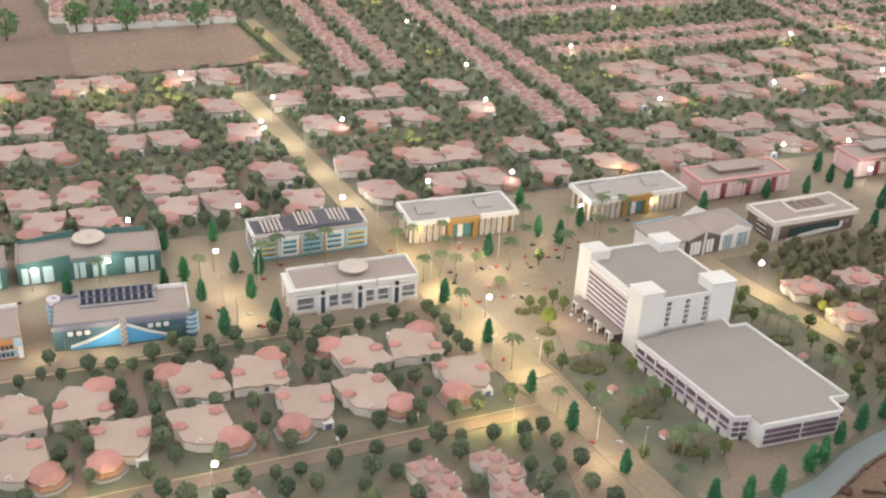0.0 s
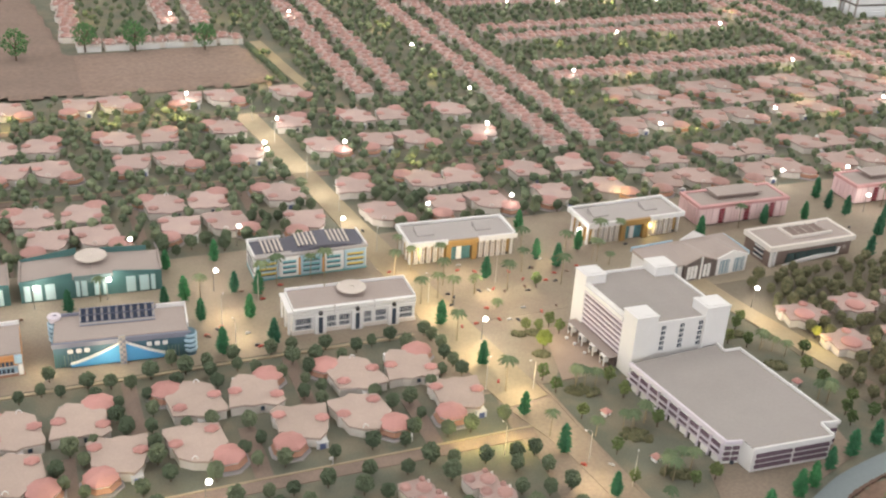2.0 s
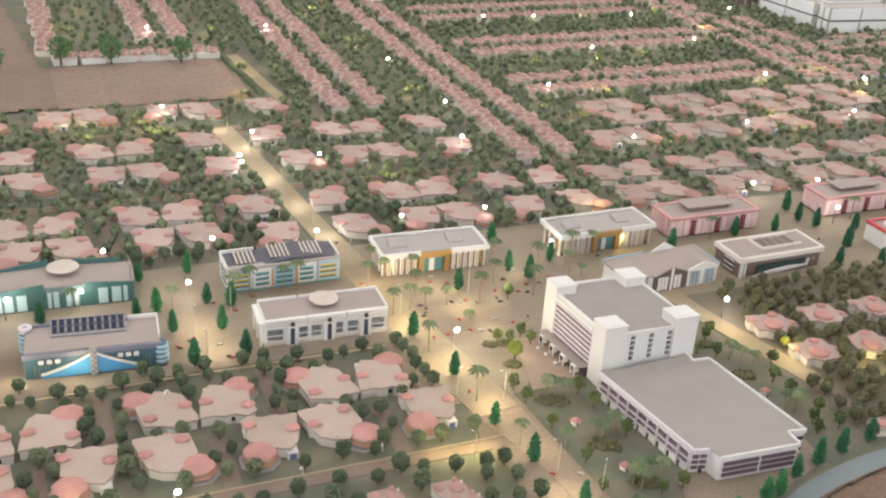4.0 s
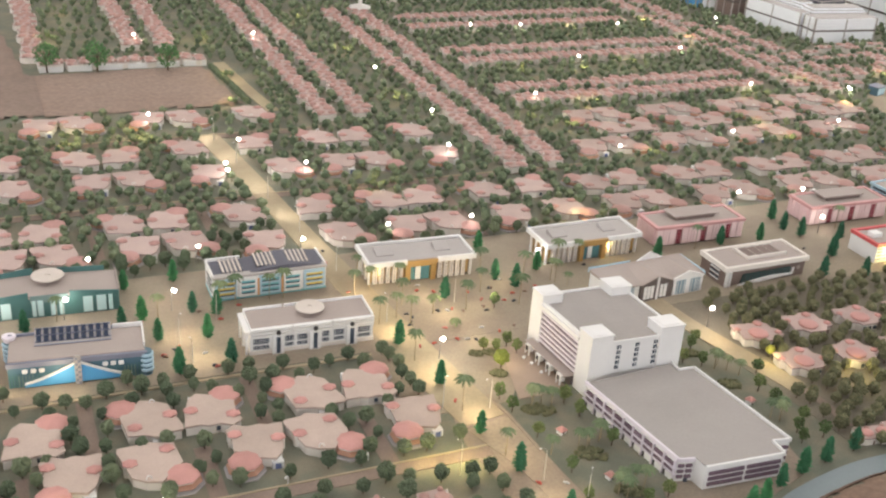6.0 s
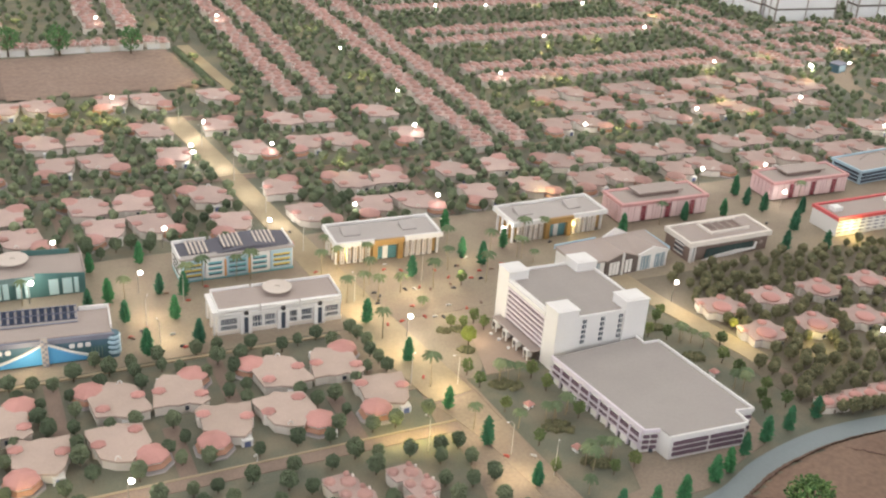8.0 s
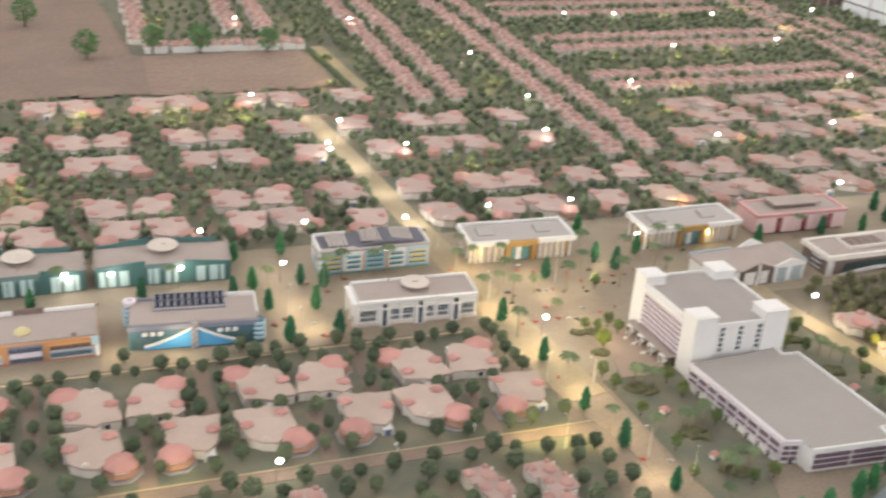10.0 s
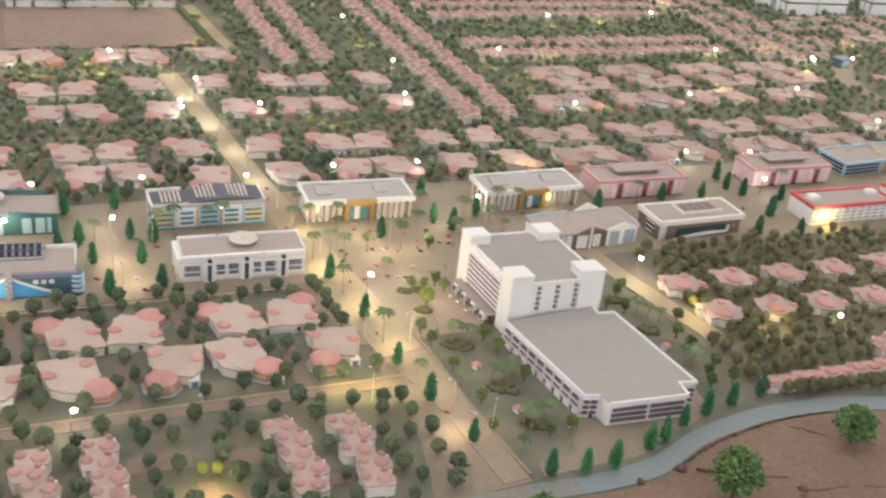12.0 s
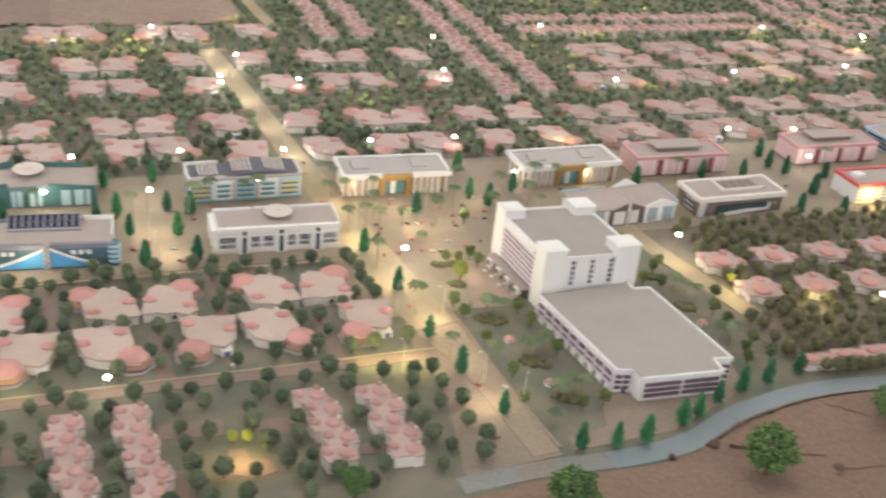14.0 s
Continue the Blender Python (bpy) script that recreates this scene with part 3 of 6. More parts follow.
# ---- villas ----
def villa(s, roof=M_ROOFTAN, dome_paint=M_DOME, tone="tan"):
    """A flat-roofed villa that fronts -y, its big octagonal dome at the front corner on the side s. The two sides differ in outline."""
    v = thing("villa", pose(0, 0, 0), "flat %s-roofed model villa with salmon octagonal dome" % tone, "house", "%s villas" % tone)
    if s > 0:
        shape = [(-0.054, -0.054), (-0.026, -0.076), (0.008, -0.086), (0.022, -0.066), (0.060, -0.030), (0.056, 0.004), (0.052, 0.048), (0.010, 0.058), (-0.014, 0.070), (-0.027, 0.060), (-0.072, 0.057), (-0.074, 0.040), (-0.062, -0.010)]
        dome, turrets, wing = (0.052, -0.068), ((-0.052, -0.008), (0.033, 0.025)), (-0.014, 0.062)
    else:
        shape = [(-0.060, -0.030), (-0.026, -0.046), (-0.012, -0.066), (0.024, -0.080), (0.044, -0.060), (0.056, -0.024), (0.070, 0.052), (0.034, 0.050), (0.014, 0.058), (-0.012, 0.055), (-0.040, 0.070), (-0.064, 0.052), (-0.056, 0.012)]
        dome, turrets, wing = (-0.044, -0.067), ((0.046, -0.008), (-0.047, 0.029)), (0.028, -0.070)
    solid("wall", lambda bm: prism(bm, [(x * 0.95, y * 0.95) for x, y in shape], 0.0, 0.0228), M_CREAM, v)
    solid("roof", lambda bm: prism(bm, shape, 0.0228, 0.0284), roof, v, bevel=0.0007)
    cx, cy = dome
    solid("terrace", lambda bm: turned(bm, cx, cy, [(0.0485, 0.0), (0.0485, 0.0026), (0.0475, 0.0034), (0.0440, 0.0035), (0.0, 0.0035)], phase=math.pi / 8), M_TERRACE, v, "grey octagonal terrace slab")
    solid("bay", lambda bm: turned(bm, cx, cy, [(0.0335, 0.0035), (0.0335, 0.0080), (0.0425, 0.0085), (0.0428, 0.0100), (0.0350, 0.0155), (0.0335, 0.0175)], phase=math.pi / 8), M_TERRA, v, "terracotta octagonal bay with a lean-to skirt")
    solid("cornice", lambda bm: turned(bm, cx, cy, [(0.0340, 0.0175), (0.0345, 0.0205), (0.0372, 0.0210), (0.0376, 0.0230), (0.0360, 0.0237)], phase=math.pi / 8), M_CREAM, v)
    solid("dome", lambda bm: turned(bm, cx, cy, [(0.0390, 0.0238), (0.0389, 0.0250), (0.0335, 0.0283), (0.0235, 0.0322), (0.0115, 0.0354), (0.0030, 0.0366), (0, 0.0378)], phase=math.pi / 8), dome_paint, v, "salmon-red octagonal dome")
    for tx, ty in turrets:
        r = 0.0160
        t = solid("turret", lambda bm: turned(bm, tx, ty, [(r, 0.0), (r, 0.0300), (r * 0.95, 0.0306)], n=6, phase=math.pi / 6, sy=0.85), M_CREAM, v)
        solid("cap", lambda bm: turned(bm, tx, ty, [(r * 1.16, 0.0306), (r * 1.12, 0.0332), (r * 0.62, 0.0369), (r * 0.2, 0.0382), (0, 0.0386)], n=6, phase=math.pi / 6, sy=0.85), dome_paint, t, "salmon-red cap")
    wx, wy = wing
    w = boxes("wing", M_WHITE, v, (wx - 0.013, wx + 0.013, wy - 0.013, wy + 0.013, 0.0, 0.0175), bevel=0.001)
    boxes("garage_door", M_BLUEDOOR, w, (wx - 0.007, wx + 0.007, wy - 0.0144 if wy < 0 else wy + 0.0132, wy - 0.0132 if wy < 0 else wy + 0.0144, 0.0, 0.014))
    each_box("window", M_GLASS, v, [(-0.012, -0.003, 0.0562 if s > 0 else 0.0530, 0.0600 if s > 0 else 0.0562, 0.008, 0.018), (-0.046, -0.036, 0.0542 if s > 0 else 0.0590, 0.0590 if s > 0 else 0.0640, 0.008, 0.018)])
    if s > 0:
        arch = [(-0.020 + 0.006 * math.cos(a), -0.070, 0.0280 + 0.009 * math.sin(a)) for a in (math.pi * i / 6 for i in range(7))]
        solid("roof_arch", lambda bm: rod(bm, arch, 0.0013), M_WHITE, v, "small white roof arch")
    return v


EAST = []
RIGHTS, LEFTS = [], []       # dome to the right or to the left of the front


def villa_row(y, pairs, singles=(), rear=False, gap=0.073, size=1.0):
    """Pairs by their middles; singles as (x, side of the dome as seen from the south)."""
    spots = [(c - gap, -1) for c in pairs] + [(c + gap, 1) for c in pairs] + list(singles)
    for x, side in spots:
        j = random.Random(int(x * 1000) + int(y * 977))
        m = pose(x + j.uniform(-0.004, 0.004), y + 0.008 + j.uniform(-0.005, 0.005), 0, 0, 0, (180 if rear else 0) + j.uniform(-2, 2)) @ Matrix.Scale(size, 4)
        (RIGHTS if side * (-1 if rear else 1) > 0 else LEFTS).append(m)
        OCC.append((x - 0.070, x + 0.070, y - (0.066 if rear else 0.106), y + (0.106 if rear else 0.070)))


villa_row(1.545, [0.095 + 0.392 * k for k in (-5, -4, -3, -2, 1)], [(-0.418, 1), (-0.203, 1), (0.010, -1), (0.182, 1), (0.805, -1)])
villa_row(1.690, [0.262 + 0.395 * k for k in range(-5, 2)], rear=True)
villa_row(2.632, [0.003 - 0.39 * k for k in range(6)] + [0.39])
villa_row(2.582, [1.258], [(0.700, -1), (0.958, 1), (1.570, -1), (1.785, 1)])
villa_row(2.574, [2.086, 2.475, 2.87, 3.26, 3.66, 4.06])
villa_row(2.785, [-0.037 - 0.39 * k for k in range(6)] + [0.358], [(0.671, -1), (0.925, 1)], rear=True)
villa_row(2.775, [1.241], [(1.562, -1), (1.752, 1)], rear=True)
villa_row(2.748, [2.066, 2.458, 2.86, 3.25, 3.64, 4.04], rear=True)
villa_row(3.180, [-0.09 - 0.40 * k for k in range(6)] + [0.315, 1.21], [(0.640, -1), (0.925, 1), (1.555, -1)])
villa_row(3.115, [2.27, 2.66, 3.05, 3.44])
villa_row(3.275, [2.47, 2.86, 3.25, 3.62], rear=True)
villa_row(3.475, [2.42, 2.80, 3.19, 3.56], size=0.95)
villa_row(3.385, [-0.124 - 0.40 * k for k in range(6)] + [0.287], rear=True)
villa_row(3.425, [1.199], [(0.612, -1), (0.870, 1), (1.530, -1)], rear=True)
villa_row(3.800, [-0.22 - 0.40 * k for k in range(6)] + [0.186, 0.605], [(0.95, 1)])
for x, y in ((1.888, 1.640), (2.068, 1.642), (2.255, 1.634), (2.446, 1.630), (2.640, 1.634), (2.84, 1.632), (3.04, 1.632)):
    EAST.append((x, y))
for x, y in ((1.914, 1.478), (2.090, 1.470), (2.264, 1.460), (2.455, 1.457), (2.655, 1.462), (2.85, 1.46), (3.05, 1.46)):
    EAST.append((x, y))
OCC += [(x - 0.062, x + 0.062, y - 0.062, y + 0.050) for x, y in EAST]
villa_row(2.95, [4.3, 4.7, 5.1])
villa_row(3.20, [4.25, 4.65, 5.05], rear=True)
villa_row(2.60, [4.46, 4.86, 5.26])
villa_row(3.62, [4.65, 5.05, 5.45], rear=True)
villa_row(3.85, [4.6, 5.0, 5.4, 5.8], rear=True)
for side, places in ((1, RIGHTS), (-1, LEFTS)):
    near = [m for m in places if m.translation.y < 2.2]
    far = [m for m in places if m.translation.y > 2.2]
    repeat(villa(side), near)
    repeat(villa(side, M_ROOFROSE, M_DOMEROSE, "rose"), [m for m in far if m.translation.x < 1.9])
    repeat(villa(side, M_ROOFMAUVE, M_DOMEROW, "mauve"), [m for m in far if m.translation.x >= 1.9])


def east_villa():
    """A broad villa with one wide oval dome in the middle of its front and small caps at the corners."""
    v = thing("villa", pose(0, 0, 0), "flat tan-roofed model villa with broad oval salmon dome", "house", "east villas")
    shape = [(-0.052, -0.026), (-0.030, -0.030), (-0.020, -0.044), (0.026, -0.046), (0.036, -0.032), (0.058, -0.028), (0.054, 0.000), (0.044, 0.008), (0.046, 0.034), (0.014, 0.046), (-0.012, 0.036), (-0.048, 0.042), (-0.056, 0.016), (-0.046, 0.004)]
    solid("wall", lambda bm: prism(bm, [(x * 0.94, y * 0.94) for x, y in shape], 0.0, 0.0225), M_CREAM, v)
    solid("roof", lambda bm: prism(bm, shape, 0.0225, 0.0272), M_ROOFROW, v, bevel=0.0007)
    solid("dome", lambda bm: turned(bm, -0.006, -0.014, [(0.022, 0.0273), (0.022, 0.030), (0.0242, 0.0305), (0.0235, 0.033), (0.0185, 0.0355), (0.010, 0.037), (0.003, 0.0376), (0, 0.038)], n=10), M_DOME, v, "salmon-red oval dome")
    for tx, ty, r in ((0.020, 0.030, 0.0115), (-0.046, 0.014, 0.0080), (0.047, -0.018, 0.0085)):
        t = solid("turret", lambda bm: turned(bm, tx, ty, [(r * 0.9, 0.0), (r * 0.9, 0.0285)], n=8, phase=math.pi / 8), M_CREAM, v)
        solid("cap", lambda bm: turned(bm, tx, ty, [(r * 1.05, 0.0285), (r, 0.031), (r * 0.65, 0.0335), (0, 0.0345)], n=8, phase=math.pi / 8), M_DOME, t, "salmon-red cap")
    each_box("window", M_GLASS, v, [(x - 0.004, x + 0.004, -0.0448, -0.0425, 0.006, 0.016) for x in (-0.010, 0.004, 0.018)])
    boxes("door", M_BROWN, v, (0.042, 0.050, -0.0292, -0.0264, 0.0, 0.014))
    return v


repeat(east_villa(), [pose(x, y - 0.004, 0, 0, 0, (i * 37) % 9 - 4) @ Matrix.Diagonal((1.2, 1.2, 1.05, 1)) for i, (x, y) in enumerate(EAST)])


# ---- terraced rows ----
def row_house():
    """One unit of a terrace that runs along y."""
    h = thing("row_house", pose(0, 0, 0), "narrow pink-roofed model row house with small domes", "house", "row houses")
    outline = [(-0.030, -0.024), (0.010, -0.024), (0.014, -0.029), (0.034, -0.025), (0.038, -0.006), (0.032, 0.012), (0.022, 0.024), (-0.034, 0.024), (-0.038, 0.008)]
    solid("wall", lambda bm: (prism(bm, [(x * 0.95, y) for x, y in outline], 0.0, 0.027), box(bm, 0.0275, 0.0315, 0.004, 0.008, 0.026, 0.0375)), M_CREAM, h)
    solid("roof", lambda bm: prism(bm, outline, 0.0265, 0.030), M_ROOFROW, h)
    for x, y, r in ((0.014, -0.005, 0.0175), (-0.023, 0.008, 0.0130), (0.020, 0.019, 0.0070)):
        solid("dome", lambda bm: turned(bm, x, y, [(r, 0.030), (r * 0.99, 0.0320), (r * 0.78, 0.0358), (r * 0.30, 0.0382), (0, 0.0388)], n=8), M_DOMEROW, h)
    return h


UNITS, GAPS = [], []      # houses of the terraces, and trees in the gaps of the far ones


def terrace(x, y, length, along_y=True, flip=False, pitch=0.051, slant=0.0):
    j = random.Random(int(x * 991 + y * 371))
    for i in range(int(length / pitch)):
        far = y > 2.5
        off = j.uniform(-0.005, 0.005) * (2.2 if far else 1.0) + (0.010 if i % 2 else -0.006)
        ux, uy = (x + off + slant * (i + 0.5) * pitch, y + (i + 0.5) * pitch) if along_y else (x + (i + 0.5) * pitch, y + off)
        turn = (0 if along_y else 90) + (180 if flip or (far and j.random() < 0.45) else 0) + j.uniform(-4, 4) * (2 if far else 1)
        if x > 3.5 and j.random() < (0.22 if x < 4.1 else 0.35):
            GAPS.append((ux, uy, j.uniform(0.9, 1.15)))
            continue
        wide = 1.0 if not far else j.uniform(1.42, 1.68) if x > 2.0 else j.uniform(1.18, 1.36)
        UNITS.append(pose(ux, uy, 0, 0, 0, turn) @ Matrix.Diagonal((wide, 1.06, j.uniform(0.94, 1.08) if far else 1.0, 1)))
    if along_y:
        OCC.append((x - 0.05, x + 0.05, y - 0.01, y + length + 0.01))
    else:
        OCC.append((x - 0.01, x + length + 0.01, y - 0.058, y + 0.058))


for x, y, n, slant in ((0.092, 0.985, 0.31, -0.11), (0.232, 0.99, 0.315, -0.13), (0.603, 1.020, 0.285, -0.05), (0.739, 1.005, 0.285, -0.05), (-0.40, 0.99, 0.31, -0.11), (-0.27, 0.985, 0.33, -0.11)):
    terrace(x, y, n, slant=slant)
for x, y, n in ((1.245, 3.68, 2.9), (1.405, 3.68, 2.9), (1.795, 2.96, 2.5), (1.965, 2.98, 2.5), (0.625, 4.86, 1.6), (0.790, 4.86, 1.6), (0.165, 4.72, 1.5), (3.70, 3.62, 2.3), (3.86, 3.55, 2.6), (4.04, 3.60, 1.2), (4.20, 3.62, 0.85), (4.37, 3.75, 0.65), (4.55, 3.95, 0.40), (4.75, 3.95, 0.36), (4.95, 3.95, 0.36)):
    terrace(x, y, n, pitch=0.058)
for x, y, n in ((2.14, 3.735, 1.45), (2.13, 3.895, 1.40), (2.14, 4.355, 1.45), (2.12, 4.540, 1.5), (2.12, 5.010, 1.45), (2.12, 5.225, 1.45), (2.1, 5.72, 1.4), (0.17, 4.625, 0.76), (2.235, 1.222, 0.30)):
    terrace(x, y, n, along_y=False, pitch=0.058)
STRIP = [(1.845 + 0.0465 * i, 1.146 - 0.006 * (i % 2)) for i in range(10)] + [(2.318 + 0.047 * i, 1.127 - 0.012 * i) for i in range(8)]
OCC += [(x - 0.03, x + 0.03, y - 0.035, y + 0.03) for x, y in STRIP]
UNITS.sort(key=lambda m: (m.translation.x - 0.8) ** 2 + (m.translation.y - 1.5) ** 2)
first_house = row_house()


def low_house():
    h = thing("low_house", pose(0, 0, 0), "low pink-roofed model row house with oval cap", "house", "low terrace by the river")
    outline = [(-0.0235, -0.024), (-0.010, -0.028), (0.012, -0.028), (0.0235, -0.023), (0.0235, 0.022), (-0.0235, 0.024)]
    solid("wall", lambda bm: prism(bm, [(x, y * 0.94) for x, y in outline], 0.0, 0.0185), M_CREAM, h)
    solid("roof", lambda bm: prism(bm, [(x * 0.995, y) for x, y in outline], 0.0185, 0.0215), M_ROOFROW, h)
    solid("cap", lambda bm: turned(bm, -0.001, -0.004, [(0.0185, 0.0215), (0.0180, 0.0245), (0.0135, 0.0275), (0.006, 0.0292), (0, 0.0296)], n=10, sy=0.85), M_DOME, h, "salmon-red oval cap")
    solid("dome", lambda bm: turned(bm, 0.012, 0.015, [(0.0070, 0.0215), (0.0066, 0.0235), (0.003, 0.0255), (0, 0.026)], n=8), M_DOMEROW, h)
    boxes("door", M_BROWN, h, (0.006, 0.012, -0.0272, -0.0262, 0.0, 0.011))
    return h


repeat(low_house(), [pose(x, y, 0, 0, 0, (i * 41) % 7 - 8) for i, (x, y) in enumerate(STRIP)])


def far_terraces(pattern, places):
    """The terraces far off, joined: the same houses, moved as numbers."""
    verts, faces, which, mats, n = [], [], [], [], 0
    for ob in [c for c in pattern.children if not c.name.startswith("chimney")]:
        me = ob.data
        co = np.array([v.co[:] for v in me.vertices])
        if me.materials[0] not in mats:
            mats.append(me.materials[0])
        k = mats.index(me.materials[0])
        polys = [list(p.vertices) for p in me.polygons]
        for m in places:
            a = np.array(m)
            verts.append(co @ a[:3, :3].T + a[:3, 3])
            faces += [[i + n for i in p] for p in polys]
            which += [k] * len(polys)
            n += len(co)
    me = bpy.data.meshes.new("far_row_houses")
    me.from_pydata(np.concatenate(verts).tolist(), [], faces)
    for m in mats:
        me.materials.append(m)
    me.polygons.foreach_set("material_index", which)
    return tagged(new("far_row_houses", me), "far terraces of pink-roofed model row houses", "houses", kind="stuff")


far_terraces(first_house, UNITS[290:])
repeat(first_house, UNITS[:290])

# ---- office blocks; each fronts -y, with its front base line at y = 0 ----
def office(x0, x1, y, label, turn=0.0, depth=0.13):
    OCC.append((x0 - 0.015, x1 + 0.015, y - 0.02, y + depth + 0.02))
    return thing("office_building", pose((x0 + x1) / 2, y, 0, 0, 0, turn), label, "office building", "office blocks")


def parapet(name, material, parent, L, D, z0, z1, t=0.006, sides="flrb", over=0.0):
    h, o = L / 2, over
    rows = {"f": (-h - o, h + o, -o, t - o, z0, z1), "b": (-h - o, h + o, D - t + o, D + o, z0, z1), "l": (-h - o, -h - o + t, t - o, D - t + o, z0, z1), "r": (h + o - t, h + o, t - o, D - t + o, z0, z1)}
    return [boxes(name, material, parent, rows[s], bevel=0.0006) for s in sides]


def roof_disc(parent, x, y, z, r):
    return solid("roof_disc", lambda bm: turned(bm, x, y, [(r * 0.22, z), (r * 0.3, z + 0.006), (r * 0.96, z + 0.0125), (r, z + 0.014), (r * 0.97, z + 0.0155), (r * 0.2, z + 0.0145), (r * 0.16, z + 0.012)], n=28), M_CONCRETE, parent, "pale round roof disc")


def white_block():
    b = office(0.491, 0.835, 1.947, "white banded office block with round roof disc", -2.4, 0.115)
    L, D, H = 0.335, 0.110, 0.075
    h = L / 2
    boxes("wall", M_WHITE, b, (-h, h, 0.004, D, 0.006, H))
    boxes("plinth_band", M_CREAM, b, (-h - 0.002, h + 0.002, 0.001, D + 0.002, 0.0, 0.012))
    boxes("roof", M_TAUPE, b, (-h + 0.004, h - 0.004, 0.006, D - 0.004, H, H + 0.0025))
    for x0, x1 in ((-h, -0.058), (-0.054, 0.050), (0.054, h)):
        for z in (0.052, 0.062, 0.072):
            boxes("band", M_WHITE, b, (x0, x1, -0.002 - (z - 0.05) * 0.12, 0.006, z, z + 0.007), bevel=0.0008)
    boxes("parapet", M_WHITE, b, (-h, -0.06, D - 0.004, D, H, H + 0.010), bevel=0.0008)
    boxes("parapet", M_WHITE, b, (-0.055, h, D - 0.004, D, H, H + 0.010), bevel=0.0008)
    boxes("parapet", M_WHITE, b, (h - 0.004, h, 0.004, D - 0.004, H, H + 0.009), bevel=0.0008)
    boxes("parapet", M_WHITE, b, (-h, -h + 0.003, 0.004, D - 0.004, H, H + 0.004), bevel=0.0008)
    for x in (-0.095, 0.005, 0.106):
        p = boxes("pylon", M_WHITE, b, (x - 0.015, x + 0.015, -0.007, 0.004, 0.0, 0.060), bevel=0.001)
        boxes("slot", M_GLASS, p, (x - 0.0055, x + 0.0055, -0.0085, -0.006, 0.004, 0.052))
        solid("medallion", lambda bm: turned(bm, x, -0.008, [(0.0045, 0.060), (0.0062, 0.063), (0.0062, 0.067), (0.004, 0.070)], n=10), M_DARK, p)
    for x0, x1 in ((-0.160, -0.118), (-0.075, -0.052), (-0.042, -0.015), (0.026, 0.045), (0.058, 0.086), (0.124, 0.160)):
        for z0, z1 in ((0.016, 0.026), (0.031, 0.047)):
            w = boxes("window", M_GLASS, b, (x0, x1, 0.0022, 0.0045, z0, z1))
            n = max(2, int((x1 - x0) / 0.006))
            boxes("mullion", M_WHITE, w, *[(x0 + (x1 - x0) * (i + 0.5) / n - 0.0006, x0 + (x1 - x0) * (i + 0.5) / n + 0.0006, 0.0008, 0.0021, z0, z1) for i in range(n)])
    each_box("column", M_WHITE, b, [(-h - 0.012, -h - 0.006, y, y + 0.008, 0.0, 0.064) for y in (0.006, 0.05, 0.098)])
    boxes("portico_roof", M_WHITE, b, (-h - 0.014, -h - 0.0005, 0.002, D, 0.064, 0.072), bevel=0.001)
    roof_disc(b, 0.006, 0.066, H + 0.0025, 0.040)


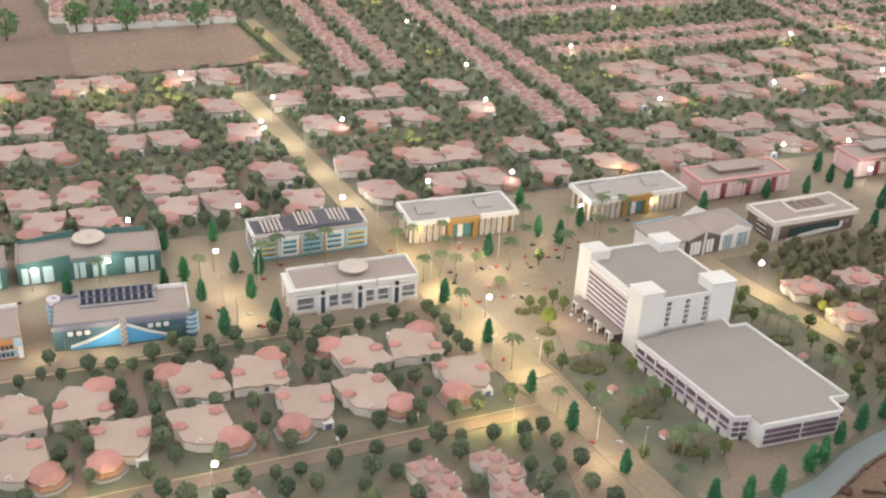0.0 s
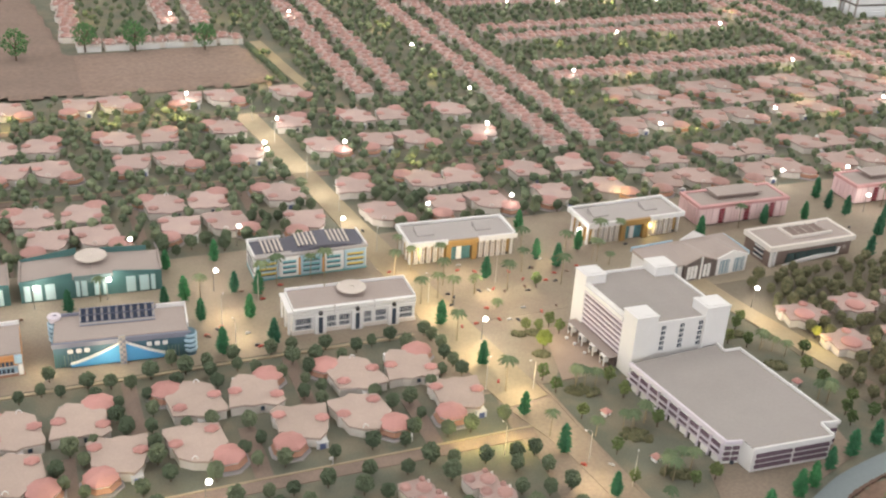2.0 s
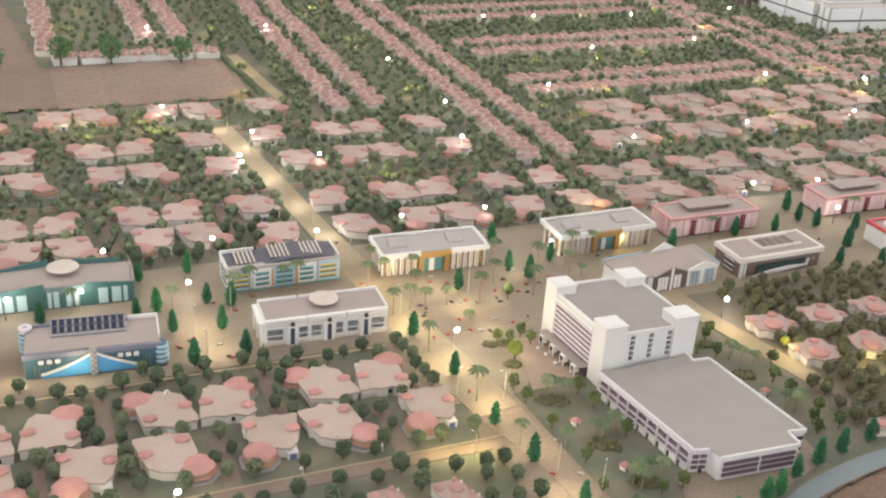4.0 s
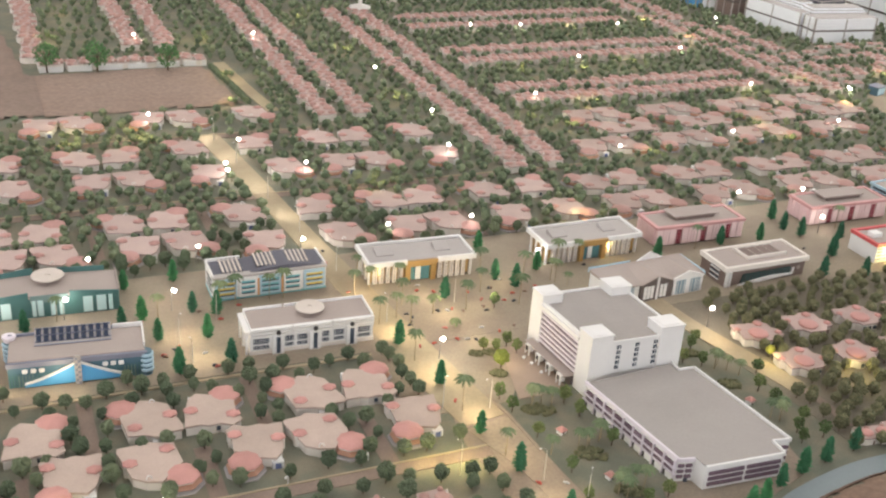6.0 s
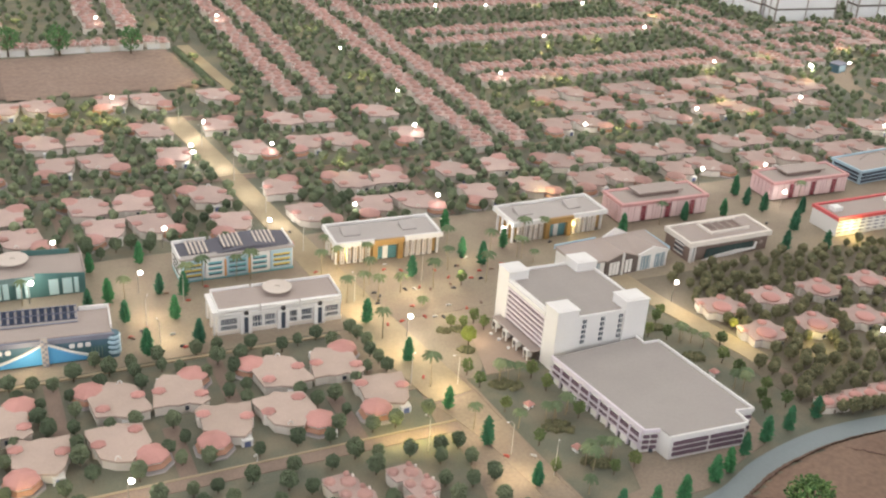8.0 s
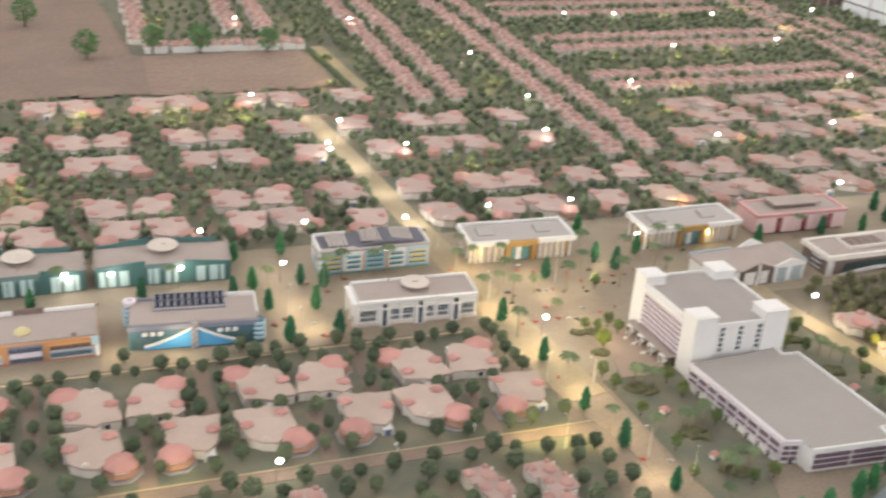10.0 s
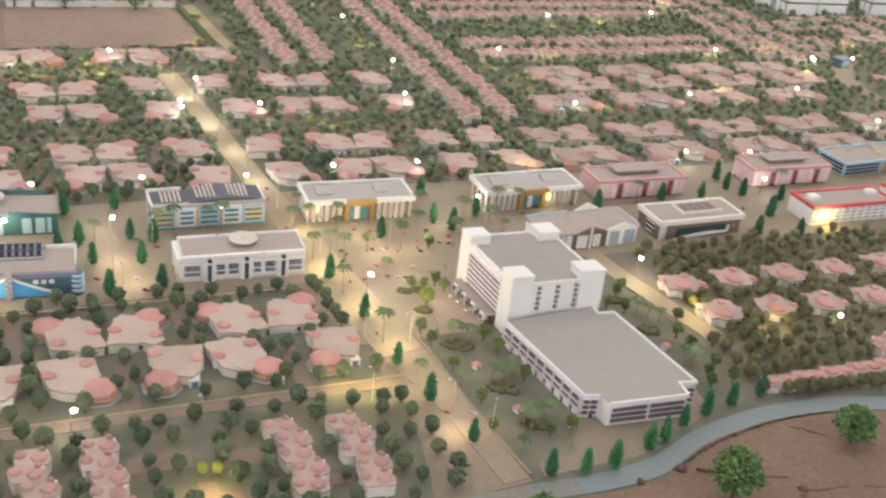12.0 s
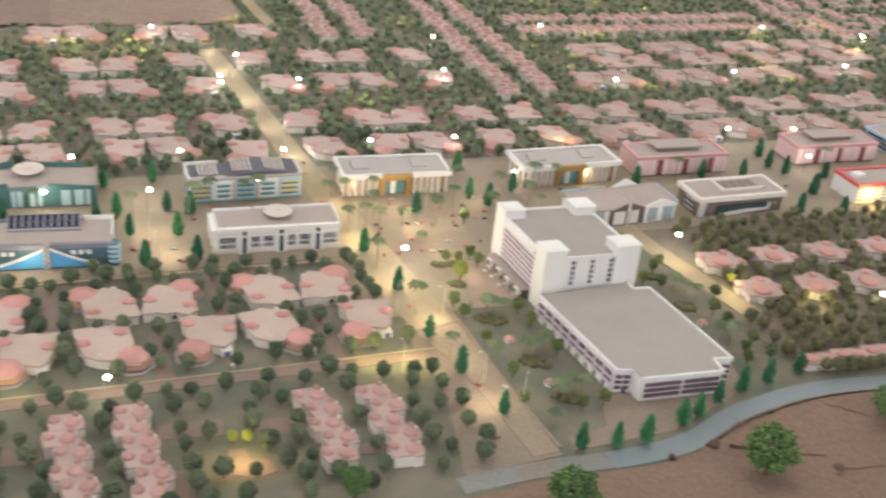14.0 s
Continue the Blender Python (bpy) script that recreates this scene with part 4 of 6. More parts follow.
def blue_block():
    b = office(-0.102, 0.232, 1.955, "slate-blue office block with bright blue swoosh and solar roof", -5.3, 0.135)
    L, D, H = 0.325, 0.130, 0.070
    h = L / 2
    boxes("wall", M_NAVY, b, (-h, h, 0.0, D, 0.0, H))
    n = 44
    boxes("rib", M_TEAL, b, *[(-h + L * (i + 0.5) / n - 0.0014, -h + L * (i + 0.5) / n + 0.0014, -0.0018, -0.0002, 0.003, 0.040) for i in range(n)])
    boxes("fascia", M_SLATE, b, (-h - 0.003, h + 0.003, -0.0035, 0.004, H - 0.012, H + 0.001), bevel=0.001)
    boxes("roof", M_TAUPE, b, (-h + 0.002, h - 0.002, 0.0045, D - 0.002, H, H + 0.003))
    top = lambda x: 0.012 + 0.051 * (1 - abs(x) / 0.125) ** 1.35
    xs = [-0.125 + 0.25 * i / 24 for i in range(25)]
    solid("swoosh", lambda bm: slab_xz(bm, [(xs[0], 0.004), (xs[-1], 0.008)] + [(x, top(x)) for x in xs[::-1]], -0.007, -0.0022), M_SKYBLUE, b, "bright blue curved gable panel")
    for side in (xs[:13], xs[12:]):
        solid("swoosh_edge", lambda bm: slab_xz(bm, [(x, top(x) - 0.001) for x in side] + [(x, top(x) + 0.0042) for x in side[::-1]], -0.009, -0.0023), M_WHITE, b, "white curved edge")
    t = boxes("centre_strip", M_GREYROOF, b, (-0.008, 0.008, -0.0125, -0.0092, 0.0, 0.084), bevel=0.0006)
    for i in range(10):
        for s in (-1, 1):
            if (i + (s > 0)) % 2:
                boxes("chequer", M_SLATE, t, (min(0, s * 0.006), max(0, s * 0.006), -0.0138, -0.0127, 0.004 + i * 0.0075, 0.010 + i * 0.0075))
    for x in (-0.123, -0.103, -0.084, 0.064, 0.083, 0.102):
        o = solid("oval_window", lambda bm: slab_xz(bm, [(x + 0.0066 * math.cos(a) / (abs(math.cos(a)) ** 4 + abs(math.sin(a)) ** 4) ** 0.25, 0.0475 + 0.0058 * math.sin(a) / (abs(math.cos(a)) ** 4 + abs(math.sin(a)) ** 4) ** 0.25) for a in (math.tau * i / 14 for i in range(14))], -0.005, -0.0023), M_WHITE, b, "white rounded window")
    for x in (-0.138, -0.130, -0.122, -0.114, -0.106, 0.110, 0.118, 0.126, 0.134):
        boxes("fin", M_TEALGREY, b, (x - 0.0015, x + 0.0015, -0.0045, -0.0022, 0.006, 0.037))
    for cx, cy, r in ((h + 0.001, 0.010, 0.016), (-h + 0.002, D - 0.012, 0.017)):
        c = solid("corner_tower", lambda bm: turned(bm, cx, cy, [(r * 0.9, 0.0), (r * 0.9, H - 0.003)], n=16), M_NAVY, b)
        for z in (0.012, 0.026, 0.040, 0.054):
            solid("ring", lambda bm: turned(bm, cx, cy, [(r, z), (r * 1.12, z + 0.002), (r * 1.12, z + 0.007), (r, z + 0.009)], n=18), M_PALEBLUE, c)
        if cx < 0:
            solid("drum", lambda bm: turned(bm, cx, cy, [(r * 0.85, H - 0.0025), (r * 0.85, H + 0.005), (r * 1.0, H + 0.007), (r * 1.0, H + 0.012), (r * 0.5, H + 0.012), (r * 0.42, H + 0.008)], n=18), M_LILAC, c, "pale round drum with a hollow top")
    boxes("parapet", M_WHITE, b, (h - 0.075, h, D - 0.005, D, H, H + 0.014), bevel=0.001)
    boxes("parapet", M_WHITE, b, (h - 0.004, h, 0.024, D - 0.005, H, H + 0.012), bevel=0.001)
    boxes("back_wall", M_SLATE, b, (-h, h - 0.075, D - 0.006, D, H, H + 0.010), bevel=0.001)
    tilt = thing("solar_rack", pose(0, 0, 0), "", "")
    tilt.parent = b
    tilt.matrix_basis = pose(-0.008, 0.086, H + 0.014, 24, 0, 0)
    boxes("deck", M_GREYROOF, tilt, (-0.0915, 0.0915, -0.018, 0.034, -0.003, -0.0002))
    boxes("front_board", M_SLATE, tilt, (-0.0915, 0.0915, -0.0205, -0.0182, -0.012, 0.0))
    each_box("strut", M_SLATE, tilt, [(x - 0.003, x + 0.003, -0.016, -0.010, -0.020, -0.0032) for x in (-0.06, 0.055)])
    each_box("rail", M_SLATE, tilt, [(-0.090, 0.090, yy, yy + 0.003, 0.0, 0.003) for yy in (-0.012, 0.008, 0.028)])
    for i in range(10):
        for k in range(2):
            boxes("solar_panel", M_SOLAR, tilt, (-0.087 + i * 0.0178, -0.0755 + i * 0.0178, -0.0125 + k * 0.0225, 0.0055 + k * 0.0225, 0.0032, 0.0052))


def teal_block(x0, x1, y, turn):
    b = office(x0, x1, y, "dark teal office block with pale cyan panes and roof disc", turn, 0.13)
    L, D, H = x1 - x0 - 0.006, 0.125, 0.058
    h = L / 2
    boxes("wall", M_TEAL, b, (-h, h, 0.0, D, 0.0, H))
    solid("front_gable", lambda bm: slab_xz(bm, [(-h, 0.044), (-0.050, 0.044), (-0.050, 0.080), (-h, 0.066)], -0.004, -0.0003), M_TEAL, b)
    solid("front_gable", lambda bm: slab_xz(bm, [(0.056, 0.044), (h, 0.044), (h, 0.064), (0.056, 0.076)], -0.004, -0.0003), M_TEAL, b)
    boxes("centre_panel", M_TEALGREY, b, (-0.046, 0.052, -0.003, -0.0003, 0.046, 0.068), bevel=0.0006)
    solid("roof", lambda bm: prism(bm, [(-h + 0.003, 0.001), (0.0, 0.001), (0.0, D - 0.003), (-h + 0.003, D - 0.003)], H, [0.062, 0.068, 0.072, 0.064]), M_TAUPE, b)
    solid("roof", lambda bm: prism(bm, [(0.0005, 0.001), (h - 0.003, 0.001), (h - 0.003, D - 0.003), (0.0005, D - 0.003)], H, [0.068, 0.061, 0.064, 0.072]), M_TAUPE, b)
    solid("back_gable", lambda bm: slab_xz(bm, [(-h, 0.05), (-0.035, 0.05), (-0.035, 0.092), (-h, 0.070)], D - 0.0025, D + 0.001), M_TEAL, b)
    solid("back_gable", lambda bm: slab_xz(bm, [(0.028, 0.05), (h - 0.03, 0.05), (h - 0.03, 0.080), (0.028, 0.086)], D - 0.0025, D + 0.001), M_TEAL, b)
    boxes("edge_trim", M_TAUPE, b, (h - 0.002, h + 0.003, 0.0, D, H + 0.001, H + 0.010))
    boxes("edge_trim", M_TAUPE, b, (-h - 0.003, -h + 0.002, 0.0, D, H + 0.001, H + 0.010))
    for x, w in ((-0.160, 0.014), (-0.136, 0.020), (-0.104, 0.022), (-0.036, 0.009), (-0.020, 0.013), (0.012, 0.013), (0.032, 0.010), (0.098, 0.022), (0.132, 0.022), (0.155, 0.010)):
        x *= L / 0.355
        boxes("pane", M_PANE, b, (x - w * 0.57, x + w * 0.57, -0.0054, -0.0005, 0.007, 0.054), bevel=0.0005)
    roof_disc(b, 0.003, 0.085, 0.0705, 0.044)


def pergola_block():
    b = office(0.462, 0.800, 2.268, "pale blue and white office block with three roof pergolas", 0.0, 0.11)
    L, D, H = 0.332, 0.108, 0.074
    h = L / 2
    boxes("wall", M_WHITE, b, (-h, h, 0.0, D, 0.006, H))
    boxes("base_band", M_CYAN, b, (-h - 0.001, h + 0.001, -0.002, D, 0.0, 0.009))
    arc = [(-h + L * i / 14, H + 0.003 + 0.014 * math.sin(math.pi * max(0.0, (L * i / 14 - 0.1) / (L - 0.1)))) for i in range(15)]
    solid("roof", lambda bm: slab_xz(bm, [(-h, H), (h, H)] + arc[::-1], 0.004, D - 0.004), M_SLATEDARK, b)
    boxes("roof_edge", M_WHITE, b, (-h, -h + 0.10, D - 0.005, D + 0.001, H, H + 0.012), bevel=0.001)
    boxes("roof_edge", M_GREYROOF, b, (-h - 0.003, h + 0.003, -0.006, 0.016, H - 0.002, H + 0.005), bevel=0.001)
    boxes("roof_edge", M_WHITE, b, (h - 0.003, h + 0.002, 0.004, D, H, H + 0.008), bevel=0.001)
    boxes("roof_edge", M_WHITE, b, (-h - 0.002, -h + 0.003, 0.004, D, H, H + 0.008), bevel=0.001)
    cells = ((-h + 0.004, -0.100, M_PALEBLUE, M_YELLOW), (-0.094, -0.040, M_WHITE, M_CYAN), (-0.034, 0.030, M_PALEBLUE, M_CYAN), (0.036, 0.092, M_WHITE, M_CYAN), (0.098, h - 0.004, M_PALEBLUE, M_YELLOW))
    for x0, x1, wall, band in cells:
        c = boxes("bay", wall, b, (x0, x1, -0.006, -0.0002, 0.009, H - 0.003), bevel=0.0008)
        for z in (0.018, 0.034, 0.050):
            boxes("window", M_GLASS, c, (x0 + 0.008, x1 - 0.008, -0.0072, -0.0063, z, z + 0.0045))
            boxes("sill", band, c, (x0 + 0.007, x1 - 0.007, -0.009, -0.0063, z + 0.0048, z + 0.010))
    # Orange paint imitates the warm LED light beside the centre bay.
    boxes("lit_strip", M_ORANGE, b, (-0.040, -0.034, -0.0075, -0.0003, 0.009, 0.062))
    boxes("lit_strip", M_ORANGE, b, (0.030, 0.036, -0.0075, -0.0003, 0.009, 0.062))
    for z in (0.020, 0.036, 0.052):
        boxes("side_window", M_GLASS, b, (-h - 0.0015, -h - 0.0003, 0.015, D - 0.02, z, z + 0.007))
    for x, z in ((-0.105, 0.082), (-0.005, 0.091), (0.092, 0.088)):
        p = thing("pergola", pose(x, 0.020, z, 8, 0, 0), "", "")
        p.parent = b
        p.matrix_basis = pose(x, 0.020, z - 0.002, 8, 0, 0)
        boxes("deck", M_SLATEDARK, p, (-0.030, 0.030, 0.0, 0.062, -0.004, 0.0))
        each_box("slat", M_CONCRETE, p, [(-0.030 + 0.0125 * i, -0.0245 + 0.0125 * i, -0.002, 0.064, 0.0003, 0.0035) for i in range(5)])


def ochre_block(x0, x1, y, turn):
    b = office(x0, x1, y, "ochre and white office block with overhanging white roof", turn, 0.13)
    L, D, H = x1 - x0 - 0.035, 0.110, 0.066
    h = L / 2
    boxes("wall", M_GOLD, b, (-h, h, 0.006, D - 0.004, 0.0, H))
    boxes("roof", M_GREYROOF, b, (-h - 0.010, h + 0.010, -0.004, D + 0.004, H, H + 0.006))
    parapet("parapet", M_WHITE, b, L, D, H - 0.002, H + 0.013, 0.008, "lrb", 0.0165)
    for x0, x1, m in ((-h - 0.0165, -0.050, M_WHITE), (0.048, h + 0.0165, M_WHITE)):
        boxes("parapet", m, b, (x0, x1, -0.0165, -0.0085, H - 0.002, H + 0.013), bevel=0.0006)
    boxes("parapet_centre", M_GOLD, b, (-0.0495, 0.0475, -0.0185, -0.0085, H - 0.004, H + 0.009), bevel=0.0006, label="ochre middle of the roof edge")
    for x, w in ((-0.100, 0.030), (0.085, 0.026)):
        solid("skylight", lambda bm: (prism(bm, [(x - w, 0.038), (x + w * 0.8, 0.038), (x + w * 0.8, 0.082), (x - w, 0.082)], H + 0.006, [0.076, 0.076, 0.088, 0.088])), M_GREYROOF, b, "sloping grey skylight box", bevel=0.001)
    boxes("portal", M_GOLD, b, (-0.052, -0.036, -0.010, 0.0055, 0.0, H - 0.003), bevel=0.001)
    boxes("portal", M_GOLD, b, (0.030, 0.046, -0.010, 0.0055, 0.0, H - 0.003), bevel=0.001)
    boxes("portal", M_GOLD, b, (-0.0355, 0.0295, -0.010, 0.0055, H - 0.014, H - 0.003), bevel=0.001)
    g = boxes("glazing", M_CYAN, b, (-0.034, 0.028, 0.001, 0.0045, 0.004, H - 0.015))
    boxes("transom", M_DARK, g, *[(-0.034, 0.028, -0.0006, 0.0008, 0.008 + 0.007 * i, 0.0095 + 0.007 * i) for i in range(6)])
    boxes("panel", M_WHITE, b, (-0.018, -0.002, -0.004, 0.0002, 0.006, H - 0.016), bevel=0.0006)
    for x in (-0.146, -0.126, -0.106, -0.086, -0.066, 0.060, 0.079, 0.098, 0.117, 0.136):
        arc = [(x + 0.0062 * math.cos(a), H - 0.010 + 0.006 * math.sin(a)) for a in (math.pi * i / 8 for i in range(9))]
        p = solid("pilaster", lambda bm: slab_xz(bm, [(x - 0.0062, 0.004), (x + 0.0062, 0.004)] + arc, -0.006, 0.0055), M_CREAM, b)
        each_box("hole", M_BROWN, p, [(x - 0.0018, x + 0.0018, -0.0072, -0.0062, 0.010 + 0.0095 * k, 0.0145 + 0.0095 * k) for k in range(5)])
    each_box("column", M_WHITE, b, [(-h - 0.010, -h - 0.004, y0, y0 + 0.007, 0.0, H) for y0 in (0.0, 0.034, 0.068, 0.098)])
    each_box("column", M_WHITE, b, [(h + 0.004, h + 0.010, y0, y0 + 0.007, 0.0, H) for y0 in (0.0, 0.05, 0.098)])
    # Black strip painted as the shadow at the foot of the wall.
    boxes("base_shadow_gap", M_DARK, b, (-h + 0.002, h - 0.002, 0.003, 0.0058, 0.0, 0.008))


def pink_block(x0, x1, y):
    b = office(x0, x1, y, "pale pink panelled office block with rose-red roof edge", -1.0, 0.125)
    L, D, H = x1 - x0 - 0.006, 0.122, 0.068
    h = L / 2
    boxes("wall", M_PINK, b, (-h, h, 0.004, D, 0.006, H))
    boxes("base", M_DARK, b, (-h + 0.006, h - 0.006, 0.008, D - 0.006, 0.0, 0.006))
    boxes("roof", M_TAUPE, b, (-h + 0.010, h - 0.010, 0.012, D - 0.010, H, H + 0.004))
    parapet("roof_edge", M_ROSE, b, L, D, H - 0.003, H + 0.007, 0.013, "flrb", 0.004)
    lantern = boxes("roof_lantern", M_BROWN, b, (-0.075, 0.080, 0.045, 0.098, H + 0.004, H + 0.016))
    boxes("lantern_roof", M_TAUPE, lantern, (-0.088, 0.093, 0.038, 0.108, H + 0.0165, H + 0.021), bevel=0.001)
    xs = [-h + L * (i + 0.5) / 14 for i in range(14)]
    for i, x in enumerate(xs):
        if i in (3, 7, 11):
            w = boxes("louvre_window", M_PINK, b, (x - 0.010, x + 0.010, 0.0005, 0.0035, 0.008, H - 0.004))
            each_box("louvre", M_MAROON, w, [(x - 0.0078, x + 0.0078, -0.004, 0.0003, 0.010 + 0.0105 * k, 0.0172 + 0.0105 * k) for k in range(5)])
        else:
            p = boxes("panel", M_PINKPALE, b, (x - 0.0112, x + 0.0112, -0.002, 0.0035, 0.007, H - 0.004), bevel=0.0016)
            if i % 2:
                boxes("rib", M_PINK, p, (x - 0.0012, x + 0.0012, -0.0034, -0.0022, 0.009, H - 0.008))
    for i in range(5):
        yy = 0.014 + i * 0.021
        boxes("panel", M_PINK, b, (-h - 0.005, -h - 0.0005, yy, yy + 0.018, 0.007, H - 0.004), bevel=0.0012)


def red_block(x0, x1, y):
    b = office(x0, x1, y, "white office block with bright red roof edge", 0.0, 0.13)
    L, D, H = x1 - x0 - 0.006, 0.125, 0.062
    h = L / 2
    boxes("wall", M_WHITE, b, (-h, h, 0.0, D, 0.0, H))
    boxes("roof", M_TAUPE, b, (-h + 0.006, h - 0.006, 0.006, D - 0.006, H, H + 0.004))
    parapet("roof_edge", M_RED, b, L, D, H - 0.002, H + 0.010, 0.011, "flrb", 0.003)
    for x, yy in ((-0.13, 0.070), (0.13, 0.075)):
        boxes("roof_box", M_WHITE, b, (x - 0.018, x + 0.018, yy - 0.015, yy + 0.015, H + 0.004, H + 0.018), bevel=0.001)
    for z in (0.012, 0.025, 0.038, 0.050):
        for i in range(11):
            xx = -h + 0.014 + i * (L - 0.028) / 10
            boxes("window", M_SLATE, b, (xx - 0.0085, xx + 0.0085, -0.0016, -0.0002, z + 0.001, z + 0.0052))
    for z in (0.019, 0.032, 0.045):
        boxes("ledge", M_WHITE, b, (-h - 0.002, h + 0.002, -0.004, -0.0003, z, z + 0.003))


def court_block():
    b = office(1.978, 2.330, 1.938, "grey-brown office block with white roof frame and open court", 0.6, 0.13)
    L, D, H = 0.318, 0.126, 0.060
    h = L / 2
    boxes("wall", M_BROWN, b, (-h, h, 0.004, D, 0.0, H))
    boxes("roof", M_TAUPE, b, (-h + 0.004, h - 0.004, 0.006, D - 0.004, H, H + 0.006))
    parapet("roof_frame", M_CREAM, b, L, D, H - 0.006, H + 0.010, 0.0095, "flrb", 0.006)
    slab = lambda pts, a, c: (lambda bm: slab_xz(bm, pts, a, c))
    solid("glass_wall", slab([(-0.095, 0.006), (0.100, 0.014), (0.100, 0.038), (-0.088, 0.036)], 0.0, 0.0036), M_TINTED, b, "dark green glazing")
    for i in range(9):
        x = -0.080 + i * 0.021
        boxes("mullion", M_DARK, b, (x - 0.0008, x + 0.0008, -0.0012, -0.0002, 0.012, 0.036))
    solid("swoosh", slab([(-0.110, 0.001), (-0.02, 0.003), (0.108, 0.013), (0.112, 0.036), (0.104, 0.036), (0.100, 0.018), (0.03, 0.020), (-0.04, 0.014)], -0.005, -0.0014), M_WHITE, b, "white curved swoosh")
    for x in (-h + 0.006, -h + 0.018):
        boxes("corner_fin", M_WHITE, b, (x - 0.003, x + 0.003, -0.006, 0.0035, 0.0, H - 0.007), bevel=0.0008)
    boxes("corner_glass", M_GLASS, b, (-h + 0.0095, -h + 0.0145, 0.0, 0.0038, 0.0, H - 0.007))
    for z in (0.012, 0.028, 0.044):
        boxes("side_band", M_WHITE, b, (-h - 0.003, -h - 0.0003, 0.03, 0.075, z, z + 0.004))
        boxes("side_window", M_GLASS, b, (-h - 0.0018, -h - 0.0004, 0.03, 0.075, z + 0.0045, z + 0.010))
    solid("emblem", lambda bm: slab_xz(bm, [(0.134 + 0.007 * math.cos(a), 0.030 + 0.007 * math.sin(a)) for a in (math.tau * i / 12 for i in range(12))], 0.0015, 0.0038), M_TAUPE, b)
    court = boxes("roof_court", M_BROWN, b, (-0.045, 0.095, 0.040, 0.108, H + 0.0065, H + 0.0085))
    each_box("court_frame", M_CREAM, court, [(-0.052, 0.102, 0.034, 0.040, H + 0.0063, H + 0.016), (-0.052, 0.102, 0.1085, 0.114, H + 0.0063, H + 0.013), (-0.052, -0.0455, 0.0405, 0.108, H + 0.0063, H + 0.014)])
    each_box("court_bar", M_TAUPE, court, [(-0.045 + 0.032 * i, -0.042 + 0.032 * i, 0.0405, 0.108, H + 0.011, H + 0.013) for i in range(1, 5)])


def gable_block():
    b = office(1.572, 1.928, 1.940, "grey-roofed office block with dark gables and pale blue eaves", 3.5, 0.14)
    L, D, H = 0.335, 0.125, 0.052
    h = L / 2
    boxes("wall", M_WHITE, b, (-h, h, 0.0, D, 0.0, H))
    solid("roof", lambda bm: prism(bm, [(-h - 0.003, -0.004), (h + 0.003, -0.004), (h + 0.003, D + 0.002), (-h - 0.003, D + 0.002)], H, [0.057, 0.057, 0.064, 0.062]), M_TAUPE, b)
    # two roof gables that run back from the front and die out
    for c, w, top in ((-0.012, 0.062, 0.078), (0.105, 0.060, 0.076)):
        def hip(bm):
            f = [bm.verts.new(p) for p in ((c - w, -0.006, 0.056), (c + w, -0.006, 0.056), (c, -0.006, top), (c, 0.095, top - 0.006), (c - w * 0.7, 0.112, 0.058), (c + w * 0.7, 0.112, 0.058))]
            for q in ((0, 1, 2), (0, 2, 3, 4), (2, 1, 5, 3), (4, 3, 5), (1, 0, 4, 5)):
                bm.faces.new([f[i] for i in q])
        solid("roof_gable", hip, M_TAUPE, b)
        for s in (-1, 1):
            solid("eave", lambda bm: slab_xz(bm, [(c, top - 0.002), (c + s * w, 0.0535), (c + s * w, 0.057), (c, top + 0.0015)][::s and -s], -0.011, -0.0062), M_WHITE if c > 0 else M_TAUPE, b)
    solid("back_gable", lambda bm: slab_xz(bm, [(-0.02, 0.05), (0.13, 0.05), (0.055, 0.088)], D - 0.001, D + 0.004), M_WHITE, b)
    boxes("eave", M_PALEBLUE, b, (-h - 0.005, -0.02, D + 0.0025, D + 0.006, H, 0.067))
    boxes("eave", M_PALEBLUE, b, (h + 0.0032, h + 0.006, -0.004, D, H, 0.063))
    for xs, panes in (([-0.072, -0.0155, 0.0755, 0.055], (-0.056, -0.043, -0.030)), ([-0.0075, 0.047, 0.055, 0.0755], (0.004, 0.018))):
        x0, x1, z1, z0 = xs
        g = solid("dark_gable", lambda bm: slab_xz(bm, [(x0, 0.0), (x1, 0.0), (x1, z1), (x0, z0)], -0.010, -0.0003), M_DARKBROWN, b, "dark brown gable front")
        each_box("pane", M_WHITE, g, [(x - 0.0052, x + 0.0052, -0.012, -0.0103, 0.006, 0.049) for x in panes])
    boxes("post", M_WHITE, b, (-0.0150, -0.0080, -0.013, -0.0003, 0.0, 0.075), bevel=0.0006)
    solid("bay", lambda bm: slab_xz(bm, [(0.050, 0.0), (0.162, 0.0), (0.162, 0.054), (0.105, 0.0735), (0.050, 0.054)], -0.0095, -0.0003), M_WHITE, b, "white gabled end bay")
    for x in (-0.150, -0.134, -0.113, -0.097, 0.066, 0.078, 0.090, 0.120, 0.132, 0.146):
        y = -0.0105 if x > 0 else -0.0012
        w = boxes("window", M_GLASSBLUE, b, (x - 0.0056, x + 0.0056, y, y + 0.0009, 0.004, 0.050))
        boxes("mullion", M_WHITE, w, (x - 0.0007, x + 0.0007, y - 0.0013, y - 0.0001, 0.006, 0.047))
    boxes("base", M_DARK, b, (-h + 0.002, h - 0.002, -0.002, -0.0003, 0.0, 0.004))


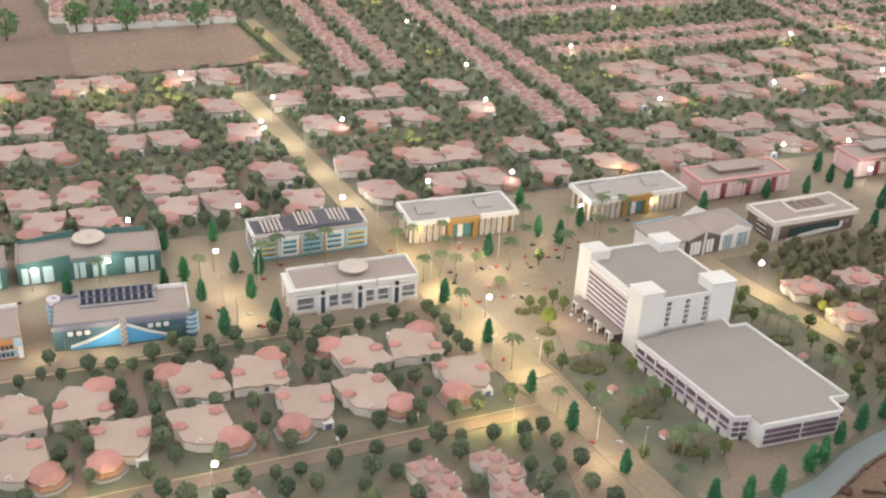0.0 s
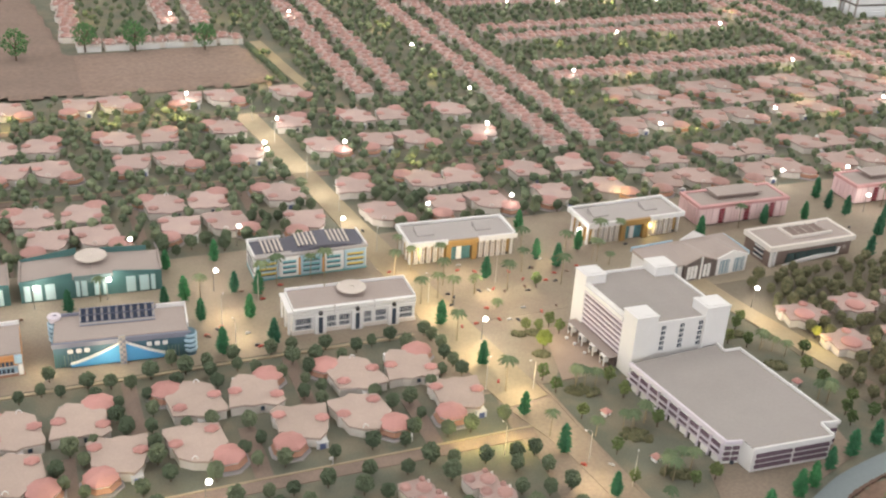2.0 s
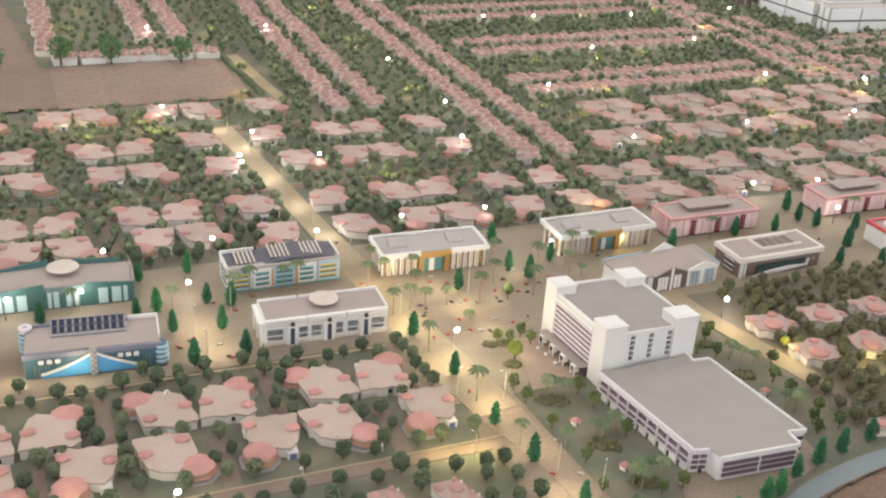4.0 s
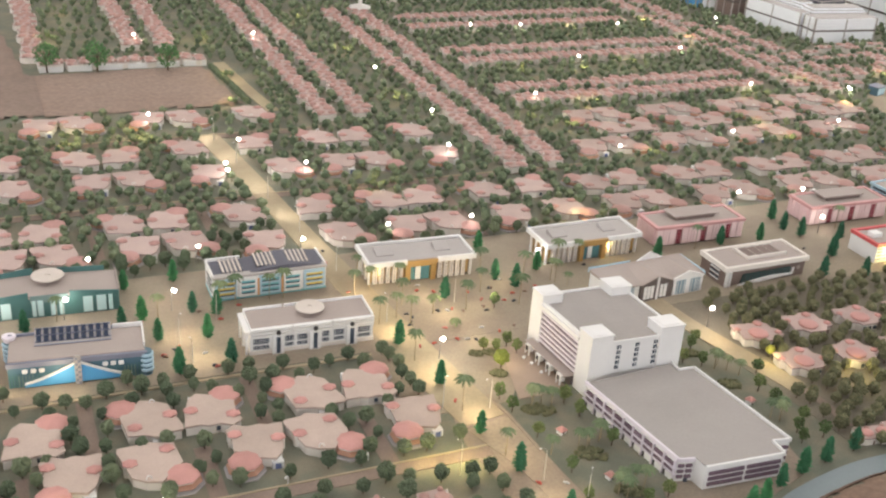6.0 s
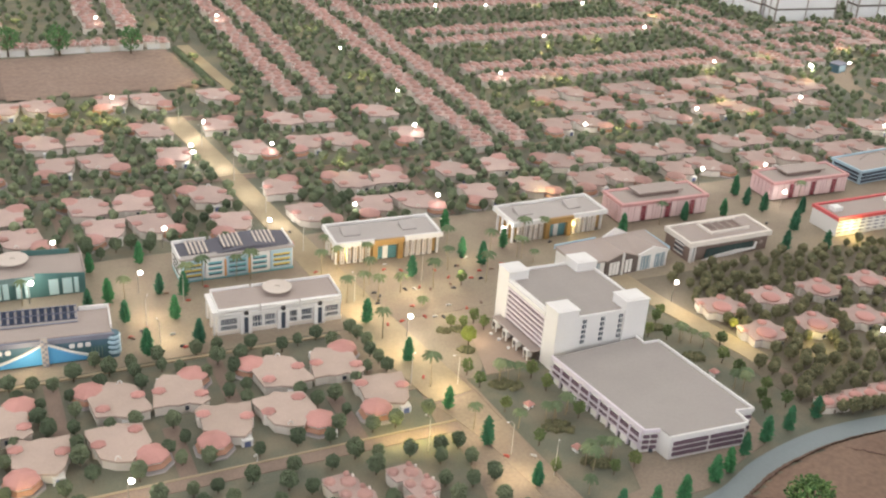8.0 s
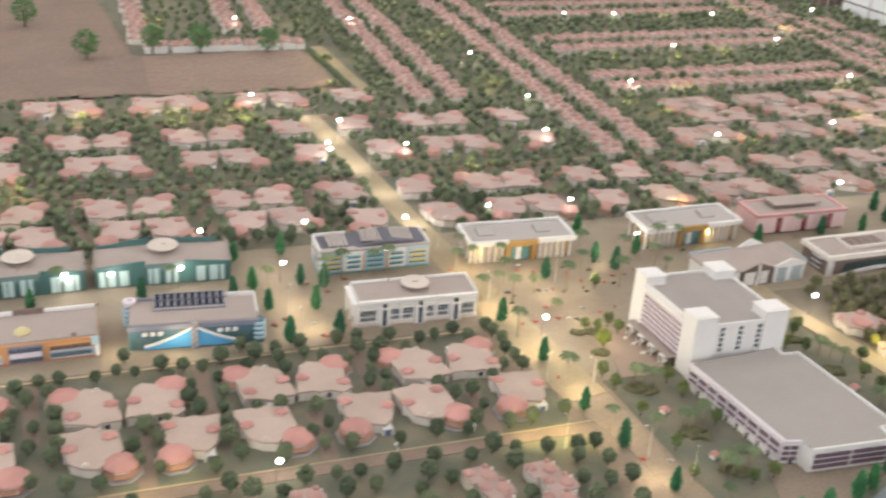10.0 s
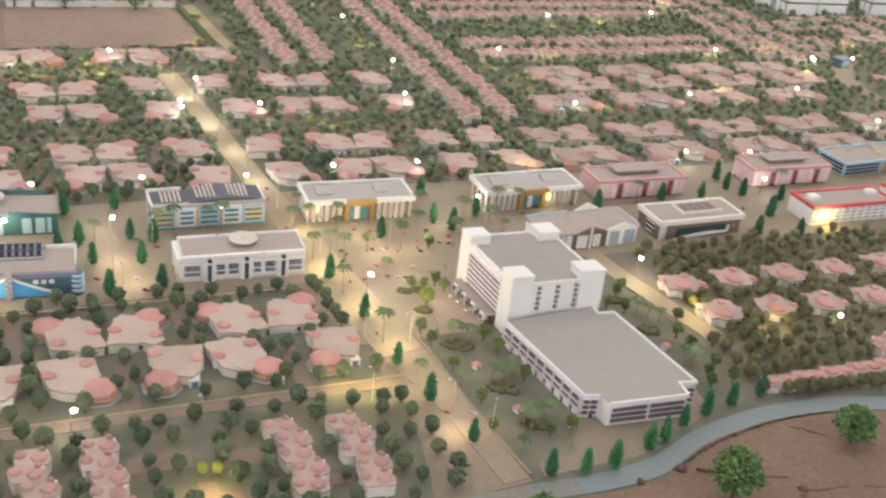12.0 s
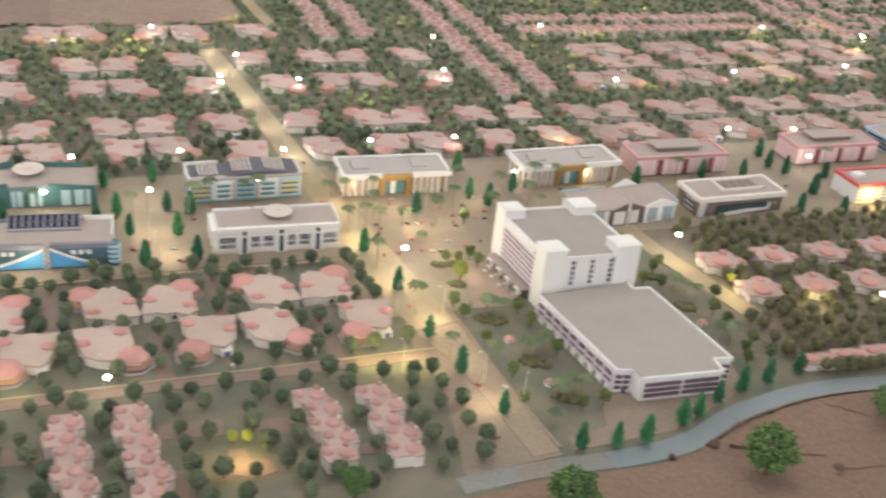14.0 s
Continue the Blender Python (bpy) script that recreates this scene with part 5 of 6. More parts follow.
def orange_block(x0, x1, y):
    b = office(x0, x1, y, "orange office block with blue window bands and small roof dome", 0.0, 0.15)
    L, D, H = x1 - x0 - 0.004, 0.145, 0.056
    h = L / 2
    boxes("wall", M_ORANGE, b, (-h, h, 0.0, D, 0.0, H))
    boxes("base", M_TERRA, b, (-h - 0.003, h + 0.003, -0.006, -0.0003, 0.0, 0.007))
    boxes("roof", M_TAUPE, b, (-h + 0.001, h - 0.001, 0.004, D - 0.002, H, H + 0.005))
    boxes("back_parapet", M_WHITE, b, (-h, -0.03, D - 0.006, D, H, H + 0.016), bevel=0.001)
    boxes("back_parapet", M_BROWN, b, (-0.028, 0.045, D - 0.006, D, H, H + 0.019), bevel=0.001)
    boxes("back_parapet", M_WHITE, b, (0.047, h, D - 0.006, D, H, H + 0.014), bevel=0.001)
    for s in (-1, 1):
        xa, xb = sorted((s * 0.055, s * (h - 0.012)))
        for z, m in ((0.010, M_PALEBLUE), (0.030, M_ORANGE)):
            band = boxes("window_band", m, b, (xa, xb, -0.005, -0.0003, z, z + 0.016), bevel=0.0006)
            each_box("window", M_GLASS, band, [(xa + 0.003 + i * 0.0096, xa + 0.0098 + i * 0.0096, -0.0068, -0.0053, z + 0.0025, z + 0.0138) for i in range(int((xb - xa - 0.003) / 0.0096))])
            boxes("window_sill", M_WHITE, band, (xa + 0.001, xb - 0.001, -0.0078, -0.0053, z + 0.0005, z + 0.002))
        boxes("end_wall", M_PALEBLUE if s < 0 else M_WHITE, b, (min(s * h, s * (h - 0.011)), max(s * h, s * (h - 0.011)), -0.010, -0.0003, 0.006, 0.036), bevel=0.001)
        boxes("end_wall", M_PALEBLUE, b, (min(s * h, s * (h - 0.018)), max(s * h, s * (h - 0.018)), -0.008, -0.0003, 0.038, H + 0.002), bevel=0.001)
        solid("roof_knob", lambda bm: turned(bm, s * 0.115, 0.010, [(0.007, H + 0.005), (0.007, H + 0.009), (0.004, H + 0.012)], n=10), M_BROWN, b)
    c = boxes("centre_bay", M_SLATE, b, (-0.040, 0.040, -0.008, -0.0003, 0.006, 0.052), bevel=0.001)
    for z in (0.010, 0.038):
        each_box("window", M_GLASS, c, [(-0.037 + i * 0.0077, -0.032 + i * 0.0077, -0.0098, -0.0083, z, z + 0.010) for i in range(10)])
    boxes("grid", M_LILAC, c, (-0.037, 0.037, -0.0095, -0.0083, 0.022, 0.036))
    solid("roof_dome", lambda bm: turned(bm, -0.005, 0.05, [(0.020, H + 0.005), (0.020, H + 0.008), (0.014, H + 0.014), (0.006, H + 0.019), (0, H + 0.021)], n=14), M_STRAW, b, "small pale gilded roof dome")


def glass_block():
    b = office(3.045, 3.46, 2.30, "pale blue glazed office block with orange lighting painted on its fronts", 4.0, 0.16)
    L, D, H = 0.40, 0.145, 0.050
    h = L / 2
    boxes("wall", M_PALEBLUE, b, (-h, h, 0.0, D, 0.0, H))
    boxes("roof", M_TAUPE, b, (-h - 0.004, h + 0.004, -0.004, D + 0.004, H, H + 0.003))
    parapet("roof_edge", M_PALEBLUE, b, L, D, H - 0.001, H + 0.008, 0.007, "flrb", 0.006)
    for z in (0.008, 0.022, 0.036):
        boxes("window_band", M_GLASS, b, (-h + 0.004, -0.02, -0.002, -0.0003, z, z + 0.009))
        boxes("window_band", M_GLASS, b, (-h - 0.002, -h - 0.0003, 0.01, D - 0.01, z, z + 0.009))
        # Orange ledges carry the warm lighting of the front as paint.
        boxes("balcony", M_ORANGE, b, (0.0, h - 0.06, -0.012, -0.0003, z, z + 0.006))
    # Straw colour holds the yellow light that falls on this wing.
    boxes("lit_wing", M_STRAW, b, (h - 0.055, h + 0.010, -0.030, -0.0003, 0.0, 0.046), bevel=0.001)
    arc = [(-0.04 + 0.07 * math.cos(a), 0.09, H + 0.005 + 0.022 * math.sin(a)) for a in (math.pi * i / 10 for i in range(11))]
    solid("roof_arc", lambda bm: rod(bm, arc, 0.0018), M_POST, b)
    solid("roof_dome", lambda bm: turned(bm, 0.03, 0.06, [(0.012, H + 0.005), (0.010, H + 0.010), (0.004, H + 0.014)], n=12), M_YELLOW, b)


white_block()
blue_block()
teal_block(-0.163, 0.213, 2.308, -3.0)
teal_block(-0.535, -0.183, 2.312, 1.0)
teal_block(-0.92, -0.57, 2.312, 1.0)
pergola_block()
ochre_block(0.916, 1.264, 2.240, -2.6)
ochre_block(1.504, 1.862, 2.228, 1.2)
pink_block(1.936, 2.290, 2.240)
pink_block(2.592, 2.944, 2.250)
red_block(2.610, 2.975, 1.942)
red_block(3.035, 3.40, 1.955)
court_block()
gable_block()
orange_block(-0.515, -0.166, 1.968)
orange_block(-0.93, -0.58, 1.968)
glass_block()


# ---- hotel and garage ----
def hotel():
    OCC.append((1.20, 1.56, 1.50, 1.83))
    b = thing("hotel", pose(1.260, 1.522, 0, 0, 0, 0.0), "tall white hotel block with corner towers and louvred side", "hotel")
    W, D, H = 0.268, 0.284, 0.146
    boxes("wall", M_WHITE, b, (0.006, W - 0.004, 0.006, D - 0.004, 0.0, H))
    boxes("roof", M_HOTELROOF, b, (0.010, W - 0.008, 0.010, D - 0.008, H, H + 0.003))
    each_box("parapet", M_WHITE, b, [(0.06, W - 0.068, 0.003, 0.0075, H - 0.004, H + 0.005), (0.058, W - 0.066, D - 0.0075, D - 0.002, H - 0.004, H + 0.009), (W - 0.0085, W - 0.002, 0.056, D - 0.052, H - 0.004, H + 0.008), (-0.001, 0.0075, 0.054, D - 0.048, H + 0.0042, H + 0.010)], bevel=0.0008)
    for x, y, w, d in ((0.0, 0.0, 0.058, 0.054), (W - 0.066, 0.0, 0.066, 0.055), (0.0, D - 0.050, 0.056, 0.050), (W - 0.060, D - 0.054, 0.058, 0.054)):
        t = boxes("corner_tower", M_WHITE, b, (x - 0.003, x + w, y - 0.003, y + d, 0.0, H + 0.027), bevel=0.001)
        boxes("tower_cap", M_WHITE, t, (x - 0.0045, x + w + 0.0015, y - 0.0045, y + d + 0.0015, H + 0.0273, H + 0.0305), bevel=0.001)
        boxes("cap_tray", M_WHITE, t, (x + 0.004, x + w - 0.007, y + 0.004, y + d - 0.007, H + 0.0307, H + 0.0320), bevel=0.0006)
    boxes("louvre_wall", M_PURPLE, b, (0.001, 0.0058, 0.050, D - 0.048, 0.030, H - 0.006))
    each_box("louvre", M_LILAC, b, [(-0.0025, 0.0008, 0.0515, D - 0.0515, 0.040 + 0.0145 * i, 0.0460 + 0.0145 * i) for i in range(7)], bevel=0.0005)
    boxes("louvre_head", M_WHITE, b, (-0.007, 0.0095, 0.0512, D - 0.0512, H - 0.007, H + 0.004), bevel=0.001)
    # low porch wing along the louvred side, with four white gatehouses
    boxes("porch_roof", M_TAUPE, b, (-0.030, 0.0005, 0.054, D - 0.030, 0.030, 0.0335), bevel=0.0006)
    boxes("porch_wall", M_DARKBROWN, b, (-0.010, 0.0005, 0.058, D - 0.034, 0.0, 0.0298))
    for i in range(4):
        y = 0.060 + i * 0.052
        c = boxes("gatehouse", M_WHITE, b, (-0.036, -0.0225, y + 0.002, y + 0.022, 0.013, 0.032), bevel=0.0012)
        each_box("gate_post", M_WHITE, c, [(-0.036, -0.0330, y + 0.0025, y + 0.0055, 0.0, 0.0128), (-0.036, -0.0330, y + 0.0185, y + 0.0215, 0.0, 0.0128)])
        boxes("gate_opening", M_DARK, c, (-0.0372, -0.0362, y + 0.007, y + 0.017, 0.015, 0.028))
    for x in (0.084, 0.138, 0.193):
        for k in range(5):
            z = 0.067 + k * 0.0150
            w = boxes("window", M_GLASS, b, (x - 0.0054, x + 0.0054, 0.0042, 0.0062, z, z + 0.0098))
            boxes("glazing_bar", M_WHITE, w, (x - 0.0005, x + 0.0005, 0.0034, 0.0041, z, z + 0.0098))
    # the block is not quite square on plan
    for ob in b.children_recursive:
        for v in ob.data.vertices:
            v.co = (v.co.x - 0.074 * v.co.y, v.co.y - 0.026 * v.co.x, v.co.z)


def garage():
    OCC.append((1.22, 1.62, 1.07, 1.52))
    b = thing("parking_garage", pose(1.262, 1.095, 0, 0, 0, 0.0), "low white parking garage with purple-brown slots and grey roof", "parking garage")
    outline = [(0.064, 0.005), (0.275, -0.007), (0.277, 0.040), (0.325, 0.033), (0.287, 0.375), (0.241, 0.378), (0.243, 0.414), (-0.025, 0.398), (0.019, 0.052), (0.059, 0.043)]
    H = 0.063
    solid("wall", lambda bm: prism(bm, [(x * 0.985 + 0.003, y * 0.985 + 0.003) for x, y in outline], 0.0, H), M_WHITE, b)
    solid("roof", lambda bm: prism(bm, [(x * 0.97 + 0.005, y * 0.985 + 0.003) for x, y in outline], H, H + 0.003), M_HOTELROOF, b)
    def edge(name, i, material, t, z0, z1, a=0.0, c=1.0, out=0.0):
        p, q = Vector(outline[i]), Vector(outline[(i + 1) % len(outline)])
        d = (q - p).normalized()
        n = Vector((d.y, -d.x))
        p, q = p + (q - p) * a, p + (q - p) * c
        return solid(name, lambda bm: prism(bm, [tuple(p + n * out), tuple(q + n * out), tuple(q + n * (out - t)), tuple(p + n * (out - t))][::1], z0, z1), material, b)
    for i in (1, 2, 3, 4, 5):
        edge("parapet", i, M_WHITE, 0.0045, H - 0.002, H + 0.0085, out=0.001)
    edge("parapet", 0, M_WHITE, 0.005, H - 0.002, H + 0.006, out=0.001)
    edge("parapet", 7, M_LILAC, 0.006, H - 0.004, H + 0.007, out=0.003)
    edge("parapet", 8, M_LILAC, 0.005, H - 0.004, H + 0.005, out=0.003)
    for z in (0.012, 0.027, 0.042):
        for a, c in ((0.05, 0.49), (0.53, 0.96)):
            edge("slot", 0, M_PURPLE, 0.004, z, z + 0.0085, a, c, 0.0012)
        for a, c in ((0.08, 0.44), (0.54, 0.92)):
            edge("slot", 8, M_PURPLE, 0.004, z, z + 0.008, a, c, 0.0012)
        edge("slot", 2, M_PURPLE, 0.004, z, z + 0.008, 0.15, 0.9, 0.0012)
    for k in range(9):
        a = 0.03 + k * 0.107
        for z in (0.024, 0.040):
            edge("slot", 7, M_PURPLE, 0.004, z, z + 0.009, a, a + 0.092, 0.0014)
        edge("pier", 7, M_LILAC, 0.006, 0.0, H - 0.004, a + 0.094, a + 0.104, 0.005)
        edge("ground_panel", 7, M_WHITE, 0.003, 0.0, 0.0182, a + 0.022, a + 0.084, 0.0011)
        edge("ground_opening", 7, M_DARK, 0.003, 0.0, 0.0182, a + 0.002, a + 0.0215, 0.0009)
    edge("ledge", 7, M_LILAC, 0.007, 0.0345, 0.0385, out=0.004)
    edge("ledge", 7, M_LILAC, 0.007, 0.0185, 0.0225, out=0.004)
    edge("entrance", 8, M_GLASS, 0.004, 0.0, 0.011, 0.55, 0.75, 0.0016)
    solid("entrance_bay", lambda bm: turned(bm, 0.014, 0.262, [(0.016, 0.0), (0.016, 0.014), (0.012, 0.016)], n=12), M_WHITE, b)


hotel()
garage()


# ---- far white towers ----
def tower(x, y, w, d, tiers, turn, label, faces=M_TOWER):
    OCC.append((x - w / 2 - 0.05, x + w / 2 + 0.05, y - d / 2 - 0.05, y + d / 2 + 0.05))
    b = thing("tower_block", pose(x, y, 0, 0, 0, turn), label, "tower block", "far tower blocks")
    z = 0.0
    for k, (f, hgt) in enumerate(tiers):
        hw, hd = w * f / 2, d * f / 2
        t = boxes("tower_stage", faces, b, (-hw, hw, -hd, hd, z, z + hgt))
        n = max(2, int(hgt / 0.016))
        each_box("sill", faces, t, [(-hw - 0.003, hw + 0.003, -hd - 0.003, hd + 0.003, z + hgt * (i + 0.70) / n, z + hgt * (i + 0.90) / n) for i in range(n)])
        if hgt > 0.1:
            boxes("dark_band", M_DARKBROWN, t, (-hw - 0.0045, hw + 0.0045, -hd - 0.0045, hd + 0.0045, z + hgt * 0.47, z + hgt * 0.53))
            each_box("corner_post", M_GREYROOF, t, [(sx * hw - 0.004, sx * hw + 0.004, sy * hd - 0.004, sy * hd + 0.004, z, z + hgt + 0.003) for sx in (-1, 1) for sy in (-1, 1)])
            boxes("mid_post", M_GREYROOF, t, (-0.003, 0.003, -hd - 0.006, -hd - 0.0031, z, z + hgt))
            boxes("mid_post", M_GREYROOF, t, (-hw - 0.006, -hw - 0.0031, -0.003, 0.003, z, z + hgt))
        boxes("deck", M_GREYROOF, b, (-hw + 0.004, hw - 0.004, -hd + 0.004, hd - 0.004, z + hgt, z + hgt + 0.004))
        z += hgt + 0.004
    return b


tower(4.660, 4.462, 0.425, 0.11, [(1.0, 0.142)], -5.5, "white banded slab block with dark bands")
tower(4.70, 4.585, 0.40, 0.12, [(1.0, 0.141), (0.92, 0.012), (0.85, 0.012)], -5.5, "white terraced block with stepped floors")
tower(4.445, 4.775, 0.075, 0.44, [(1.0, 0.145)], 7.0, "white banded slab block with dark bands")
tower(4.560, 4.83, 0.11, 0.38, [(1.0, 0.145), (0.9, 0.012), (0.8, 0.012)], 7.0, "white terraced block with stepped floors")
tower(4.80, 4.82, 0.20, 0.22, [(1.0, 0.165), (0.8, 0.05)], 5.0, "dark glazed block between white slabs", M_SLATEDARK)
tower(5.28, 4.82, 0.12, 0.42, [(1.0, 0.17), (0.96, 0.10)], 5.0, "white banded slab block with dark bands")
tower(5.20, 4.42, 0.30, 0.10, [(1.0, 0.16), (0.96, 0.03)], -6.0, "white banded slab block with dark bands")
tower(4.365, 5.12, 0.11, 0.14, [(1.0, 0.20)], 5.0, "brown tower block among white ones", M_BROWN)
tower(4.355, 5.37, 0.12, 0.20, [(1.0, 0.20)], 0.0, "white banded tower block beside a blue slab", M_TOWER)
tower(4.265, 5.40, 0.05, 0.16, [(1.0, 0.18)], 0.0, "bright blue slab block", M_SKYBLUE)
mono = thing("monument", pose(1.975, 5.40, 0, 0, 0, -20), "white cross-shaped model monument among dark trees", "monument")
boxes("shaft", M_WHITE, mono, (-0.011, 0.011, -0.011, 0.011, 0.0, 0.115), bevel=0.002)
for side in (-1, 1):
    solid("wing", lambda bm: prism(bm, [(side * 0.0115, -0.012), (side * 0.060, -0.006), (side * 0.060, 0.006), (side * 0.0115, 0.012)][::side], 0.040, [0.066, 0.056, 0.056, 0.066]), M_WHITE, mono)
OCC.append((1.90, 2.05, 5.34, 5.46))
kiosk = thing("pavilion", pose(4.085, 3.515, 0, 0, 0, 18), "small blue-grey glazed pavilion with flat roof", "pavilion")
boxes("wall", M_NAVY, kiosk, (-0.036, 0.036, -0.026, 0.026, 0.0, 0.042))
boxes("roof", M_SLATE, kiosk, (-0.040, 0.040, -0.030, 0.030, 0.042, 0.047), bevel=0.001)
each_box("pane", M_PALEBLUE, kiosk, [(-0.034 + 0.0175 * i, -0.019 + 0.0175 * i, -0.0275, -0.0262, 0.006, 0.037) for i in range(4)])

# ---- lamps ----
def street_lamp(h):
    lamp = thing("street_lamp", pose(0, 0, 0), "thin grey model street lamp, lit white", "street lamp", "street lamps")
    solid("post", lambda bm: beam(bm, (0, 0, 0), (0, 0, h), 0.0014, 0.0009), M_POST, lamp)
    solid("foot", lambda bm: turned(bm, 0, 0, [(0.003, 0.0), (0.003, 0.002), (0.0015, 0.004)], n=6), M_POST, lamp)
    solid("arm", lambda bm: beam(bm, (0, 0, h), (0.010, 0, h + 0.003), 0.0009), M_POST, lamp)
    head = solid("head", lambda bm: turned(bm, 0.008, 0, [(0.003, h + 0.0005), (0.0062, h + 0.003), (0.0068, h + 0.0055), (0.0055, h + 0.009), (0.0022, h + 0.011)], n=12), G_LED, lamp, "glowing white lamp head")
    return lamp


LAMPS_A = [(1.573, 3.159), (2.226, 3.69), (1.668, 3.564), (1.642, 4.208), (1.798, 1.737), (2.842, 3.046), (0.975, 1.796), (1.38, 2.513), (1.086, 2.519), (0.982, 3.103), (0.8, 3.389), (0.521, 3.743), (0.167, 1.357), (0.472, 2.511)]
LAMPS_B = [(2.704, 2.43), (2.598, 2.196), (0.152, 2.506), (2.747, 4.215), (3.398, 4.261), (0.352, 2.25), (0.068, 2.276), (0.667, 2.27), (0.694, 3.096), (0.70, 3.16), (0.79, 2.482), (0.641, 4.936), (1.223, 4.876), (2.44, 4.884), (2.729, 4.846), (3.329, 4.792)]
LAMPS_C = [(4.038, 4.833), (3.376, 3.623), (3.841, 3.446), (3.433, 3.063), (2.437, 2.463), (1.476, 2.216), (2.252, 2.995), (3.54, 2.657), (3.608, 2.467), (3.856, 3.473), (4.091, 3.45), (4.51, 3.574), (2.492, 1.317), (2.201, 1.324), (-0.12, 2.28), (-0.24, 2.30), (-0.423, 1.872)]
lamps = LAMPS_A + LAMPS_B + LAMPS_C
repeat(street_lamp(0.058), [pose(x - 0.008, y, 0) for x, y in lamps])
for x, y in lamps:
    led(x + 0.002, y - 0.004, 0.055, LED_POWER * (0.35 if 2.48 < y < 2.53 else 0.8), LED_WHITE)


def tall_lamp():
    lamp = thing("boulevard_lamp", pose(0, 0, 0), "tall thin model boulevard lamp with curved arm", "street lamp", "boulevard lamps")
    solid("post", lambda bm: beam(bm, (0, 0, 0), (0, 0, 0.084), 0.0012, 0.0007), M_LITPOST, lamp)
    arm = solid("arm", lambda bm: rod(bm, [(0, 0, 0.083), (0.003, 0, 0.088), (0.008, 0, 0.0905), (0.014, 0, 0.090)], 0.0007), M_POST, lamp)
    solid("head", lambda bm: box(bm, 0.0125, 0.0175, -0.0013, 0.0013, 0.0882, 0.0897), M_WHITE, arm)
    return lamp


def bent_lamp():
    lamp = thing("path_lamp", pose(0, 0, 0), "small path lamp bent over at the top, its light painted white", "street lamp", "path lamps")
    # White paint stands for the lamp lighting its own post; nothing emits here.
    solid("post", lambda bm: rod(bm, [(0, 0, 0), (0.0005, 0, 0.014), (-0.001, 0, 0.020), (-0.005, 0, 0.0235), (-0.009, 0, 0.0225)], 0.0016), M_WHITE, lamp)
    solid("head", lambda bm: turned(bm, -0.009, 0, [(0.0012, 0.0185), (0.0026, 0.0195), (0.0022, 0.0222), (0, 0.023)], n=8), M_WHITE, lamp)
    return lamp


repeat(bent_lamp(), [pose(x, y, 0, 0, 0, a) for x, y, a in ((0.446, 1.413, 40), (0.642, 1.439, 60), (-0.157, 1.345, 200))])
TALL = [(1.0, 1.545), (0.995, 1.246), (1.048, 1.141), (0.886, 1.578), (0.822, 1.324), (1.132, 2.076), (0.90, 2.02), (0.86, 2.36), (0.83, 2.66), (0.80, 2.95), (0.77, 3.30), (0.74, 3.55), (0.33, 2.06), (0.45, 2.16), (0.34, 1.93)]
repeat(tall_lamp(), [pose(x, y, 0, 0, 0, 20 + (x * 4000) % 320) for x, y in TALL])
# warm LED pools: along the boulevard, on the square, at the fronts and garden spots that glow
# Point lights without fittings; several on square and forecourt are added to brighten them.
AVENUE = [(0.93, 1.72, 1.6), (0.96, 1.52, 1.3), (0.975, 1.33, 0.6), (0.965, 1.165, 1.1), (0.90, 1.95, 1.5), (0.88, 2.18, 1.0), (0.84, 2.55, 0.8), (0.82, 2.80, 0.7), (0.79, 3.05, 0.8), (0.755, 3.35, 0.9), (0.72, 3.58, 0.9), (1.08, 2.0, 1.1), (1.05, 2.13, 0.9), (1.10, 1.86, 0.65), (1.22, 2.02, 0.6), (1.32, 2.15, 0.5), (1.13, 1.72, 0.5), (1.06, 1.66, 0.4)]
AVENUE += [(0.345, 2.10, 1.2), (0.37, 1.97, 1.0), (0.33, 2.30, 0.3), (-0.12, 1.93, 0.7), (0.02, 1.915, 0.6), (0.14, 1.37, 0.35), (1.775, 1.66, 0.8), (1.83, 1.45, 0.35)]
SPOTS = [(0.845, 1.362, 1.5), (0.76, 1.375, 0.8), (0.41, 1.10, 0.6), (1.738, 2.222, 0.6), (2.665, 1.905, 1.5), (1.842, 1.508, 0.5), (2.03, 1.375, 0.9)]
SPOTS += [(1.19, 2.93, 0.8), (0.423, 3.67, 0.8), (0.90, 3.97, 0.7), (0.211, 3.55, 0.6), (3.10, 3.04, 0.7), (2.41, 3.03, 0.7), (0.95, 2.25, 1.2), (1.79, 2.50, 0.8), (0.97, 4.35, 0.9), (0.46, 3.54, 0.7)]
SPOTS += [(-0.022, 1.420, 0.25), (-0.11, 1.40, 0.4), (-0.49, 2.85, 1.1), (-0.49, 2.70, 0.9), (-0.145, 3.70, 1.0), (0.182, 3.69, 0.8), (-0.37, 3.0, 0.8)]
SPOTS += [(2.502, 3.64, 0.9), (3.317, 3.58, 1.1), (3.089, 3.20, 0.9), (3.028, 4.17, 1.0), (2.725, 4.11, 0.8), (2.383, 4.14, 0.7), (3.60, 4.97, 1.0), (3.078, 4.88, 0.8), (3.66, 4.55, 0.8), (3.78, 3.72, 0.8), (3.744, 3.36, 1.0), (4.33, 3.846, 1.0), (2.111, 3.51, 0.6), (2.224, 3.36, 0.7), (0.272, 5.076, 0.8), (0.956, 4.974, 0.9), (1.634, 4.66, 0.9), (1.605, 3.845, 0.8), (1.579, 5.291, 0.8), (0.358, 5.568, 0.7)]


def clear_spot(x, y):
    """The first free place southwards of x, y."""
    for k in range(14):
        if not taken(x, y - 0.01 * k, 0.018):
            return x, y - 0.01 * k
    return x, y


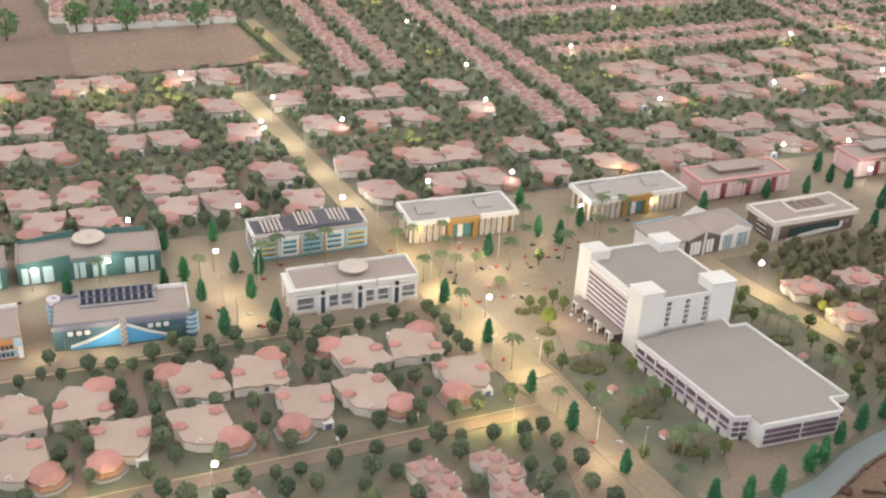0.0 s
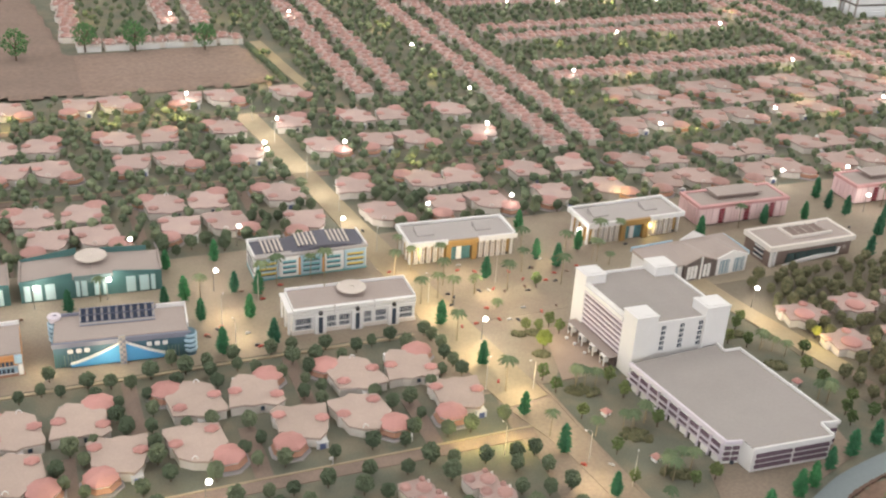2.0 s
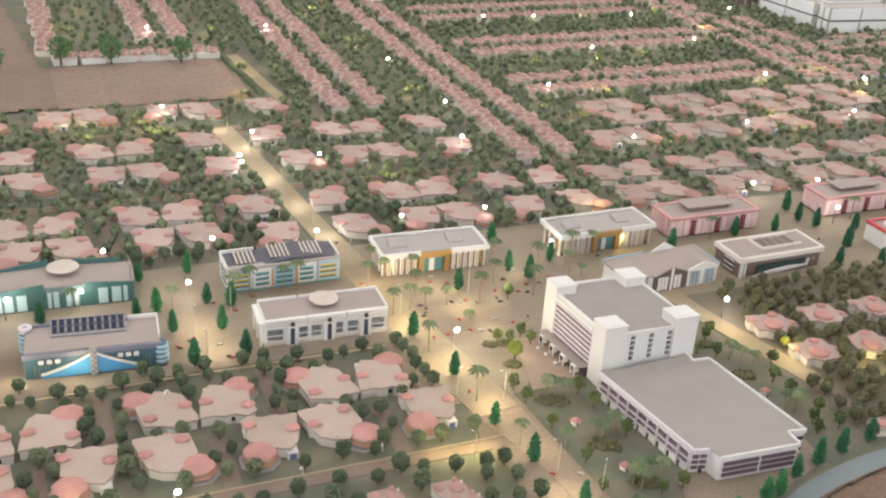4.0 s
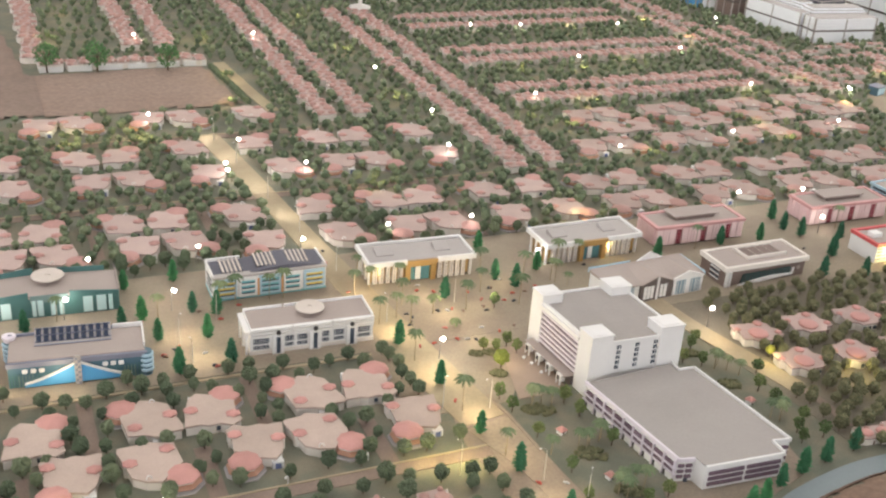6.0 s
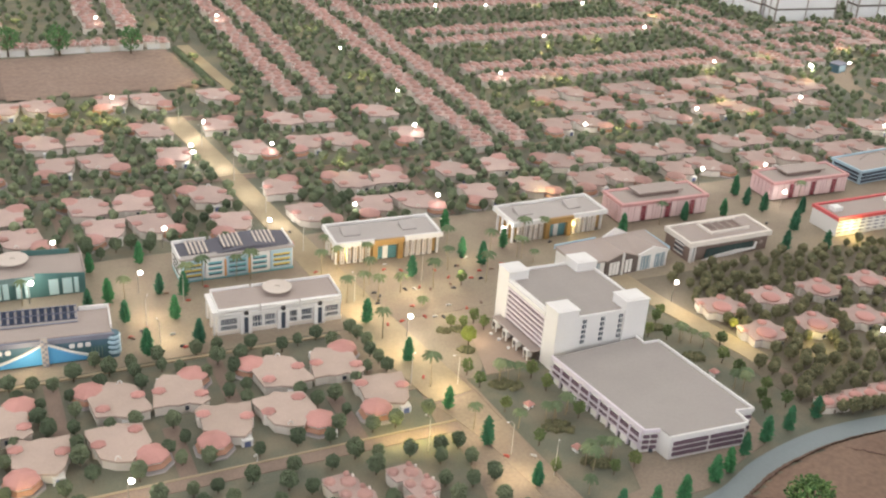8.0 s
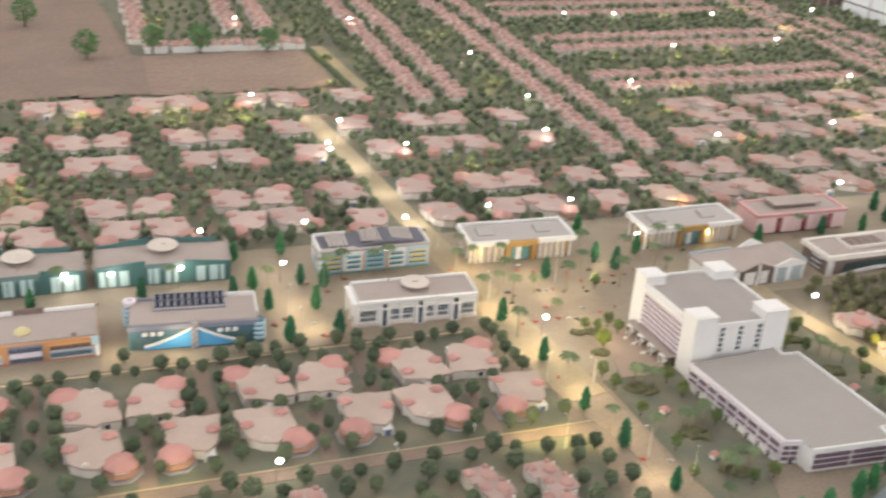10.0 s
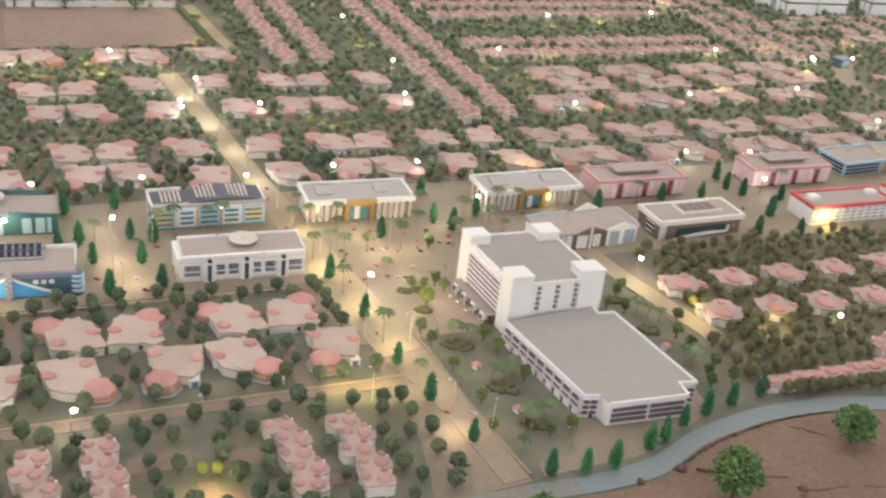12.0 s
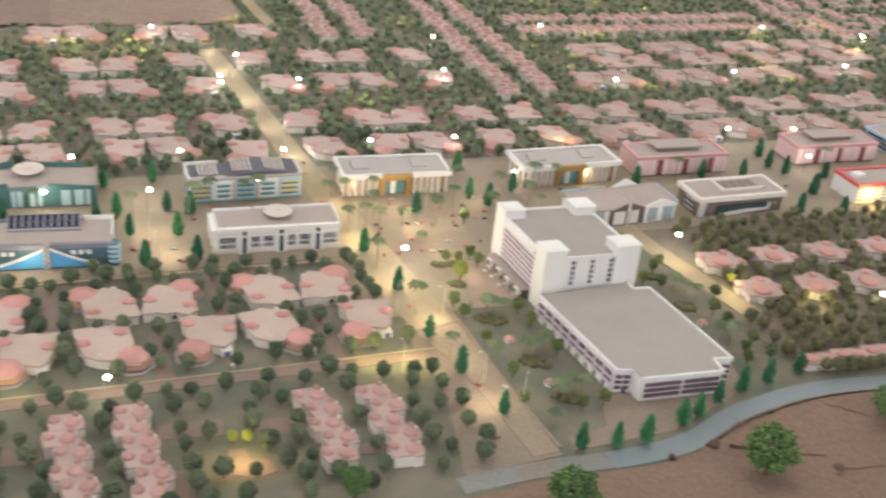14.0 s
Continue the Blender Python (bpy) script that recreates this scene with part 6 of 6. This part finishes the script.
SPOTS = [(*(clear_spot(x, y) if y > 2.5 else (x, y)), p) for x, y, p in SPOTS]
for x, y, p in AVENUE:
    led(x, y, 0.05, LED_POWER * 2.0 * p, LED_WARM if y < 2.5 else LED_WHITE, 0.01)
for x, y, p in SPOTS:
    led(x, y, 0.042 if y < 2.5 else 0.060, LED_POWER * (1.75 if y < 2.5 else 2.0) * p, LED_AMBER, 0.008)

# a small court that glows deep amber between the terraces
structure("pavement_amber_court", M_PATH, lambda bm: prism(bm, [(0.355, 1.045), (0.385, 1.060), (0.420, 1.042), (0.470, 1.050), (0.462, 1.090), (0.425, 1.100), (0.420, 1.135), (0.385, 1.140), (0.380, 1.098), (0.350, 1.085)], 0.0, 0.0014), "small worn sandy court between the terraces")
for x, y in ((0.385, 1.085), (0.425, 1.075)):
    led(x, y, 0.030, LED_POWER * 0.5, LED_DEEP, 0.008)

# ---- trees ----
def clump(bm, c, r, j):
    """A small irregular lump of foliage."""
    pts = bmesh.ops.create_icosphere(bm, subdivisions=1, radius=r)["verts"]
    for v in pts:
        v.co = Vector(c) + v.co * j.uniform(0.72, 1.28)


def round_tree(seed, h=0.045, r=0.0172, n=78, leaf=None, label="small dark olive round-crowned model tree", group="round trees"):
    j = random.Random(seed)
    t = thing("tree", pose(0, 0, 0), label, "tree", group)
    def trunk(bm):
        beam(bm, (0, 0, 0), (0.001, 0, h * 0.5), 0.0016, 0.0011)
        for a in (0.3, 2.4, 4.4):
            beam(bm, (0.001, 0, h * 0.45), (0.4 * r * math.cos(a), 0.4 * r * math.sin(a), h * 0.7), 0.0010, 0.0006, 4)
    solid("trunk", trunk, M_TRUNK, t)
    lean = (j.uniform(0.88, 1.1), j.uniform(0.88, 1.1), j.uniform(1.0, 1.2))
    def crown(bm):
        for i in range(n):
            z = 1 - 2 * (i + 0.5) / n
            a, k = i * 2.399963 + j.uniform(-0.25, 0.25), math.sqrt(1 - z * z)
            d = r * j.uniform(*(0.55, 1.0) if n < 50 else (0.62, 0.86))
            clump(bm, (d * k * math.cos(a) * lean[0], d * k * math.sin(a) * lean[1], h * 0.64 + d * z * lean[2]), r * j.uniform(0.19, 0.30), j)
    solid("crown", crown, leaf or M_LEAF, t)
    return t


def fir(seed, h=0.084, r=0.0185):
    j = random.Random(seed)
    t = thing("conifer", pose(0, 0, 0), "bright green bristly columnar model conifer", "tree", "conifers")
    solid("trunk", lambda bm: beam(bm, (0, 0, 0), (0, 0, h * 0.9), 0.0018, 0.0006), M_TRUNK, t)
    def crown(bm):
        for i in range(340):
            u = j.random() ** 0.85
            z = h * (0.10 + 0.86 * u)
            w = r * min(1.0, 0.75 + 1.2 * u) * (1 - u) ** 0.5 * j.uniform(0.55, 1.22) * (0.90 + 0.14 * math.sin(u * 33)) + 0.002
            a = j.uniform(0, math.tau)
            tip = (w * math.cos(a), w * math.sin(a), z + 0.001)
            beam(bm, (tip[0] * 0.1, tip[1] * 0.1, z - 0.001), tip, 0.0036 * (1.15 - u * 0.5), 0.0010, 4)
    solid("crown", crown, M_FIR, t)
    return t


def palm(seed, h=0.062, spread=1.0):
    j = random.Random(seed)
    t = thing("palm", pose(0, 0, 0), "thin model palm tree with drooping fronds", "tree", "palms")
    solid("trunk", lambda bm: (beam(bm, (0, 0, 0), (0.0015, 0.001, h * 0.5), 0.0019, 0.0014), beam(bm, (0.0015, 0.001, h * 0.5), (0.001, 0, h), 0.0014, 0.0011)), M_PALMTRUNK, t)
    def crown(bm):
        for i in range(24):
            a, tilt = i * 2.4 + j.uniform(-0.2, 0.2), j.uniform(0.0, 0.7)
            d, side = Vector((math.cos(a), math.sin(a), 0)), Vector((-math.sin(a), math.cos(a), 0))
            prev = None
            for s in range(5):
                u = s / 4
                p = Vector((0.001, 0, h)) + d * 0.023 * spread * u + Vector((0, 0, 0.012 * (tilt + 0.3) * u - 0.020 * u * u))
                w = 0.0054 * (1 - u) + 0.0008
                row = [bm.verts.new(p - side * w - Vector((0, 0, w * 0.6))), bm.verts.new(p + Vector((0, 0, 0.0006))), bm.verts.new(p + side * w - Vector((0, 0, w * 0.6)))]
                if prev:
                    for k in (0, 1):
                        bm.faces.new((prev[k], prev[k + 1], row[k + 1], row[k]))
                prev = row
    solid("crown", crown, M_PALM, t)
    return t


def field_tree(seed, h, r, leaf):
    j = random.Random(seed)
    t = thing("broad_tree", pose(0, 0, 0), "large fresh green flocked model tree on bare soil", "tree", "field trees")
    solid("trunk", lambda bm: (beam(bm, (0, 0, -0.004), (0.002, 0, h * 0.4), 0.005, 0.003), *[beam(bm, (0.002, 0, h * 0.35), (0.5 * r * math.cos(a), 0.5 * r * math.sin(a), h * 0.7), 0.003, 0.001, 4) for a in (0.2, 1.5, 2.8, 4.1, 5.3)]), M_TRUNK, t)
    def crown(bm):
        for _ in range(1100 if h < 0.138 else 420):
            d = Vector((j.gauss(0, 1), j.gauss(0, 1), j.gauss(0, 1))).normalized() * j.uniform(0.5, 1.0) ** 0.7
            k = 1.0 - 0.22 * max(0.0, d.z) + 0.13 * math.sin(5.0 * math.atan2(d.y, d.x) + 4.0 * d.z) + 0.08 * math.sin(11.0 * d.x / (0.3 + abs(d.z)))
            clump(bm, (d.x * r * k, d.y * r * k, h * 0.58 + d.z * h * 0.40), r * j.uniform(0.038, 0.080), j)
    solid("crown", crown, leaf, t)
    return t


# conifers by the office belt, the square, the garage and the soil bank
FIRS_A = [(0.235, 2.406), (0.256, 2.213), (0.378, 2.421), (0.396, 2.222), (0.457, 2.188), (0.408, 2.074), (0.281, 2.096), (0.304, 1.915), (0.44, 1.93), (-0.044, 2.231), (0.2, 2.191), (0.89, 1.895), (0.922, 1.681), (0.931, 1.451), (0.956, 1.294), (1.113, 2.105), (1.313, 2.181), (1.351, 2.113), (1.341, 2.37), (1.467, 2.198), (0.995, 1.124)]
FIRS_B = [(1.901, 2.173), (2.172, 2.202), (2.335, 2.197), (2.494, 2.336), (2.504, 2.186), (2.627, 2.129), (2.503, 2.024), (2.362, 1.904), (2.508, 1.872), (2.53, 2.048), (3.31, 2.108), (2.477, 2.247), (-0.33, 2.23), (-0.56, 2.25)]
FIRS_C = [(1.114, 0.972), (1.196, 0.962), (1.265, 0.957), (1.381, 0.998), (1.434, 1.016), (1.511, 1.054), (1.593, 1.078), (1.682, 1.099), (1.782, 1.115)]
firs = FIRS_A + FIRS_B + FIRS_C
for seed in range(3):
    repeat(fir(seed), [pose(x, y, 0, 0, 0, i * 71) @ Matrix.Scale(0.84 + 0.22 * ((i * 37) % 10) / 10, 4) for i, (x, y) in enumerate(firs) if i % 3 == seed])
PALMS_A = [(0.907, 2.304), (0.918, 2.215), (1.009, 2.208), (0.934, 2.034), (0.876, 2.017), (0.961, 1.993), (0.901, 1.807), (1.147, 2.024), (1.276, 2.211), (1.314, 2.012), (1.48, 2.128), (1.487, 2.111), (1.234, 2.114), (0.299, 2.2), (0.86, 2.19), (0.975, 2.10), (1.40, 2.16), (0.52, 2.235), (0.47, 2.20), (0.93, 1.556), (0.953, 1.358)]
PALMS_B = [(0.04, 2.27), (0.62, 2.24), (1.62, 2.21), (2.07, 2.20), (2.68, 2.21), (-0.26, 2.29), (0.66, 2.235), (1.54, 2.20)]
PALMS_C = [(1.515, 2.084), (1.046, 2.031), (1.107, 1.523), (1.129, 1.516), (1.154, 1.508), (1.118, 1.54), (1.058, 1.329), (1.151, 1.323), (1.138, 1.338), (1.165, 1.335), (1.207, 1.351), (1.195, 1.34), (1.145, 1.132), (1.205, 1.154), (1.135, 1.15), (1.155, 1.165), (1.19, 1.17), (1.09, 1.06), (1.718, 1.489), (1.688, 1.546), (1.70, 1.52), (1.672, 1.535), (1.685, 1.274), (1.70, 1.29), (1.672, 1.295)]
tall, palms = PALMS_A + PALMS_B, PALMS_C
for seed in (7, 8):
    repeat(palm(seed, 0.100, 1.15), [pose(x, y, 0, 0, 0, i * 67) @ Matrix.Scale(0.75 + 0.3 * ((i * 31) % 10) / 10, 4) for i, (x, y) in enumerate(tall) if i % 2 == seed % 2])
for seed in range(3):
    repeat(palm(seed), [pose(x, y, 0, 0, 0, i * 53) @ Matrix.Scale(0.72 + 0.3 * ((i * 29) % 10) / 10, 4) for i, (x, y) in enumerate(palms) if i % 3 == seed])
BIG = [(1.465, 0.795, 0.135, 0.056), (1.872, 0.885, 0.112, 0.050), (1.007, 0.800, 0.10, 0.05), (0.60, 0.935, 0.075, 0.030), (0.205, 4.563, 0.14, 0.055), (0.419, 4.526, 0.145, 0.062), (0.725, 4.473, 0.14, 0.055), (-0.09, 4.47, 0.15, 0.06), (-0.63, 4.40, 0.15, 0.06), (-0.35, 5.05, 0.16, 0.065)]
for i, (x, y, h, r) in enumerate(BIG):
    field_tree(40 + i, h, r, M_FIELDLEAF if y < 2 else M_FIELDLEAFDARK).matrix_basis = pose(x, y, 0.008, 0, 0, i * 40)

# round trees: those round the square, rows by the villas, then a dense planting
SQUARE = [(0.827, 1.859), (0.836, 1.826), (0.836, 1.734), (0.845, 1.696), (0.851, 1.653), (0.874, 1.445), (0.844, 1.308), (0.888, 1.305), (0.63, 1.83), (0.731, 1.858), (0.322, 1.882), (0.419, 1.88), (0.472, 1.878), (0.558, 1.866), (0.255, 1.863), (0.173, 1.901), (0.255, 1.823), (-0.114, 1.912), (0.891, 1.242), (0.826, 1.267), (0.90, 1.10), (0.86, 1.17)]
GARDEN = [(1.099, 1.80), (1.171, 1.804), (1.182, 1.763), (1.13, 1.785), (1.04, 1.575), (1.047, 1.515), (1.059, 1.40), (1.193, 1.512), (1.201, 1.447), (1.072, 1.253), (1.056, 1.148), (1.217, 1.317), (1.238, 1.106), (1.18, 1.10), (1.234, 2.015), (1.646, 1.558), (1.606, 1.589), (1.721, 1.408), (1.769, 1.48), (1.742, 1.256), (1.679, 1.181), (1.746, 1.182), (1.669, 1.644), (1.70, 1.67), (1.72, 1.34), (1.695, 1.22)]
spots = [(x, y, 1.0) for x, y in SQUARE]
g = random.Random(11)
cells = {}


def try_spot(x, y, gap, pad=0.012):
    if taken(x, y, pad):
        return False
    c = (int(x / 0.05), int(y / 0.05))
    for i in (-2, -1, 0, 1, 2):
        for k in (-2, -1, 0, 1, 2):
            for px, py in cells.get((c[0] + i, c[1] + k), ()):
                if (px - x) ** 2 + (py - y) ** 2 < gap * gap:
                    return False
    cells.setdefault(c, []).append((x, y))
    return True


for x, y, _ in spots + SPOTS + AVENUE + [(x, y, 1.0) for x, y in GARDEN]:
    cells.setdefault((int(x / 0.05), int(y / 0.05)), []).append((x, y))


def planting(x0, x1, y0, y1, tries, gap, pad=0.010, size=1.0):
    for _ in range(tries):
        x, y = g.uniform(x0, x1), g.uniform(y0, y1)
        if try_spot(x, y, gap, pad):
            spots.append((x, y, size * g.uniform(0.75, 1.15)))


planting(-1.2, 0.86, 1.42, 1.86, 1800, 0.046, 0.002, 1.05)
planting(-0.8, 0.90, 0.95, 1.36, 900, 0.050, 0.002, 1.08)
planting(0.80, 0.93, 1.0, 1.36, 60, 0.045)
planting(1.66, 1.82, 1.12, 1.28, 40, 0.055)
planting(1.83, 2.0, 1.70, 1.88, 160, 0.050, 0.004)
for k in range(24):
    spots.append((1.865 + 0.031 * k + g.uniform(-0.004, 0.004), 1.108 - k * 0.0036 + g.uniform(-0.004, 0.004), g.uniform(0.88, 1.08)))
planting(1.80, 3.6, 1.18, 1.42, 2600, 0.039, 0.0, 1.0)
planting(1.84, 3.6, 1.42, 1.80, 4000, 0.040, 0.0)
planting(1.95, 3.6, 1.80, 1.885, 500, 0.038, 0.0)
spots += GAPS
for x, y, p in SPOTS:
    if y > 2.5:
        spots += [(x + dx, y + dy, 0.85) for dx, dy in ((0.004, 0.021), (0.022, 0.004))]
planting(-2.6, 2.1, 2.47, 3.62, 9000, 0.037, 0.001, 1.05)
planting(2.1, 5.4, 2.47, 3.62, 6000, 0.043, 0.001)
planting(0.95, 5.6, 3.55, 6.2, 18000, 0.041, 0.0, 1.08)
planting(0.14, 1.3, 4.68, 6.6, 2600, 0.05, 0.002)
planting(-2.6, 1.2, 3.62, 3.93, 900, 0.046, 0.004)
order = sorted(spots, key=lambda s: (s[0] - 0.8) ** 2 + (s[1] - 1.5) ** 2)
east = [s for s in order if s[0] > 1.78 and s[1] < 1.9]
order = [s for s in order if not (s[0] > 1.78 and s[1] < 1.9)]
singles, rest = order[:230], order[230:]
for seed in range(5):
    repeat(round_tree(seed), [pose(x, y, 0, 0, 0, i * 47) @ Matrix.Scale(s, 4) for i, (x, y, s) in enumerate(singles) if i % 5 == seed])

for seed in range(4):
    repeat(round_tree(50 + seed, 0.050, 0.0150, 44, M_LEAFGARDEN, "olive-green round model tree on a dark trunk in the hotel garden", "garden trees"), [pose(x, y, 0, 0, 0, i * 59) @ Matrix.Scale(0.9 + 0.2 * ((i * 37) % 10) / 10, 4) for i, (x, y) in enumerate(GARDEN) if i % 4 == seed])
# Trees next to LEDs: their yellow glow comes from the leaf colour.
for x, y, size in ((1.107, 1.705, 1.25), (1.862, 1.542, 0.8), (0.428, 1.150, 0.75), (0.398, 1.158, 0.7)):
    round_tree(60, 0.050, 0.0175, 84, M_LEAFGLOW, "bushy model tree with yellow lamp glow painted into its leaves", "bright trees").matrix_basis = pose(x, y, 0, 0, 0, 80 * x) @ Matrix.Scale(size, 4)
palm(9, 0.030, 0.8).matrix_basis = pose(1.075, 1.938, 0)


def grove(name, trees, label, leaf):
    """Many far trees in one mesh: a short trunk and a few irregular lumps each."""
    base = bmesh.new()
    bmesh.ops.create_icosphere(base, subdivisions=1, radius=1.0)
    iv = np.array([v.co[:] for v in base.verts])
    fi = np.array([[v.index for v in f.verts] for f in base.faces])
    base.free()
    rs = np.random.RandomState(3)
    verts, faces, n = [], [], 0
    stub = np.array([(-1, -1, 0), (1, -1, 0), (0, 1.2, 0), (0, 0, 1)], float)
    for x, y, s in trees:
        h, r = 0.038 * s * rs.uniform(0.85, 1.2), 0.0185 * s
        verts.append(stub * (0.0015, 0.0015, h * 0.6) + (x, y, 0))
        faces.append(np.array([(0, 1, 3), (1, 2, 3), (2, 0, 3)]) + n)
        n += 4
        verts.append(iv * rs.uniform(0.85, 1.1, (len(iv), 1)) * (r * 0.85, r * 0.85, r * 0.9) + (x, y, h * 0.66))
        faces.append(fi + n)
        n += len(iv)
        for _ in range(7):
            d = rs.normal(size=3)
            d *= rs.uniform(0.5, 0.75) / np.linalg.norm(d)
            verts.append(iv * rs.uniform(0.75, 1.25, (len(iv), 1)) * r * rs.uniform(0.28, 0.46) + (x + d[0] * r, y + d[1] * r, h * 0.66 + d[2] * r * 0.9))
            faces.append(fi + n)
            n += len(iv)
    me = bpy.data.meshes.new(name)
    me.from_pydata(np.concatenate(verts).tolist(), [], np.concatenate(faces).tolist())
    me.materials.append(leaf)
    return tagged(new(name, me), label, "trees", kind="stuff")


grove("far_trees", rest, "dense planting of small olive model trees, lightened in colour for haze", M_LEAFFAR)
for seed in range(3):
    repeat(round_tree(20 + seed, leaf=M_LEAFOLIVE, label="brown-olive round model tree among the east villas", group="east grove trees"), [pose(x, y, 0, 0, 0, i * 47) @ Matrix.Scale(s, 4) for i, (x, y, s) in enumerate(east[:120]) if i % 3 == seed])
grove("east_grove", east[120:], "grove of brown-olive round model trees", M_LEAFOLIVE)

# low garden shrubs in the hotel garden
for x, y, r in ((1.119, 1.498, 0.040), (1.095, 1.505, 0.022), (1.15, 1.30, 0.042), (1.167, 1.15, 0.036), (1.089, 1.682, 0.022), (1.074, 1.79, 0.018), (1.115, 1.785, 0.022), (1.666, 1.456, 0.030), (1.655, 1.62, 0.022)):
    j = random.Random(int(x * 1000))
    sh = solid("shrub_bed", lambda bm: [clump(bm, (r * 0.95 * d * math.cos(a), r * 0.55 * d * math.sin(a), 0.004), j.uniform(0.0045, 0.0085), j) for d, a in [(math.sqrt(j.random()), j.uniform(0, math.tau)) for _ in range(60)]], M_LEAFOLIVE)
    sh.matrix_world = pose(x, y, 0, 0, 0, -30)
    tagged(sh, "low dark olive shrub bed on turf", "shrubs", "shrub beds")


# ---- small buildings, cars ----
for x, y in ((1.124, 1.398), (1.148, 1.207), (1.664, 1.368)):
    k = thing("garden_kiosk", pose(x, y, 0, 0, 0, 15), "tiny white garden kiosk with red roof", "kiosk", "garden kiosks")
    each_box("wall", M_WHITE, k, [(-0.009, -0.003, -0.008, 0.008, 0.0, 0.010), (0.004, 0.009, -0.008, 0.008, 0.0, 0.010)])
    boxes("doorway", M_DARK, k, (-0.0028, 0.0038, -0.006, 0.007, 0.0, 0.0098))
    solid("roof", lambda bm: turned(bm, 0, 0, [(0.0155, 0.0101), (0.0150, 0.0120), (0.0055, 0.0180), (0, 0.0185)], n=4, phase=math.pi / 4), M_DOME, k)
for x, y in ((1.190, 1.733), (1.197, 1.700), (1.201, 1.652)):
    bowl = solid("planter", lambda bm: turned(bm, 0, 0, [(0.003, 0.0), (0.0062, 0.003), (0.0068, 0.0075), (0.0045, 0.010), (0, 0.0105)], n=10), M_WHITE)
    bowl.matrix_world = pose(x, y, 0.0022) @ Matrix.Scale(0.75, 4)
    tagged(bowl, "round white planter before the hotel porch", "planter", "porch planters")


def car(paint):
    c = thing("car", pose(0, 0, 0), "tiny %s model car parked on the sandy paving" % paint.name.split("_")[0], "car", "parked cars")
    solid("body", lambda bm: prism(bm, [(-0.010, -0.0045), (0.010, -0.0045), (0.0115, -0.003), (0.0115, 0.003), (0.010, 0.0045), (-0.010, 0.0045), (-0.011, 0.003), (-0.011, -0.003)], 0.0012, 0.0048), paint, c, bevel=0.0006)
    solid("cabin", lambda bm: slab_xz(bm, [(-0.008, 0.0049), (0.005, 0.0049), (0.002, 0.0082), (-0.006, 0.0082)], -0.0038, 0.0038), paint, c)
    boxes("windscreen", M_GLASS, c, (0.0030, 0.0042, -0.0030, 0.0030, 0.0056, 0.0068))
    for sx in (-0.0065, 0.0065):
        for sy in (-0.0045, 0.0045):
            solid("wheel", lambda bm: beam(bm, (sx, sy - 0.0008, 0.0019), (sx, sy + 0.0008, 0.0019), 0.0019, n=8), M_TYRE, c)
    return c


cg = random.Random(23)
park = [(cg.uniform(0.93, 1.42), cg.uniform(1.84, 2.19), cg.uniform(0, 360)) for _ in range(44)]
park += [(cg.uniform(-0.35, 2.6), cg.uniform(2.12, 2.24), cg.choice((0, 180)) + cg.uniform(-20, 20)) for _ in range(16)]
park += [(cg.uniform(0.26, 0.44), cg.uniform(1.92, 2.05), cg.uniform(0, 360)) for _ in range(7)]
park += [(0.98, 1.24, 120), (1.04, 1.22, 130), (0.93, 1.60, 60), (0.95, 1.05, 20), (0.86, 2.50, 95), (0.845, 2.42, 275), (2.45, 2.10, 30), (2.40, 2.06, 10)]
park = [p for p in park if not any(a < p[0] < b and c < p[1] < d for a, b, c, d in OCC if d - c < 0.25 and b - a > 0.3 and b - a < 0.6)]
for k, paint in enumerate(CAR_PAINT):
    repeat(car(paint), [pose(x, y, 0.0016, 0, 0, a) @ Matrix.Scale(0.66, 4) for i, (x, y, a) in enumerate(park) if (0, 1, 0, 2, 0, 3, 1)[i % 7] == k])
